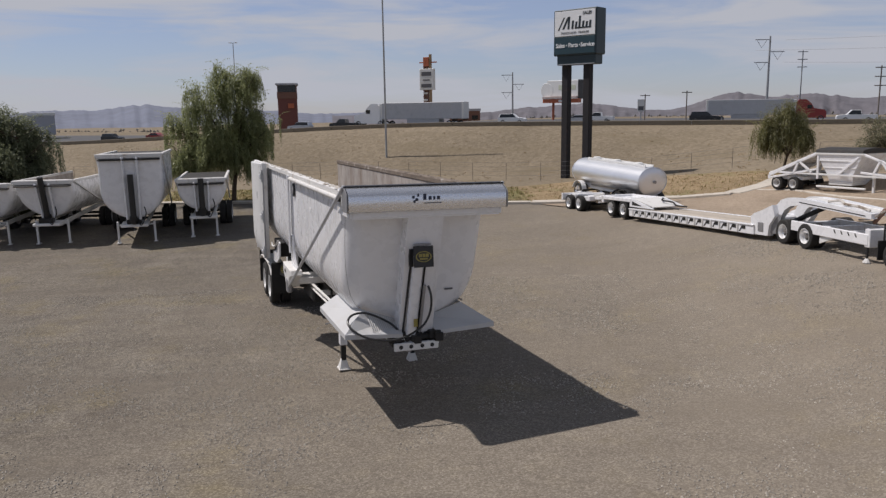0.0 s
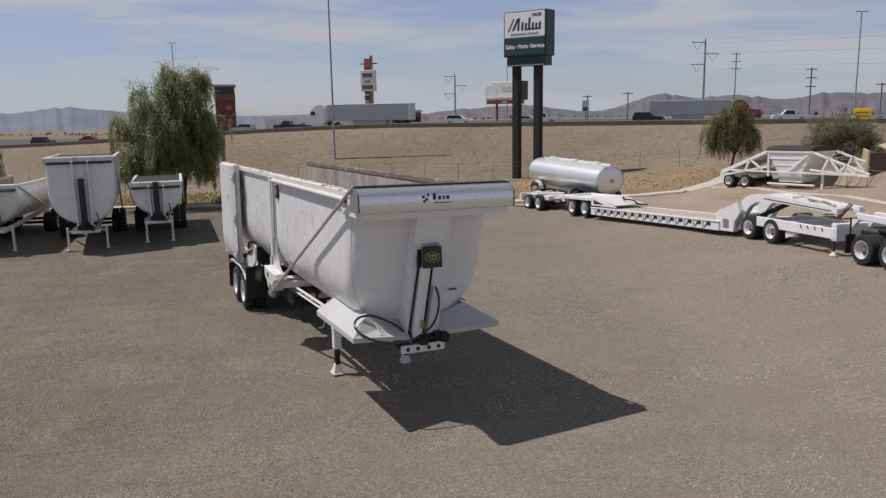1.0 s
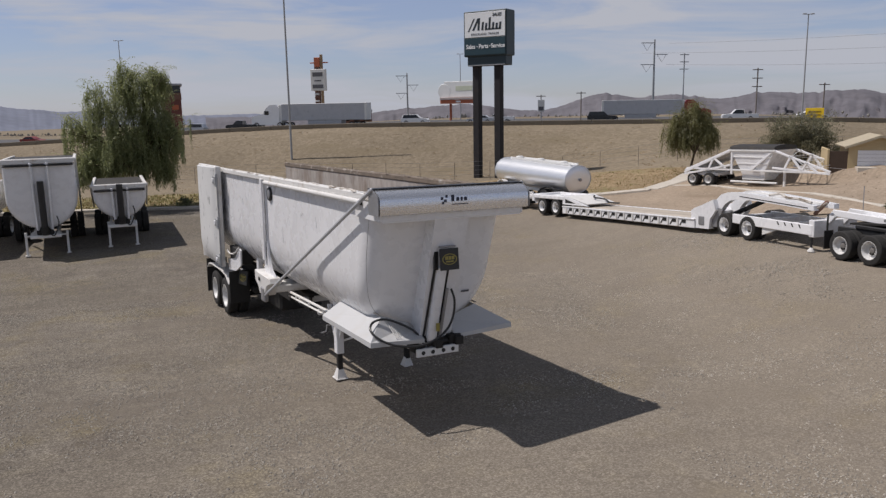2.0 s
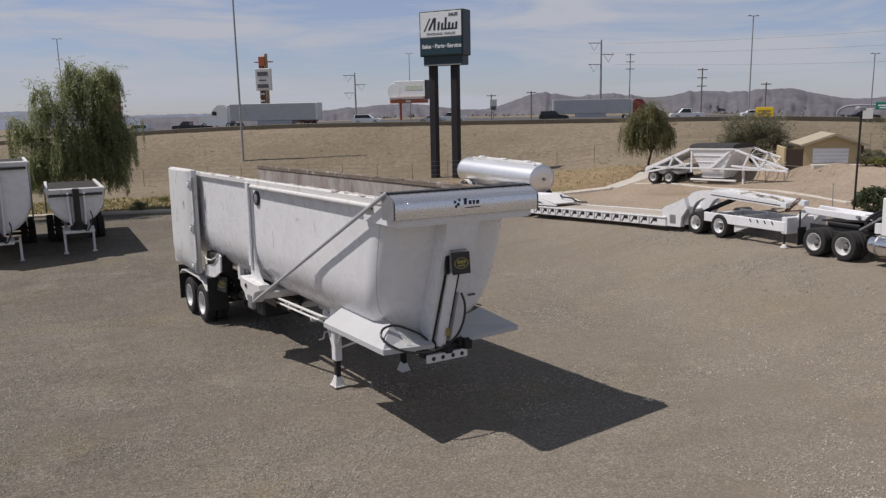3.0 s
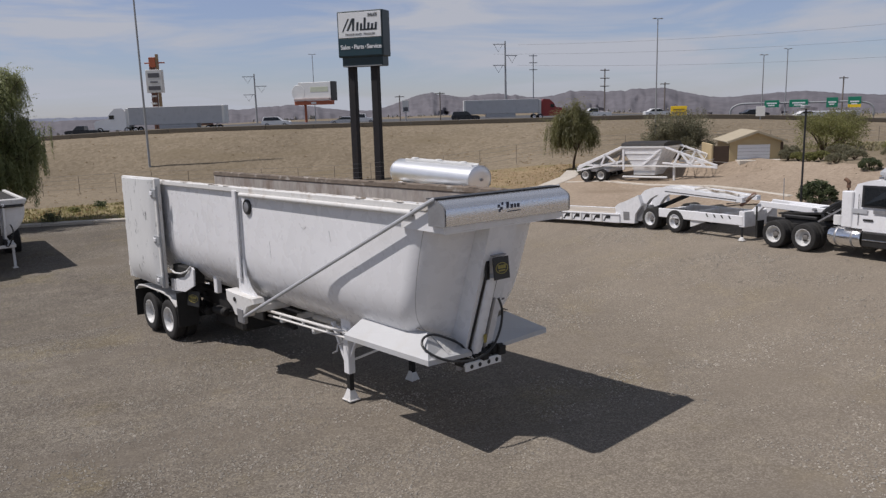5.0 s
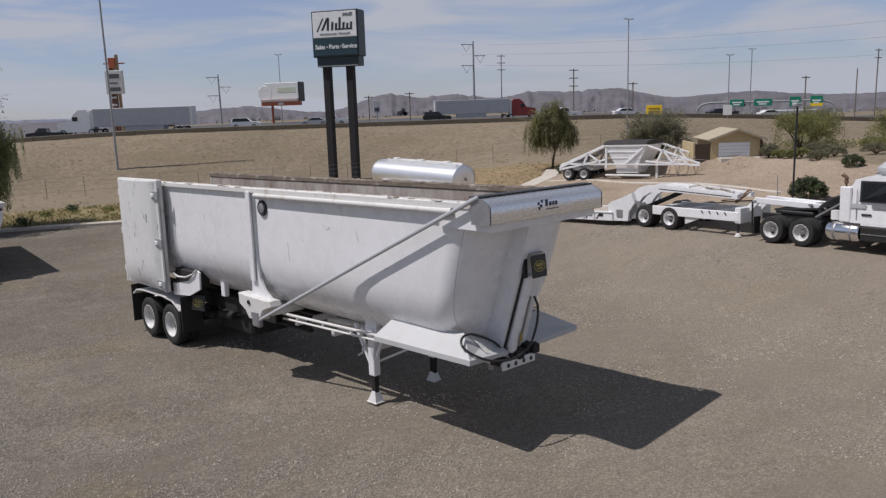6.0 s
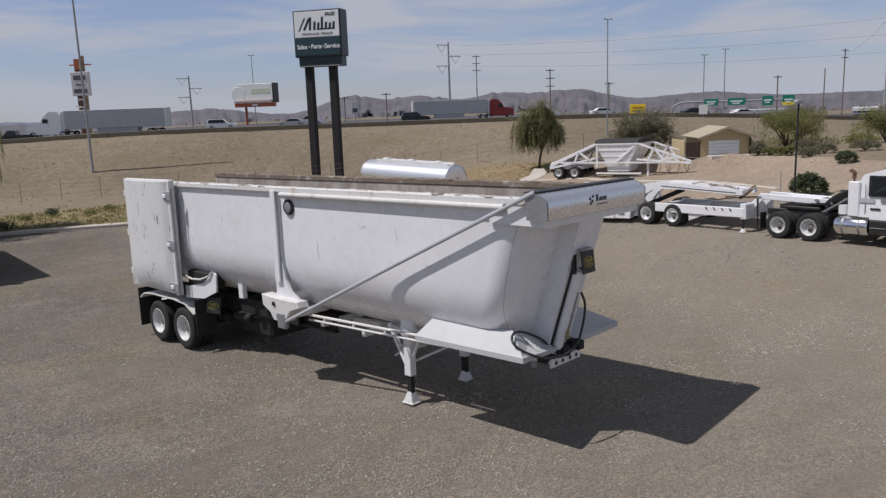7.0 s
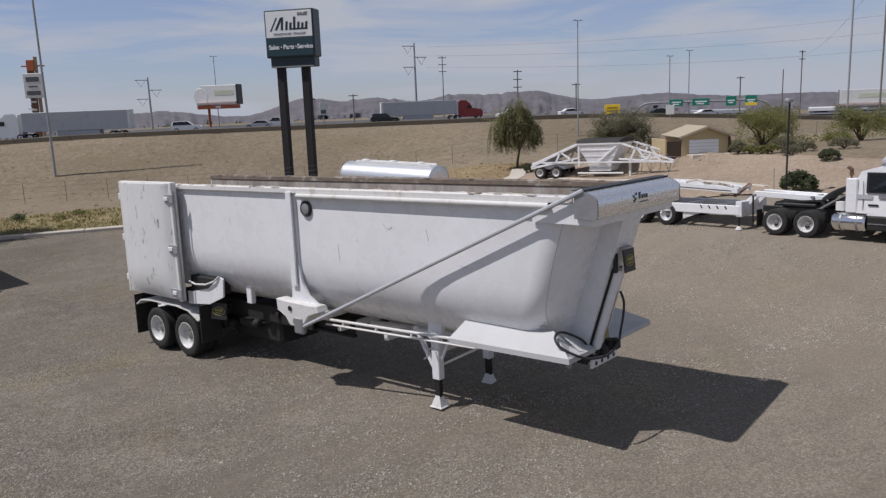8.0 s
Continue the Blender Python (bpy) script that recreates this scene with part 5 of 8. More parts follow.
def desert_tree(x, y, r, h, label, seed, leaf, n, size):
    """Several bare stems fanning up from the ground into a thin, feathery crown of fine sprays."""
    rnd = random.Random(seed)
    ob = thing("desert_tree", pose(x, y, g(x, y) - 0.03), label, "tree")
    st, s, cl = Shape(), Shape(), []
    for i in range(9):
        a = 2 * math.pi * i / 9 + rnd.uniform(-0.3, 0.3)
        lean = rnd.uniform(0.15, 0.75)
        elbow = Vector((r * lean * 0.5 * math.cos(a), r * lean * 0.5 * math.sin(a), h * rnd.uniform(0.28, 0.45)))
        st.rod((0.05 * math.cos(a), 0.05 * math.sin(a), 0), elbow, 0.022 * r + 0.01, 6, 0.012 * r + 0.006, cap=False)
        for _ in range(6):
            b = a + rnd.uniform(-0.9, 0.9)
            tip = elbow + Vector((math.cos(b) * r * rnd.uniform(0.1, 0.55), math.sin(b) * r * rnd.uniform(0.1, 0.55), h * rnd.uniform(0.05, 0.5)))
            st.rod(elbow, tip, 0.010 * r + 0.004, 5, 0.004, cap=False)
            for k in (0.55, 0.8, 1.0):
                c = elbow.lerp(tip, k)
                cl.append((c.x + rnd.gauss(0, 0.06) * r, c.y + rnd.gauss(0, 0.06) * r, c.z + rnd.gauss(0, 0.03) * r, r * rnd.uniform(0.09, 0.2)))
    for _ in range(40):                      # low skirt of twigs
        a, q = rnd.uniform(0, 6.283), math.sqrt(rnd.random())
        cl.append((r * 0.85 * q * math.cos(a), r * 0.85 * q * math.sin(a), h * rnd.uniform(0.12, 0.6) * (1.1 - 0.5 * q), r * rnd.uniform(0.08, 0.16)))
    leaf_cloud(s, cl, rnd, n, size, hang=-0.5)
    part("stem", st, BARK, ob, fix=False)
    part("crown", s, leaf, ob, angle=0, fix=False)
    return ob


def bush(x, y, r, h, label, seed, leaf, n=900, name="bush", category="shrub", size=0.12, group="", round_top=False):
    rnd = random.Random(seed)
    ob = thing(name, pose(x, y, g(x, y) - 0.03), label, category, group)
    st = Shape()
    for i in range(7):
        a = 2 * math.pi * i / 7 + rnd.uniform(-0.3, 0.3)
        st.rod((0, 0, 0), (r * 0.6 * math.cos(a), r * 0.6 * math.sin(a), h * rnd.uniform(0.5, 0.8)), 0.03 * r + 0.01, 5, 0.008, cap=False)
    part("stem", st, BARK, ob, fix=False)
    s = Shape()
    cl = []
    for _ in range(16):
        a, q = rnd.uniform(0, 2 * math.pi), math.sqrt(rnd.uniform(0, 1))
        cl.append((r * 0.7 * q * math.cos(a), r * 0.7 * q * math.sin(a), h * rnd.uniform(0.25, 0.78 - 0.2 * q), r * rnd.uniform(0.25, 0.42)))
    if round_top:                            # grown into a dome, with small dents
        cl = []
        for _ in range(70):
            d = Vector((rnd.gauss(0, 1), rnd.gauss(0, 1), abs(rnd.gauss(0, 1)) - 0.3)).normalized() * rnd.uniform(0.72, 0.86)
            cl.append((d.x * r, d.y * r, h * (0.42 + 0.5 * d.z), r * rnd.uniform(0.12, 0.2)))
    leaf_cloud(s, cl, rnd, n, size, hang=-0.2)
    part("foliage", s, leaf, ob, angle=0, fix=False)
    return ob


BIG = [(-2.45, 0.3, 4.3, 1.3), (-1.3, -0.6, 5.5, 1.3), (-1.6, 0.8, 3.5, 1.2), (-0.2, 0.2, 6.7, 1.15), (0.7, -0.4, 6.3, 1.2), (1.2, 0.4, 7.1, 0.9), (1.55, 0.1, 4.7, 1.15), (0.6, 0.9, 4.3, 1.2), (-0.5, -0.8, 3.9, 1.1), (-2.9, -0.2, 2.9, 0.9), (-0.6, 0.3, 2.9, 1.2), (1.5, -0.2, 3.6, 1.0), (-2.0, -0.5, 2.6, 1.0), (1.1, 0.2, 2.6, 0.85), (0.3, -0.5, 3.1, 1.0)]
weeping_tree(-11.7, 43.4, 7.2, BIG, "green weeping pepper tree with a dark forked trunk on the verge", 11, LEAF, 5400, 0.15, low=0.12, thin=1.1, clump=440, hang=1.1)
SMALL = [(-0.75, 0.1, 2.75, 0.5), (0.0, -0.2, 3.15, 0.6), (0.75, 0.2, 2.9, 0.5), (0.2, 0.4, 2.5, 0.55), (-1.05, -0.1, 2.2, 0.4), (1.15, -0.2, 2.25, 0.45), (-0.3, -0.4, 2.3, 0.4)]
SMALL = [(x * 0.84 - 0.1, y, z + 0.35, r * 0.95) for x, y, z, r in SMALL]
weeping_tree(17.9, 39.9, 4.1, SMALL, "small olive-green weeping tree beside the dirt lot", 12, LEAF_DARK, 2100, 0.08, low=0.22, thin=0.8, clump=380, hang=1.9)
LEFT = [(-1.8, 0, 4.2, 1.4), (-0.5, 0.3, 5.0, 1.3), (0.8, -0.2, 4.7, 1.3), (1.5, 0.2, 3.6, 1.2), (0.2, -0.6, 3.4, 1.6), (-1.2, -0.4, 2.6, 1.5), (1.2, -0.4, 2.1, 1.2), (-3.4, 0, 4.2, 1.5), (0.2, -0.4, 1.7, 1.4), (-2.6, -0.3, 2.2, 1.5)]
weeping_tree(-21.5, 38.0, 6.6, LEFT, "dense grey-green tree at the edge of the yard", 13, LEAF_SAGE, 4200, 0.17, low=0.03, thin=1.3, clump=1000, hang=1.0)
desert_tree(20.6, 34.2, 2.1, 2.6, "grey-green feathery desert tree behind the building", 14, LEAF_GREY, 30000, 0.075)
desert_tree(24.3, 28.4, 2.0, 1.8, "yellow-green palo verde tree", 15, LEAF_FRESH, 13000, 0.065)
desert_tree(26.5, 29.5, 1.4, 2.15, "airy dark green desert tree behind the dirt lot", 16, LEAF_DARK, 9000, 0.07)
desert_tree(26.0, 24.5, 1.8, 1.75, "yellow-green palo verde tree", 17, LEAF_FRESH, 11000, 0.065)
desert_tree(52.0, 36.0, 2.1, 2.6, "airy grey-green desert tree behind the dirt lot", 18, LEAF_GREY, 9000, 0.09)
bush(14.0, 19.2, 0.58, 0.92, "round dark green bush at the dirt lot", 19, BUSH, 6000, size=0.07, round_top=True)
for i, (x, y, r, h, lf) in enumerate(((20.3, 26.6, 0.42, 0.56, LEAF_GREY), (19.95, 25.7, 0.34, 0.42, LEAF_FRESH), (19.65, 24.9, 0.34, 0.44, LEAF_FRESH), (20.3, 24.9, 0.36, 0.42, LEAF_FRESH), (19.2, 23.2, 0.42, 0.46, LEAF_GREY), (18.3, 21.0, 0.4, 0.55, BUSH), (17.4, 37.9, 0.5, 0.5, BUSH),
                                      (20.6, 23.6, 0.5, 0.4, LEAF_GREY), (22.5, 26.0, 0.6, 0.5, LEAF_GREY), (21.4, 22.4, 0.6, 0.45, LEAF_GREY), (23.5, 24.0, 0.7, 0.6, LEAF_FRESH), (22.3, 28.6, 0.6, 0.5, LEAF_GREY))):
    bush(x, y, r, h, "low rounded desert shrub on sandy ground", 30 + i, lf, 3400, "shrub", "shrub", 0.05, "shrubs by the dirt lot", True)
for i, (x, y, r, h) in enumerate(((-7.3, 47.6, 0.42, 0.5), (-8.6, 46.6, 0.35, 0.35), (-5.6, 46.0, 0.35, 0.3), (-9.6, 45.0, 0.3, 0.3), (-4.6, 47.3, 0.4, 0.3), (-9.2, 42.6, 0.6, 0.9))):
    bush(x, y, r, h, "small dark weed bush on the verge", 50 + i, BUSH if i in (0, 5) else LEAF_FRESH, 420, "shrub", "shrub", 0.10, "shrubs on the verge")


def tufts(name, place, n, hmin, hmax, mat, label, seed, wide=0.012):
    """Grass and weeds as bent blades, in one mesh."""
    rnd = random.Random(seed)
    s = Shape()
    for _ in range(n):
        x, y = place(rnd)
        z = g(x, y) - 0.02
        for _ in range(rnd.randint(4, 8)):
            a, h = rnd.uniform(0, 6.283), rnd.uniform(hmin, hmax)
            dx, dy = math.cos(a) * h * 0.45, math.sin(a) * h * 0.45
            bx, by = x + rnd.gauss(0, 0.07), y + rnd.gauss(0, 0.07)
            px, py = -math.sin(a) * wide, math.cos(a) * wide
            k = len(s.v)
            s.v += [(bx - px, by - py, z), (bx + px, by + py, z), (bx + dx * 0.5 + px * 0.7, by + dy * 0.5 + py * 0.7, z + h * 0.75), (bx + dx * 0.5 - px * 0.7, by + dy * 0.5 - py * 0.7, z + h * 0.75), (bx + dx, by + dy, z + h)]
            s.f += [(k, k + 1, k + 2, k + 3), (k + 3, k + 2, k + 4)]
    return solo(name, s, mat, label, "grass", "stuff", angle=0, fix=False)


def on_verge(rnd):
    t = rnd.uniform(0.3, 1.0)
    a, b = along(KERB_LEFT, t), along([(-60, 62), (-26, 54), (-10, 50), (4.8, 47.5)], t)
    k = rnd.uniform(0.05, 0.95)
    return a[0] + (b[0] - a[0]) * k, a[1] + (b[1] - a[1]) * k


def on_sign_verge(rnd):
    t = rnd.uniform(0.0, 1.0)
    a, b = along(KERB_RIGHT, t), along([(4.8, 47.5), (9, 49), (14, 47.5), (18, 44), (19.5, 41)], t)
    k = rnd.uniform(0.08, 0.95)
    return a[0] + (b[0] - a[0]) * k, a[1] + (b[1] - a[1]) * k


def on_field(rnd):
    s = rnd.uniform(20, 125)
    x, y = road(s, rnd.uniform(2, 22))
    return x, y


tufts("verge_grass", on_verge, 3000, 0.06, 0.22, WEED, "green weeds on the verge", 61, 0.016)
tufts("sign_grass", on_sign_verge, 160, 0.06, 0.2, WEED, "mixed weeds round the signposts", 62, 0.016)
tufts("verge_straw", on_verge, 2200, 0.06, 0.2, STRAW, "straw-coloured dry grass on the verge", 63, 0.014)
tufts("sign_straw", on_sign_verge, 2400, 0.04, 0.13, STRAW, "straw-coloured dry grass round the signposts", 64, 0.014)
tufts("field_straw", on_field, 1200, 0.03, 0.08, STRAW, "dry grass stubble on the bank", 65, 0.02)


def on_dirt(rnd):
    t, k = rnd.uniform(0.05, 0.62), rnd.uniform(0.08, 0.9)
    a, b = along(YARD_EDGE, t), along(DIRT_EDGE, t)
    x, y = a[0] + (b[0] - a[0]) * k, a[1] + (b[1] - a[1]) * k
    return x + 0.5 * math.sin(7 * x + 3 * y), y + 0.4 * math.cos(5 * x)


tufts("dirt_weeds", on_dirt, 260, 0.02, 0.09, mk("dead_weed", (0.20, 0.15, 0.095), 0.9, var=0.3), "dead weeds and litter scattered over the dirt lot", 66, 0.02)


def on_scrub(rnd):
    return rnd.uniform(24.0, 52.0), rnd.uniform(26.0, 40.0)


tufts("desert_brush", on_scrub, 2600, 0.04, 0.17, mk("dry_brush", (0.31, 0.28, 0.165), 0.85, var=0.4, scale=0.6, fine=6, bump=0.0), "dry olive brush covering the sandy ground", 67, 0.02)


# ---------------------------------------------------------------- poles, lamps, fence
def pole(name, x, y, z1, r, mat, label, category="pole", r2=None, z0=None):
    z0 = g(x, y) - 0.2 if z0 is None else z0
    s = Shape().rod((0, 0, 0), (0, 0, z1 - z0), r, 12, r2 or r * 0.6)
    ob = thing(name, pose(x, y, z0), label, category)
    part("shaft", s, mat, ob)
    return ob, z1 - z0


pole("flag_pole", -4.4, 63.5, 17.5, 0.088, GALV, "tall bare grey steel pole standing in the field")
for x, y, top in ((-20.0, 77.0, 11.4), (31.2, 50.2, 10.7), (44.6, 53.6, 8.3), (48.6, 55.0, 8.9), (14.6, 92.0, 11.0)):
    ob, h = pole("street_lamp", x, y, top, 0.058, GALV, "tall grey motorway lighting mast with two lamp heads", "street lamp")
    s = Shape()
    s.bar((-0.25, 0, h), (0.25, 0, h), 0.04, 0.04)
    s.box(-0.42, -0.18, -0.08, 0.08, h - 0.01, h + 0.06, 0.02)
    s.box(0.18, 0.42, -0.08, 0.08, h - 0.01, h + 0.06, 0.02)
    part("lamp_head", s, GALV, ob)
ob, h = pole("yard_lamp", 13.30, 19.15, 4.62, 0.030, BLACK, "black steel yard light post beside the dirt lot", "lamp", 0.030)
part("lamp_head", Shape().box(-0.16, 0.10, -0.09, 0.09, h - 0.04, h + 0.08, 0.03), GALV, ob)


def power_pylon(x, y, top, z0=2.0):
    ob, h = pole("power_pylon", x, y, top, 0.15, GALV, "grey steel power line monopole with three arms", "pylon", 0.08, z0)
    for z, side in ((h - 0.35, -1), (h - 1.55, 1), (h - 2.6, -1)):
        s = Shape()
        s.bar((0, 0, z), (side * 1.5, 0, z), 0.08, 0.08)
        s.bar((side * 1.35, 0, z), (side * 0.85, 0, z - 0.8), 0.03, 0.03)
        s.bar((side * 0.30, 0, z), (side * 0.85, 0, z - 0.8), 0.03, 0.03)
        part("arm", s, GALV, ob)
    return ob


power_pylon(33.6, 80.4, 11.6)
power_pylon(9.6, 104.0, 9.4)


def utility_pole(x, y, top, mat=WOOD_POLE, arms=3):
    ob, h = pole("utility_pole", x, y, top, 0.062, mat, "slim utility pole with short cross arms", "pole", 0.055, 2.0)
    for i in range(arms):
        part("cross_arm", Shape().bar((-0.5, 0, h - 0.15 - 0.75 * i), (0.5, 0, h - 0.15 - 0.75 * i), 0.08, 0.08), mat, ob)


utility_pole(36.6, 79.5, 10.1, GALV)
utility_pole(37.4, 66.5, 7.9)
utility_pole(68.0, 57.0, 9.1, WOOD_POLE, 2)
utility_pole(66.6, 58.2, 7.2, WOOD_POLE, 0)
utility_pole(42.5, 35.6, 14.0, GALV, 0)
utility_pole(44.6, 34.6, 14.0, WOOD_POLE, 1)
for x, y, top in ((24.0, 76.0, 6.2), (41.0, 62.0, 6.4), (21.0, 80.0, 6.0), (-2.0, 128, 6.5), (52.0, 52.0, 6.4)):
    utility_pole(x, y, top, WOOD_POLE, 1)

# sagging power lines
for a, b in (((35.2, 80.4, 11.2), (90, 45, 14.0)), ((32.2, 80.4, 10.2), (92, 44, 12.0)), ((35.0, 80.4, 9.0), (92, 44, 10.0)), ((44.6, 34.6, 13.0), (68, 57, 8.6))):
    a, b = Vector(a), Vector(b)
    pts = [a.lerp(b, i / 16) - Vector((0, 0, 1.1 * (1 - (i / 8 - 1) ** 2))) for i in range(17)]
    solo("power_line", Shape().tube(pts, 0.010, 4), STEEL, "thin sagging power line", "cable")

# wire fence at the foot of the bank
fence = thing("fence", Matrix(), "thin wire fence on steel posts at the foot of the bank", "fence")
post_me = Shape().rod((0, 0, -0.1), (0, 0, 1.15), 0.018, 6).mesh("post", mk("fence_steel", (0.20, 0.17, 0.14), 0.8))
tops = []
for i in range(56):
    x, y = road(8 + 2.4 * i, 13.5)
    p = new("post", post_me)
    p.parent = fence
    p.location = (x, y, g(x, y))
    tops.append(Vector((x, y, g(x, y))))
for h in (0.3, 0.6, 0.9, 1.18):
    s = Shape()
    for a, b in zip(tops, tops[1:]):
        s.rod(a + Vector((0, 0, h)), b + Vector((0, 0, h)), 0.006, 3, cap=False)
    part("wire", s, STEEL, fence, fix=False)


def pebbles(n, seed):
    """Loose pale stones lying on the yard, in drifts."""
    rnd = random.Random(seed)
    s = Shape()
    while len(s.f) < 6 * n:
        x, y = rnd.uniform(-12, 14), rnd.uniform(4.5, 24)
        if noise.noise((x * 0.35, y * 0.35, 3.1)) + 0.7 * noise.noise((x * 1.1, y * 1.1, 7.7)) < rnd.uniform(-0.15, 0.75):
            continue
        r, z, a = rnd.uniform(0.009, 0.030) * rnd.uniform(0.6, 1), g(x, y) + 0.004, rnd.uniform(0, 3)
        c, d = math.cos(a) * r, math.sin(a) * r
        k = len(s.v)
        s.v += [(x + c, y + d, z), (x - d * 0.8, y + c * 0.8, z), (x - c, y - d, z), (x + d, y - c, z), (x + c * 0.3, y + d * 0.2, z + r * 0.8), (x - c * 0.4, y - d * 0.3, z + r * 0.7)]
        s.f += [(k, k + 1, k + 4), (k + 1, k + 5, k + 4), (k + 1, k + 2, k + 5), (k + 2, k + 3, k + 5), (k + 3, k + 4, k + 5), (k + 3, k, k + 4)]
    return solo("pebbles", s, mk("loose_stone", (0.34, 0.308, 0.262), 0.95, var=0.6, scale=6, fine=20, bump=0.0), "loose pale stones scattered over the gravel", "stones", "stuff", angle=0, fix=False)


pebbles(52000, 71)


# ---------------------------------------------------------------- parked tipping trailers
def dump_trailer(x, y, heading, L, half, bottom, top, label, legs=0.75, tarp=False, tube=True, group="trailers parked in a row", lean=0.5, wheels=True, rise=1.04):
    """A small half-round tipper parked nose to the yard; heading: degrees of its forward axis. Its nose stands at x, y."""
    f = Vector((math.cos(radians(heading)), math.sin(radians(heading))))
    bx, by = x - f.x * L, y - f.y * L
    zf, zb = g(x, y), g(bx, by)
    ob = thing("tipping_trailer", pose(bx, by, zb, 0, -math.degrees(math.atan2(zf - zb, L)), heading), label, "trailer", group)
    outer, inner = tub(0.0, half, bottom, top, (L - lean - 0.2, L - 0.2), 0.18, 0.05, 5)
    part("tub", outer, WHITE, ob)
    part("liner", inner, LINER, ob)
    for side in (-1, 1):
        part("top_rail", Shape().box(0, L - 0.15, side * half - 0.06, side * half + 0.06, top - 0.07, top + 0.04, 0.015), WHITE_WORN, ob)
        part("strut", Shape().bar((L * 0.45, side * (half + 0.07), bottom + 0.1), (L - 0.3, side * (half + 0.05), top), 0.06, 0.07), WHITE_WORN, ob)
    s = Shape().box(L - 0.30, L - 0.13, -half, half, top - 0.16, top + 0.05, 0.03)
    part("front_rail", s, WHITE_WORN, ob)
    part("tarp_roll", Shape().box(L - 0.34, L - 0.05, -half + 0.04, half - 0.04, top - 0.24, top - 0.17, 0.03), TARP, ob, "black seam under the front rail")
    if tarp:
        part("tarpaulin", Shape().box(0.1, L - 0.32, -half + 0.07, half - 0.07, top - 0.07, top - 0.02, 0.02), TARP, ob, "black tarpaulin sagging in the tub")
    for side in (-1, 1):
        part("channel", Shape().bar((L - lean - 0.05, side * 0.24, bottom - 0.1), (L - 0.12, side * 0.28, top - 0.1), 0.09, 0.12, 0.015), WHITE, ob)
    if tube:
        cyl = part("cylinder", Shape().rod((L - lean + 0.1, 0, bottom - 0.2), (L + 0.02, 0, bottom + (top - bottom) * rise), 0.12, 14), BLACK, ob, "black tipping cylinder")
        part("collar", Shape().rod((L - lean + 0.11, 0, bottom - 0.1), (L - lean + 0.13, 0, bottom + 0.12), 0.15, 14), GREASY, cyl)
    s = Shape()
    for side in (-1, 1):
        s.box(0.3, L - 0.5, side * 0.42 - 0.05, side * 0.42 + 0.05, bottom - 0.42, bottom - 0.24, 0.01)
    part("chassis_beam", s, WHITE_FRAME, ob)
    part("hitch_plate", Shape().box(L - 1.0, L - 0.05, -0.55, 0.55, bottom - 0.34, bottom - 0.22, 0.02), WHITE_FRAME, ob)
    part("valve_gear", Shape().box(L - 0.35, L - 0.08, -0.3, 0.3, bottom - 0.22, bottom - 0.02, 0.03), GREASY, ob)
    part("hose", Shape().tube(smooth([(L - 0.1, 0.15, bottom - 0.1), (L + 0.05, 0.3, bottom - 0.25), (L, 0.5, bottom + 0.2), (L - 0.1, 0.45, bottom + 0.5)]), 0.025, 6), HOSE, ob)
    for side in (-1, 1):
        leg = part("landing_leg", Shape().box(L - 0.85, L - 0.76, side * legs - 0.045, side * legs + 0.045, 0.04, bottom - 0.2, 0.01), WHITE_FRAME, ob)
        part("foot", Shape().box(L - 0.92, L - 0.69, side * legs - 0.09, side * legs + 0.09, 0.0, 0.045, 0.01), WHITE_WORN, leg)
    part("leg_bar", Shape().bar((L - 0.80, -legs, bottom - 0.35), (L - 0.80, legs, bottom - 0.35), 0.05, 0.06), WHITE_FRAME, ob)
    if wheels:
        for x0 in (1.0, 2.2):
            axle(ob, x0, 0.48, half + 0.12, 0.48, 0.27, WHITE)
    sag = Matrix(((1, 0, 0, 0), (0, 1, 0, 0), (0.05, 0, 1, -0.05 * L), (0, 0, 0, 1)))   # the body sits lower at the back
    for o in ob.children:
        if o.name.split(".")[0] in ("tub", "liner", "top_rail", "tarpaulin"):
            o.data.transform(sag)
    return ob


dump_trailer(-10.1, 32.6, -76, 6.2, 1.00, 1.25, 2.60, "low white tipping trailer with a black tarpaulin parked on gravel", 0.52, tarp=True, lean=0.15)
dump_trailer(-12.8, 31.9, -74, 6.8, 1.26, 1.15, 3.85, "tall white half-round tipping trailer parked on gravel", 0.74, tarp=True, lean=0.12, rise=0.70)
dump_trailer(-16.9, 32.6, -83, 7.4, 1.18, 1.25, 2.85, "low white half-round tipping trailer parked on gravel", 0.66, rise=1.12)
dump_trailer(-19.7, 32.8, -84, 7.4, 1.18, 1.25, 2.80, "low white half-round tipping trailer parked on gravel", 0.66, rise=1.1)
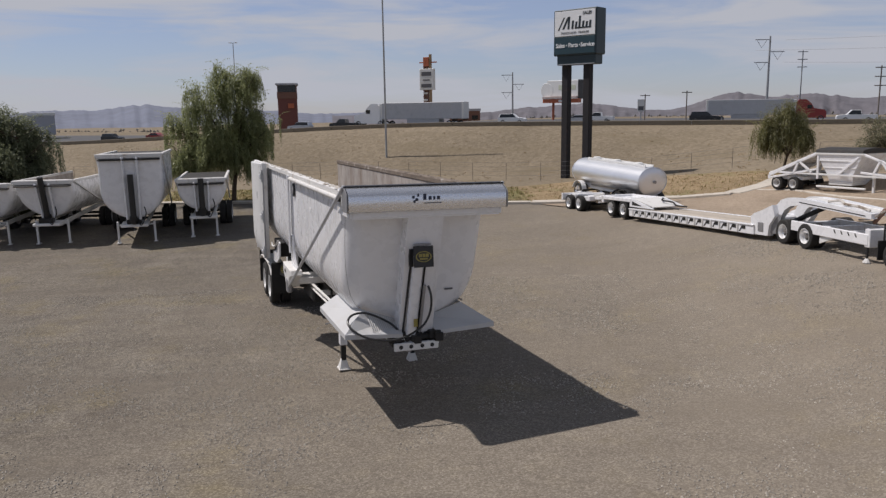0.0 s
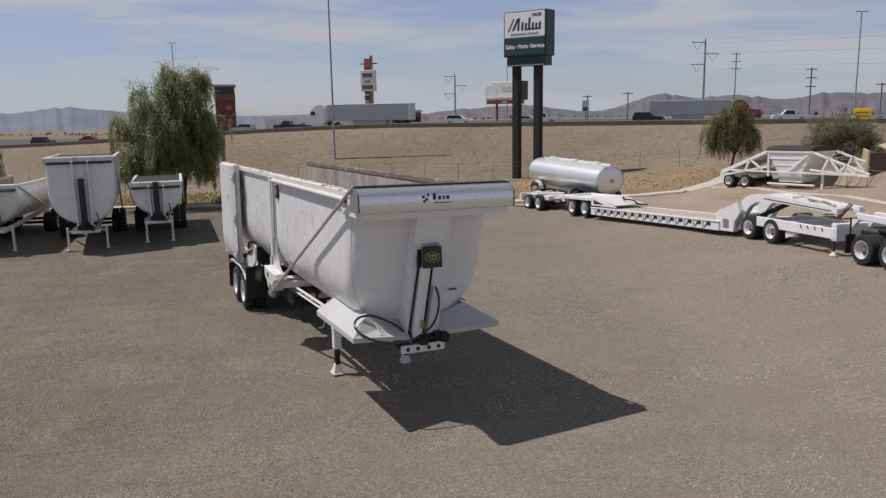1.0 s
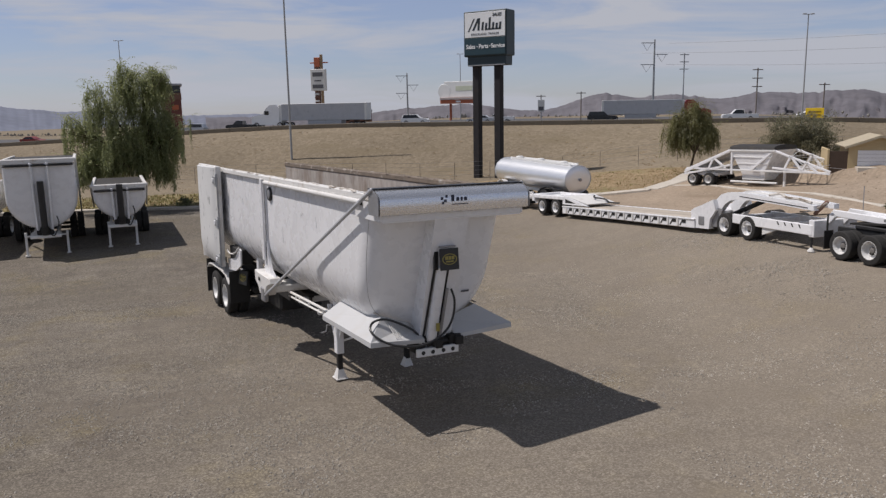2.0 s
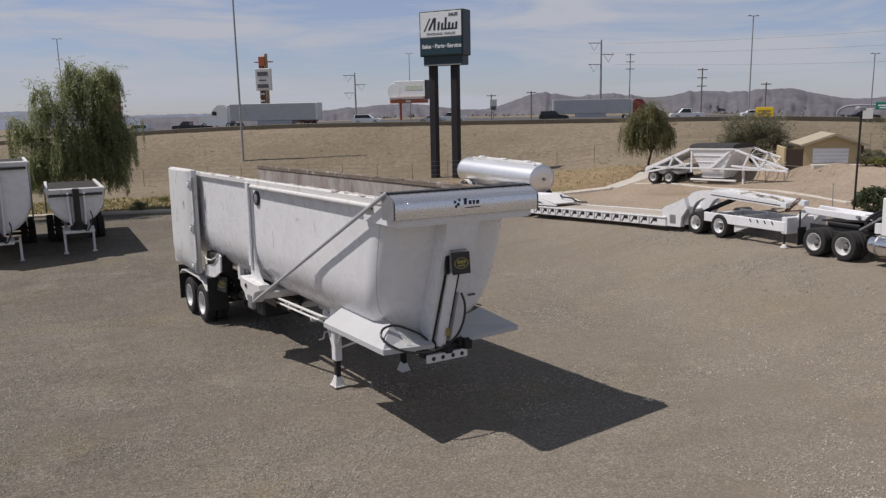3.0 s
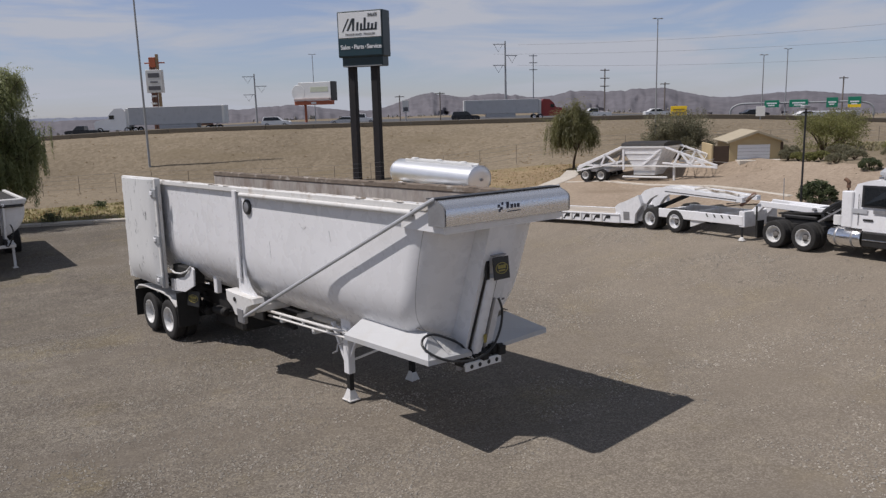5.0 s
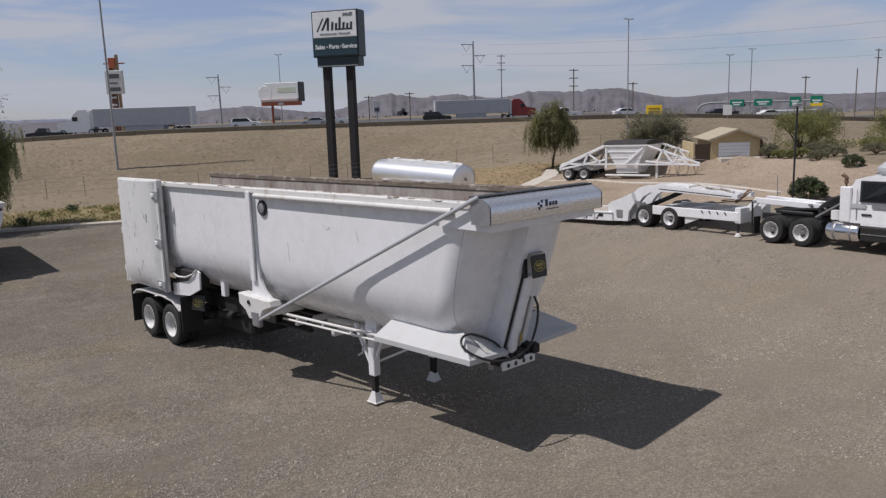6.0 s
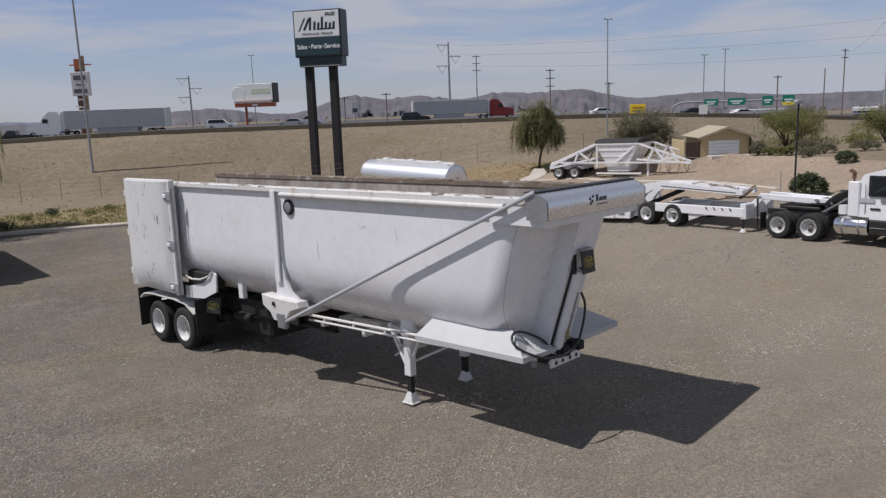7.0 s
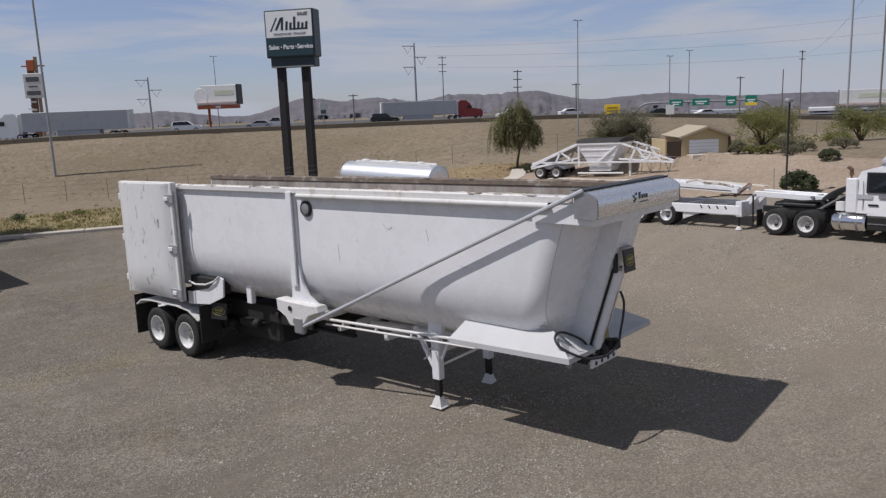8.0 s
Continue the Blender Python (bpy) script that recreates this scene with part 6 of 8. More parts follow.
# ---------------------------------------------------------------- tank trailer
def tank_trailer():
    ob = thing("tank_trailer", pose(8.74, 37.68, g(8.74, 37.68) + 0.02, 0, 1.5, -68) @ Matrix.Scale(0.80, 4), "polished aluminium oval tank trailer behind the lowbed", "trailer")
    a, b, L = 0.98, 0.80, 7.1
    s = Shape()
    prof = [(0.0, -L / 2 - 0.10), (0.5, -L / 2 - 0.08), (0.93, -L / 2 - 0.05), (1.0, -L / 2 + 0.03)] + [(1.0, -L / 2 + 0.03 + (L - 0.06) * i / 6) for i in range(1, 7)] + [(0.95, L / 2 + 0.0), (0.5, L / 2 + 0.03), (0.0, L / 2 + 0.04)]
    s.lathe(prof, 40, "x")
    s.v = [(x, y * a, z * b + 1.95) for x, y, z in s.v]
    part("tank", s, TANK_ALU, ob, "mirror-like rounded tank shell")
    for x in (-L / 2 + 0.02, L / 2 - 0.02):
        r = Shape().lathe([(1.005, x - 0.03), (1.03, x - 0.02), (1.03, x + 0.02), (1.005, x + 0.03)], 40, "x")
        r.v = [(p[0], p[1] * a, p[2] * b + 1.95) for p in r.v]
        part("band", r, TANK_ALU, ob)
    s = Shape()
    s.box(-2.8, 3.2, -0.30, -0.25, 2.72, 2.86, 0.01)
    s.box(-2.8, 3.2, 0.25, 0.30, 2.72, 2.86, 0.01)
    s.box(-2.8, 3.2, -0.27, 0.27, 2.74, 2.77)
    for x in (-2.2, 0.0, 2.2):
        s.lathe([(0.24, 2.74), (0.24, 2.88), (0.18, 2.93), (0.0, 2.94)], 14, "z", (x, 0, 0))
    part("walkway", s, WHITE_FRAME, ob, "white manhole walkway")
    s = Shape()
    for side in (-1, 1):
        s.box(-3.3, 3.5, side * 0.42 - 0.05, side * 0.42 + 0.05, 0.95, 1.12, 0.01)
    s.box(-2.8, -2.1, -0.5, 0.5, 1.05, 1.35)
    s.box(1.8, 2.6, -0.5, 0.5, 1.05, 1.35)
    part("chassis", s, WHITE_FRAME, ob)
    part("end_valve", Shape().lathe([(0.0, L / 2 + 0.02), (0.09, L / 2 + 0.04), (0.09, L / 2 + 0.13), (0.0, L / 2 + 0.14)], 14, "x", (0, 0.1, 1.62)), STEEL, ob)
    for x in (-2.6, 1.7, 2.75):
        axle(ob, x, 0.48, 1.12, 0.48, 0.26, CHROME)
    for x, long in ((-2.6, 1.0), (2.2, 1.75)):
        for side in (-1, 1):
            arcs = [(x + 0.62 * math.cos(q) * long, side * 1.0, 0.5 + 0.62 * math.sin(q)) for q in np.linspace(0.2, math.pi - 0.2, 9)]
            s = Shape()
            for u, v in zip(arcs, arcs[1:]):
                s.bar(u, v, 0.3, 0.025)
            part("fender", s, BLACK if x > 0 else WHITE_FRAME, ob)
    for o in ob.children:   # low-slung on its running gear
        if o.name.split(".")[0] in ("tank", "band", "walkway", "chassis"):
            o.data.transform(Matrix.Translation((0, 0, -0.30)))
    return ob


tank_trailer()


# ---------------------------------------------------------------- lowbed trailer, jeep and tractor
mk_plank = mk("deck_plank", (0.42, 0.37, 0.31), 0.85, var=0.2, scale=2, fine=20, bump=0.3, spread=0.15)
LOW = pose(7.82, 35.79, 0.0, 0, 0, math.degrees(math.atan2(-0.963, 0.270)))
JEEP = pose(11.39, 23.30, 0.0, 0, 0, math.degrees(math.atan2(-0.989, 0.150)))
TRACTOR = pose(11.89, 18.65, 0.0, 0, 0, math.degrees(math.atan2(-0.990, 0.140)))


def low_m(base, run):
    """The base's plan place set down on the ground, sloping with it over the run."""
    z0, z1 = g(*(base @ Vector((0, -0.95, 0))).xy) + 0.01, g(*(base @ Vector((run, -0.95, 0))).xy) + 0.01
    return base @ pose(0, 0, z0, 0, -math.degrees(math.atan2(z1 - z0, run)))


def squash(ob, ky, kz):
    """Makes a built thing narrower, towards its near side, and lower; its wheels keep their size."""
    near = 1.05
    for o in ob.children_recursive:
        if o.type == "MESH" and not o.name.startswith(("wheel", "rim", "hub")):
            o.data.transform(Matrix.Translation((0, -near, 0)) @ Matrix.Diagonal((1, ky, kz, 1)) @ Matrix.Translation((0, near, 0)))
        elif o.name.startswith("wheel") and o.matrix_local.translation.y > -0.2:
            o.location.y = (o.matrix_local.translation.y + near) * ky - near


def lowbed():
    ob = thing("lowbed_trailer", low_m(LOW, 12.0), "white lowbed trailer with a long flat deck and folded gooseneck", "trailer")
    for x in (-1.65, -0.55, 2.65, 3.72):
        axle(ob, x, 0.37, 1.10, 0.37, 0.23, RIM_DULL)
    s = Shape()   # booster
    s.box(-2.3, 0.1, -0.75, 0.75, 0.62, 0.90, 0.03)
    s.box(-2.4, -2.25, -1.15, 1.15, 0.55, 0.98, 0.02)
    s.box(0.0, 2.1, -0.35, 0.35, 0.70, 0.95, 0.03)
    s.box(-1.4, -0.8, -1.0, 1.0, 0.90, 1.0, 0.02)
    part("booster_frame", s, WHITE, ob)
    for x in (-2.0, 0.3):
        part("booster_link", Shape().bar((x, -0.55, 0.95), (x + 1.0, -0.55, 1.12), 0.10, 0.10, 0.02), WHITE_FRAME, ob)
    s = Shape()   # rear bridge over the axles
    for side in (-1, 1):
        s.box(1.9, 4.4, side * 0.98 - 0.17, side * 0.98 + 0.17, 0.88, 1.08, 0.03)
    s.box(1.9, 4.4, -0.9, 0.9, 0.90, 1.00, 0.02)
    s.box(1.85, 2.05, -1.15, 1.15, 0.70, 1.10, 0.02)
    part("rear_bridge", s, WHITE, ob)
    for side in (-1, 1):   # sloping cheeks down to the deck; dark sheets stand for their shaded cut-outs
        q = [(4.3, side * 1.12, 1.10), (4.3, side * 1.12, 0.66), (6.1, side * 1.12, 0.66)]
        part("rear_cheek", Shape().slab(q if side < 0 else q[::-1], 0.12), WHITE, ob)
        q = [(4.5, side * 1.126, 0.95), (4.5, side * 1.126, 0.74), (5.3, side * 1.126, 0.74)]
        part("cheek_shade", Shape().slab(q if side < 0 else q[::-1], 0.004), GREASY, ob)
    part("ramp_plate", Shape().slab([(4.3, -0.9, 1.02), (4.3, 0.9, 1.02), (5.9, 0.9, 0.70), (5.9, -0.9, 0.70)], 0.05), WHITE_WORN, ob)
    part("tie_chain", Shape().tube(smooth([(4.9, 0.6, 1.05), (5.3, 0.2, 1.0), (5.7, 0.5, 0.92), (6.2, 0.3, 0.80), (6.6, 0.6, 0.76)]), 0.045, 6), GREASY, ob, "dark chains heaped on the deck")
    s = Shape()
    for side in (-1, 1):
        s.box(4.35, 12.2, side * 1.12 - 0.08, side * 1.12 + 0.08, 0.18, 0.54, 0.02)
        s.box(4.35, 12.2, side * 1.12 - 0.12, side * 1.12 + 0.12, 0.53, 0.58, 0.01)
    part("deck_beam", s, WHITE, ob)
    for i in range(15):
        x = 4.75 + 0.48 * i
        q = Shape()
        q.slab([(x, -1.205, 0.24), (x + 0.07, -1.205, 0.24), (x + 0.22, -1.205, 0.50), (x + 0.15, -1.205, 0.50)], 0.012)
        q.box(x + 0.15, x + 0.33, -1.222, -1.20, 0.36, 0.50, 0.01)
        tie = part("chain_tie", q, GREASY, ob)
        part("tie_tab", Shape().box(x - 0.10, x - 0.03, -1.25, -1.19, 0.20, 0.52, 0.01), WHITE_WORN, tie)
    for i in range(11):
        y = -1.0 + 0.2 * i
        part("plank", Shape().box(4.5, 12.15, y - 0.092, y + 0.092, 0.53, 0.57, 0.01), mk_plank, ob)
    s = Shape()   # the step up to the gooseneck
    side_plate = [(12.0, 0.20), (12.8, 0.20), (12.85, 0.60), (13.1, 0.98), (12.98, 1.40), (12.5, 1.16), (12.15, 1.02), (12.0, 0.90)]
    n = len(side_plate)
    for ya, yb in ((-1.14, -0.84), (0.84, 1.14)):
        s.add([(x, y, z) for y in (ya, yb) for x, z in side_plate], [tuple(range(n)), tuple(range(n, 2 * n))] + [(i, (i + 1) % n, n + (i + 1) % n, n + i) for i in range(n)])
    s.box(12.1, 12.75, -0.84, 0.84, 0.24, 0.92, 0.05)
    part("gooseneck_step", s, WHITE, ob)
    part("step_latch", Shape().box(12.35, 12.6, -1.17, -1.14, 0.35, 0.70, 0.02), STEEL, ob)
    top = [(12.70, 1.02), (12.95, 1.40), (13.15, 1.60), (13.45, 1.70), (13.9, 1.72), (14.7, 1.68), (15.8, 1.56), (16.9, 1.42)]
    low = [(16.9, 1.25), (15.8, 1.36), (14.7, 1.45), (13.95, 1.46), (13.6, 1.40), (13.35, 1.24), (13.15, 0.98), (13.0, 0.66)]
    n = len(top)
    for side in (-1, 1):   # the two bent arms
        s = Shape()
        vs, fs = [], []
        for i in range(n):
            (xa, za), (xb, zb) = top[i], low[n - 1 - i]
            for y in ((-0.90, -0.62) if side < 0 else (0.52, 0.24)):
                vs += [(xa, y, za), (xb, y, zb)]
        for i in range(n - 1):
            k = 4 * i
            fs += [(k, k + 4, k + 6, k + 2), (k + 1, k + 3, k + 7, k + 5), (k, k + 1, k + 5, k + 4), (k + 2, k + 6, k + 7, k + 3)]
        fs += [(0, 2, 3, 1), (4 * n - 4, 4 * n - 3, 4 * n - 1, 4 * n - 2)]
        s.add(vs, fs)
        arm = part("gooseneck_arm", s, WHITE, ob)
        part("arm_seam", Shape().bar((14.0, -0.905 if side < 0 else 0.525, 1.58), (16.7, -0.905 if side < 0 else 0.525, 1.34), 0.008, 0.03), GREASY, arm)
    part("cross_tube", Shape().rod((14.3, -0.65, 1.56), (14.3, 0.3, 1.56), 0.07, 12), WHITE_FRAME, ob)
    part("cross_tube", Shape().rod((16.6, -0.65, 1.36), (16.6, 0.3, 1.36), 0.07, 12), WHITE_FRAME, ob)
    part("top_plate", Shape().slab([(13.9, -0.63, 1.70), (16.6, -0.63, 1.44), (16.6, 0.25, 1.44), (13.9, 0.25, 1.70)], 0.04), WHITE_WORN, ob)
    part("lift_cylinder", Shape().rod((13.2, -0.3, 0.75), (14.6, -0.3, 1.40), 0.09, 12), GREASY, ob)
    part("chain_bundle", Shape().tube(smooth([(15.1, -0.70, 1.68), (15.5, -0.60, 1.74), (15.8, -0.70, 1.63), (16.2, -0.6, 1.59), (16.7, -0.7, 1.50)]), 0.05, 6), RAIL_DIRTY, ob, "rusty chain heaped on the gooseneck")
    part("guard_plate", Shape().slab([(12.75, -1.0, 0.3), (13.05, -1.0, 0.3), (13.3, -1.0, 1.02), (13.0, -1.0, 1.1)], 0.04), STEEL, ob, "grey guard plate beside the wheel")
    for o in ob.children_recursive:   # the folded arms swing a little towards the dolly
        if o.name.startswith(("gooseneck_arm", "arm_seam", "cross_tube", "chain_bundle", "lift_cylinder", "top_plate")):
            o.data.transform(Matrix(((1, 0, 0, 0), (-0.125, 1, 0, 0.125 * 13.2), (0, 0, 1, 0), (0, 0, 0, 1))))
    squash(ob, 0.70, 0.80)
    return ob


lowbed()


def jeep():
    ob = thing("jeep_dolly", low_m(JEEP, 5.0), "white two-axle jeep dolly coupled behind a tractor", "trailer")
    for x in (0.55, 1.62):
        axle(ob, x, 0.36, 1.10, 0.36, 0.23, RIM_DULL)
    s = Shape()
    for side in (-1, 1):
        s.box(0.9, 4.2, side * 1.02 - 0.05, side * 1.02 + 0.05, 0.56, 0.92, 0.02)
    for x in (0.9, 2.0, 3.1):
        s.box(x, x + 0.16, -1.0, 1.0, 0.66, 0.86, 0.01)
    s.box(4.05, 4.25, -1.05, 1.05, 0.5, 1.08, 0.02)
    part("frame", s, WHITE, ob)
    q = [(2.2, -1.0, 0.60), (2.2, -1.0, 0.28), (2.9, -1.0, 0.60)]
    part("gusset", Shape().slab(q, 0.06), WHITE_FRAME, ob)
    for i in range(4):
        part("slot", Shape().slab([(2.9 + 0.28 * i, -1.076, 0.76), (2.95 + 0.28 * i, -1.076, 0.76), (2.89 + 0.28 * i, -1.076, 0.88), (2.84 + 0.28 * i, -1.076, 0.88)], 0.006), GREASY, ob)
    s = Shape()
    for side in (-1, 1):
        s.bar((4.15, side * 0.4, 0.90), (4.5, side * 0.4, 1.32), 0.12, 0.22, 0.02)
        s.bar((4.42, side * 0.4, 1.34), (6.6, side * 0.4, 1.24), 0.12, 0.22, 0.02)
    s.box(5.0, 6.6, -0.36, 0.36, 1.26, 1.30, 0.01)
    part("neck", s, WHITE, ob)
    part("neck_pin", Shape().rod((6.2, -0.58, 1.30), (6.2, 0.58, 1.30), 0.05, 10), STEEL, ob)
    for side in (-1, 1):
        leg = part("landing_leg", Shape().box(4.10, 4.19, side * 1.0 - 0.045, side * 1.0 + 0.045, 0.5, 1.1, 0.01), WHITE, ob)
        part("leg_tube", Shape().box(4.115, 4.175, side * 1.0 - 0.03, side * 1.0 + 0.03, 0.1, 0.52, 0.01), BLACK, leg)
        part("foot", Shape().lathe([(0.12, 0.0), (0.12, 0.02), (0.04, 0.14), (0.0, 0.14)], 8, "z", (4.145, side * 1.0, 0)), WHITE_WORN, leg)
    part("whip_rod", Shape().rod((4.55, 0.85, 1.2), (4.55, 0.85, 2.2), 0.014, 6), STEEL, ob)
    part("hose_post", Shape().rod((4.50, -0.75, 0.15), (4.50, -0.75, 1.3), 0.03, 8), GREASY, ob)
    part("coupling", Shape().bar((3.7, -0.3, 1.2), (4.35, -0.6, 1.72), 0.12, 0.1, 0.02), mk("rust_coupling", (0.20, 0.11, 0.08), 0.8), ob, "rusty coupling arm")
    part("coupling_chain", Shape().tube(smooth([(3.3, -0.5, 1.25), (3.7, -0.55, 1.32), (4.1, -0.6, 1.5), (4.4, -0.7, 1.68)]), 0.03, 6), RAIL_DIRTY, ob)
    squash(ob, 0.70, 0.80)
    return ob


jeep()


def tractor():
    ob = thing("truck_tractor", low_m(TRACTOR, 5.0), "white three-axle truck tractor with sleeper cab and chrome tanks", "truck")
    for x in (0.75, 1.66):
        axle(ob, x, 0.37, 1.10, 0.37, 0.24, RIM_WHITE)
    for side in (-1, 1):
        wheel(ob, 6.3, side * 0.95, 0.37, 0.37, 0.24, RIM_WHITE, side)
    s = Shape()
    for side in (-1, 1):
        s.box(0.1, 7.0, side * 0.40 - 0.05, side * 0.40 + 0.05, 0.72, 0.95, 0.02)
    s.box(0.7, 1.7, -0.5, 0.5, 0.95, 1.08, 0.03)
    part("chassis", s, BLACK, ob)
    part("fifth_wheel", Shape().slab([(0.5, -0.45, 1.05), (0.5, 0.45, 1.05), (1.9, 0.45, 1.18), (1.9, -0.45, 1.18)], 0.06), GREASY, ob)
    for x in (0.75, 1.66):
        for side in (-1, 1):
            part("air_bag", Shape().lathe([(0.0, 0.55), (0.13, 0.56), (0.16, 0.66), (0.13, 0.80), (0.0, 0.81)], 14, "z", (x + 0.3, side * 0.5, 0)), RUBBER, ob)
    for side in (-1, 1):
        s = Shape()
        s.slab([(0.22, side * 0.93 - 0.18, 0.25), (0.22, side * 0.93 + 0.18, 0.25), (0.22, side * 0.93 + 0.18, 0.85), (0.22, side * 0.93 - 0.18, 0.85)], 0.02)
        part("mudflap", s, RUBBER, ob)
    part("deck_plate", Shape().slab([(1.98, -0.9, 0.98), (1.98, 0.9, 0.98), (2.75, 0.9, 1.56), (2.75, -0.9, 1.56)], 0.05), STEEL, ob, "grey sloping deck plate behind the cab")
    for i in range(4):
        y = -0.5 + 0.28 * i
        part("air_line", Shape().tube(smooth([(2.6, y, 1.75), (2.2, y + 0.05, 1.55), (1.9, y, 1.25), (1.95, y, 1.0)]), 0.055, 7), HOSE, ob, "black coiled air line")
    s = Shape()   # sleeper and cab
    pts = [(3.0, 0.95), (3.0, 2.10), (3.08, 2.30), (3.4, 2.42), (4.6, 2.46), (4.85, 2.34), (5.2, 1.85), (5.25, 1.75), (5.25, 0.95)]
    n = len(pts)
    s.add([(x, y * (1.0 if z < 2.0 else 0.94), z) for y in (-1.12, 1.12) for x, z in pts], [tuple(range(n)), tuple(range(n, 2 * n))] + [(i, (i + 1) % n, n + (i + 1) % n, n + i) for i in range(n)])
    cab = part("cab", s, WHITE, ob, "white cab with a raised sleeper")
    part("roof_fairing", Shape().box(3.45, 4.6, -0.85, 0.85, 2.40, 2.85, 0.18), TRAILER_GREY, cab)
    part("side_fairing", Shape().box(2.72, 3.02, -1.14, -0.86, 0.95, 2.08, 0.03), WHITE, cab)
    part("side_window", Shape().slab([(3.30, -1.124, 1.68), (4.02, -1.124, 1.68), (4.08, -1.12, 2.05), (3.9, -1.09, 2.22), (3.30, -1.09, 2.22)], -0.014), GLASS_DARK, cab)
    part("window_frame", Shape().slab([(3.24, -1.1225, 1.62), (4.10, -1.1225, 1.62), (4.15, -1.12, 2.07), (3.94, -1.085, 2.28), (3.24, -1.085, 2.28)], -0.008), BLACK, cab)
    for x in (3.16, 4.4):
        part("door_line", Shape().box(x, x + 0.015, -1.126, -1.12, 1.05, 2.0), GREY_PRINT, cab)
    part("stripe", Shape().box(2.74, 3.40, -1.127, -1.12, 1.42, 1.56), TRAILER_GREY, cab)
    part("lettering_bar", Shape().box(3.55, 4.1, -1.130, -1.122, 1.44, 1.56), STEEL, cab)
    part("door_step", Shape().box(3.3, 3.55, -1.135, -1.12, 1.20, 1.26), BLACK, cab)
    part("windscreen", Shape().slab([(4.89, -0.95, 2.30), (4.89, 0.95, 2.30), (5.21, 1.0, 1.87), (5.21, -1.0, 1.87)], 0.01), GLASS_DARK, cab)
    part("hood", Shape().box(5.15, 6.95, -0.85, 0.85, 0.9, 1.65, 0.16), WHITE, ob)
    part("mirror", Shape().box(4.62, 4.72, -1.36, -1.2, 1.80, 2.18, 0.03), CHROME, cab)
    part("marker_light", Shape().box(3.45, 3.6, -0.75, -0.6, 2.44, 2.52, 0.02), CHROME, cab)
    for side in (-1, 1):
        s = Shape().lathe([(0.0, 2.36), (0.28, 2.37), (0.31, 2.42), (0.31, 3.18), (0.28, 3.23), (0.0, 3.24)], 22, "x", (0, side * 0.86, 0.62))
        tank = part("fuel_tank", s, CHROME, ob, "polished fuel tank with straps")
        for x in (2.58, 3.02):
            part("strap", Shape().lathe([(0.312, x - 0.03), (0.322, x), (0.312, x + 0.03)], 22, "x", (0, side * 0.86, 0.62)), STEEL, tank)
        part("step_box", Shape().box(3.28, 4.5, side * 0.92 - 0.22, side * 0.92 + 0.22, 0.40, 0.86, 0.03), GREASY, ob)
        part("step_tread", Shape().box(3.3, 4.45, side * 1.0 - 0.16, side * 1.0 + 0.16, 0.60, 0.64, 0.01), CHROME, ob)
        part("chassis_fairing", Shape().box(3.26, 5.2, side * 1.02 - 0.1, side * 1.02 + 0.1, 0.86, 0.97, 0.03), WHITE, ob)
    part("air_tank", Shape().lathe([(0.0, 0.95), (0.14, 0.97), (0.14, 1.27), (0.0, 1.29)], 14, "z", (2.5, -0.8, 0)), WHITE_FRAME, ob)
    part("exhaust_stack", Shape().tube(smooth([(2.80, -0.95, 1.9), (2.80, -0.95, 2.25), (2.79, -0.95, 2.36), (2.70, -0.97, 2.44)]), 0.055, 12), mk("rusty_stack", (0.20, 0.12, 0.08), 0.6, metal=0.5), ob, "rust-brown exhaust stack")
    squash(ob, 0.80, 0.81)
    return ob


tractor()


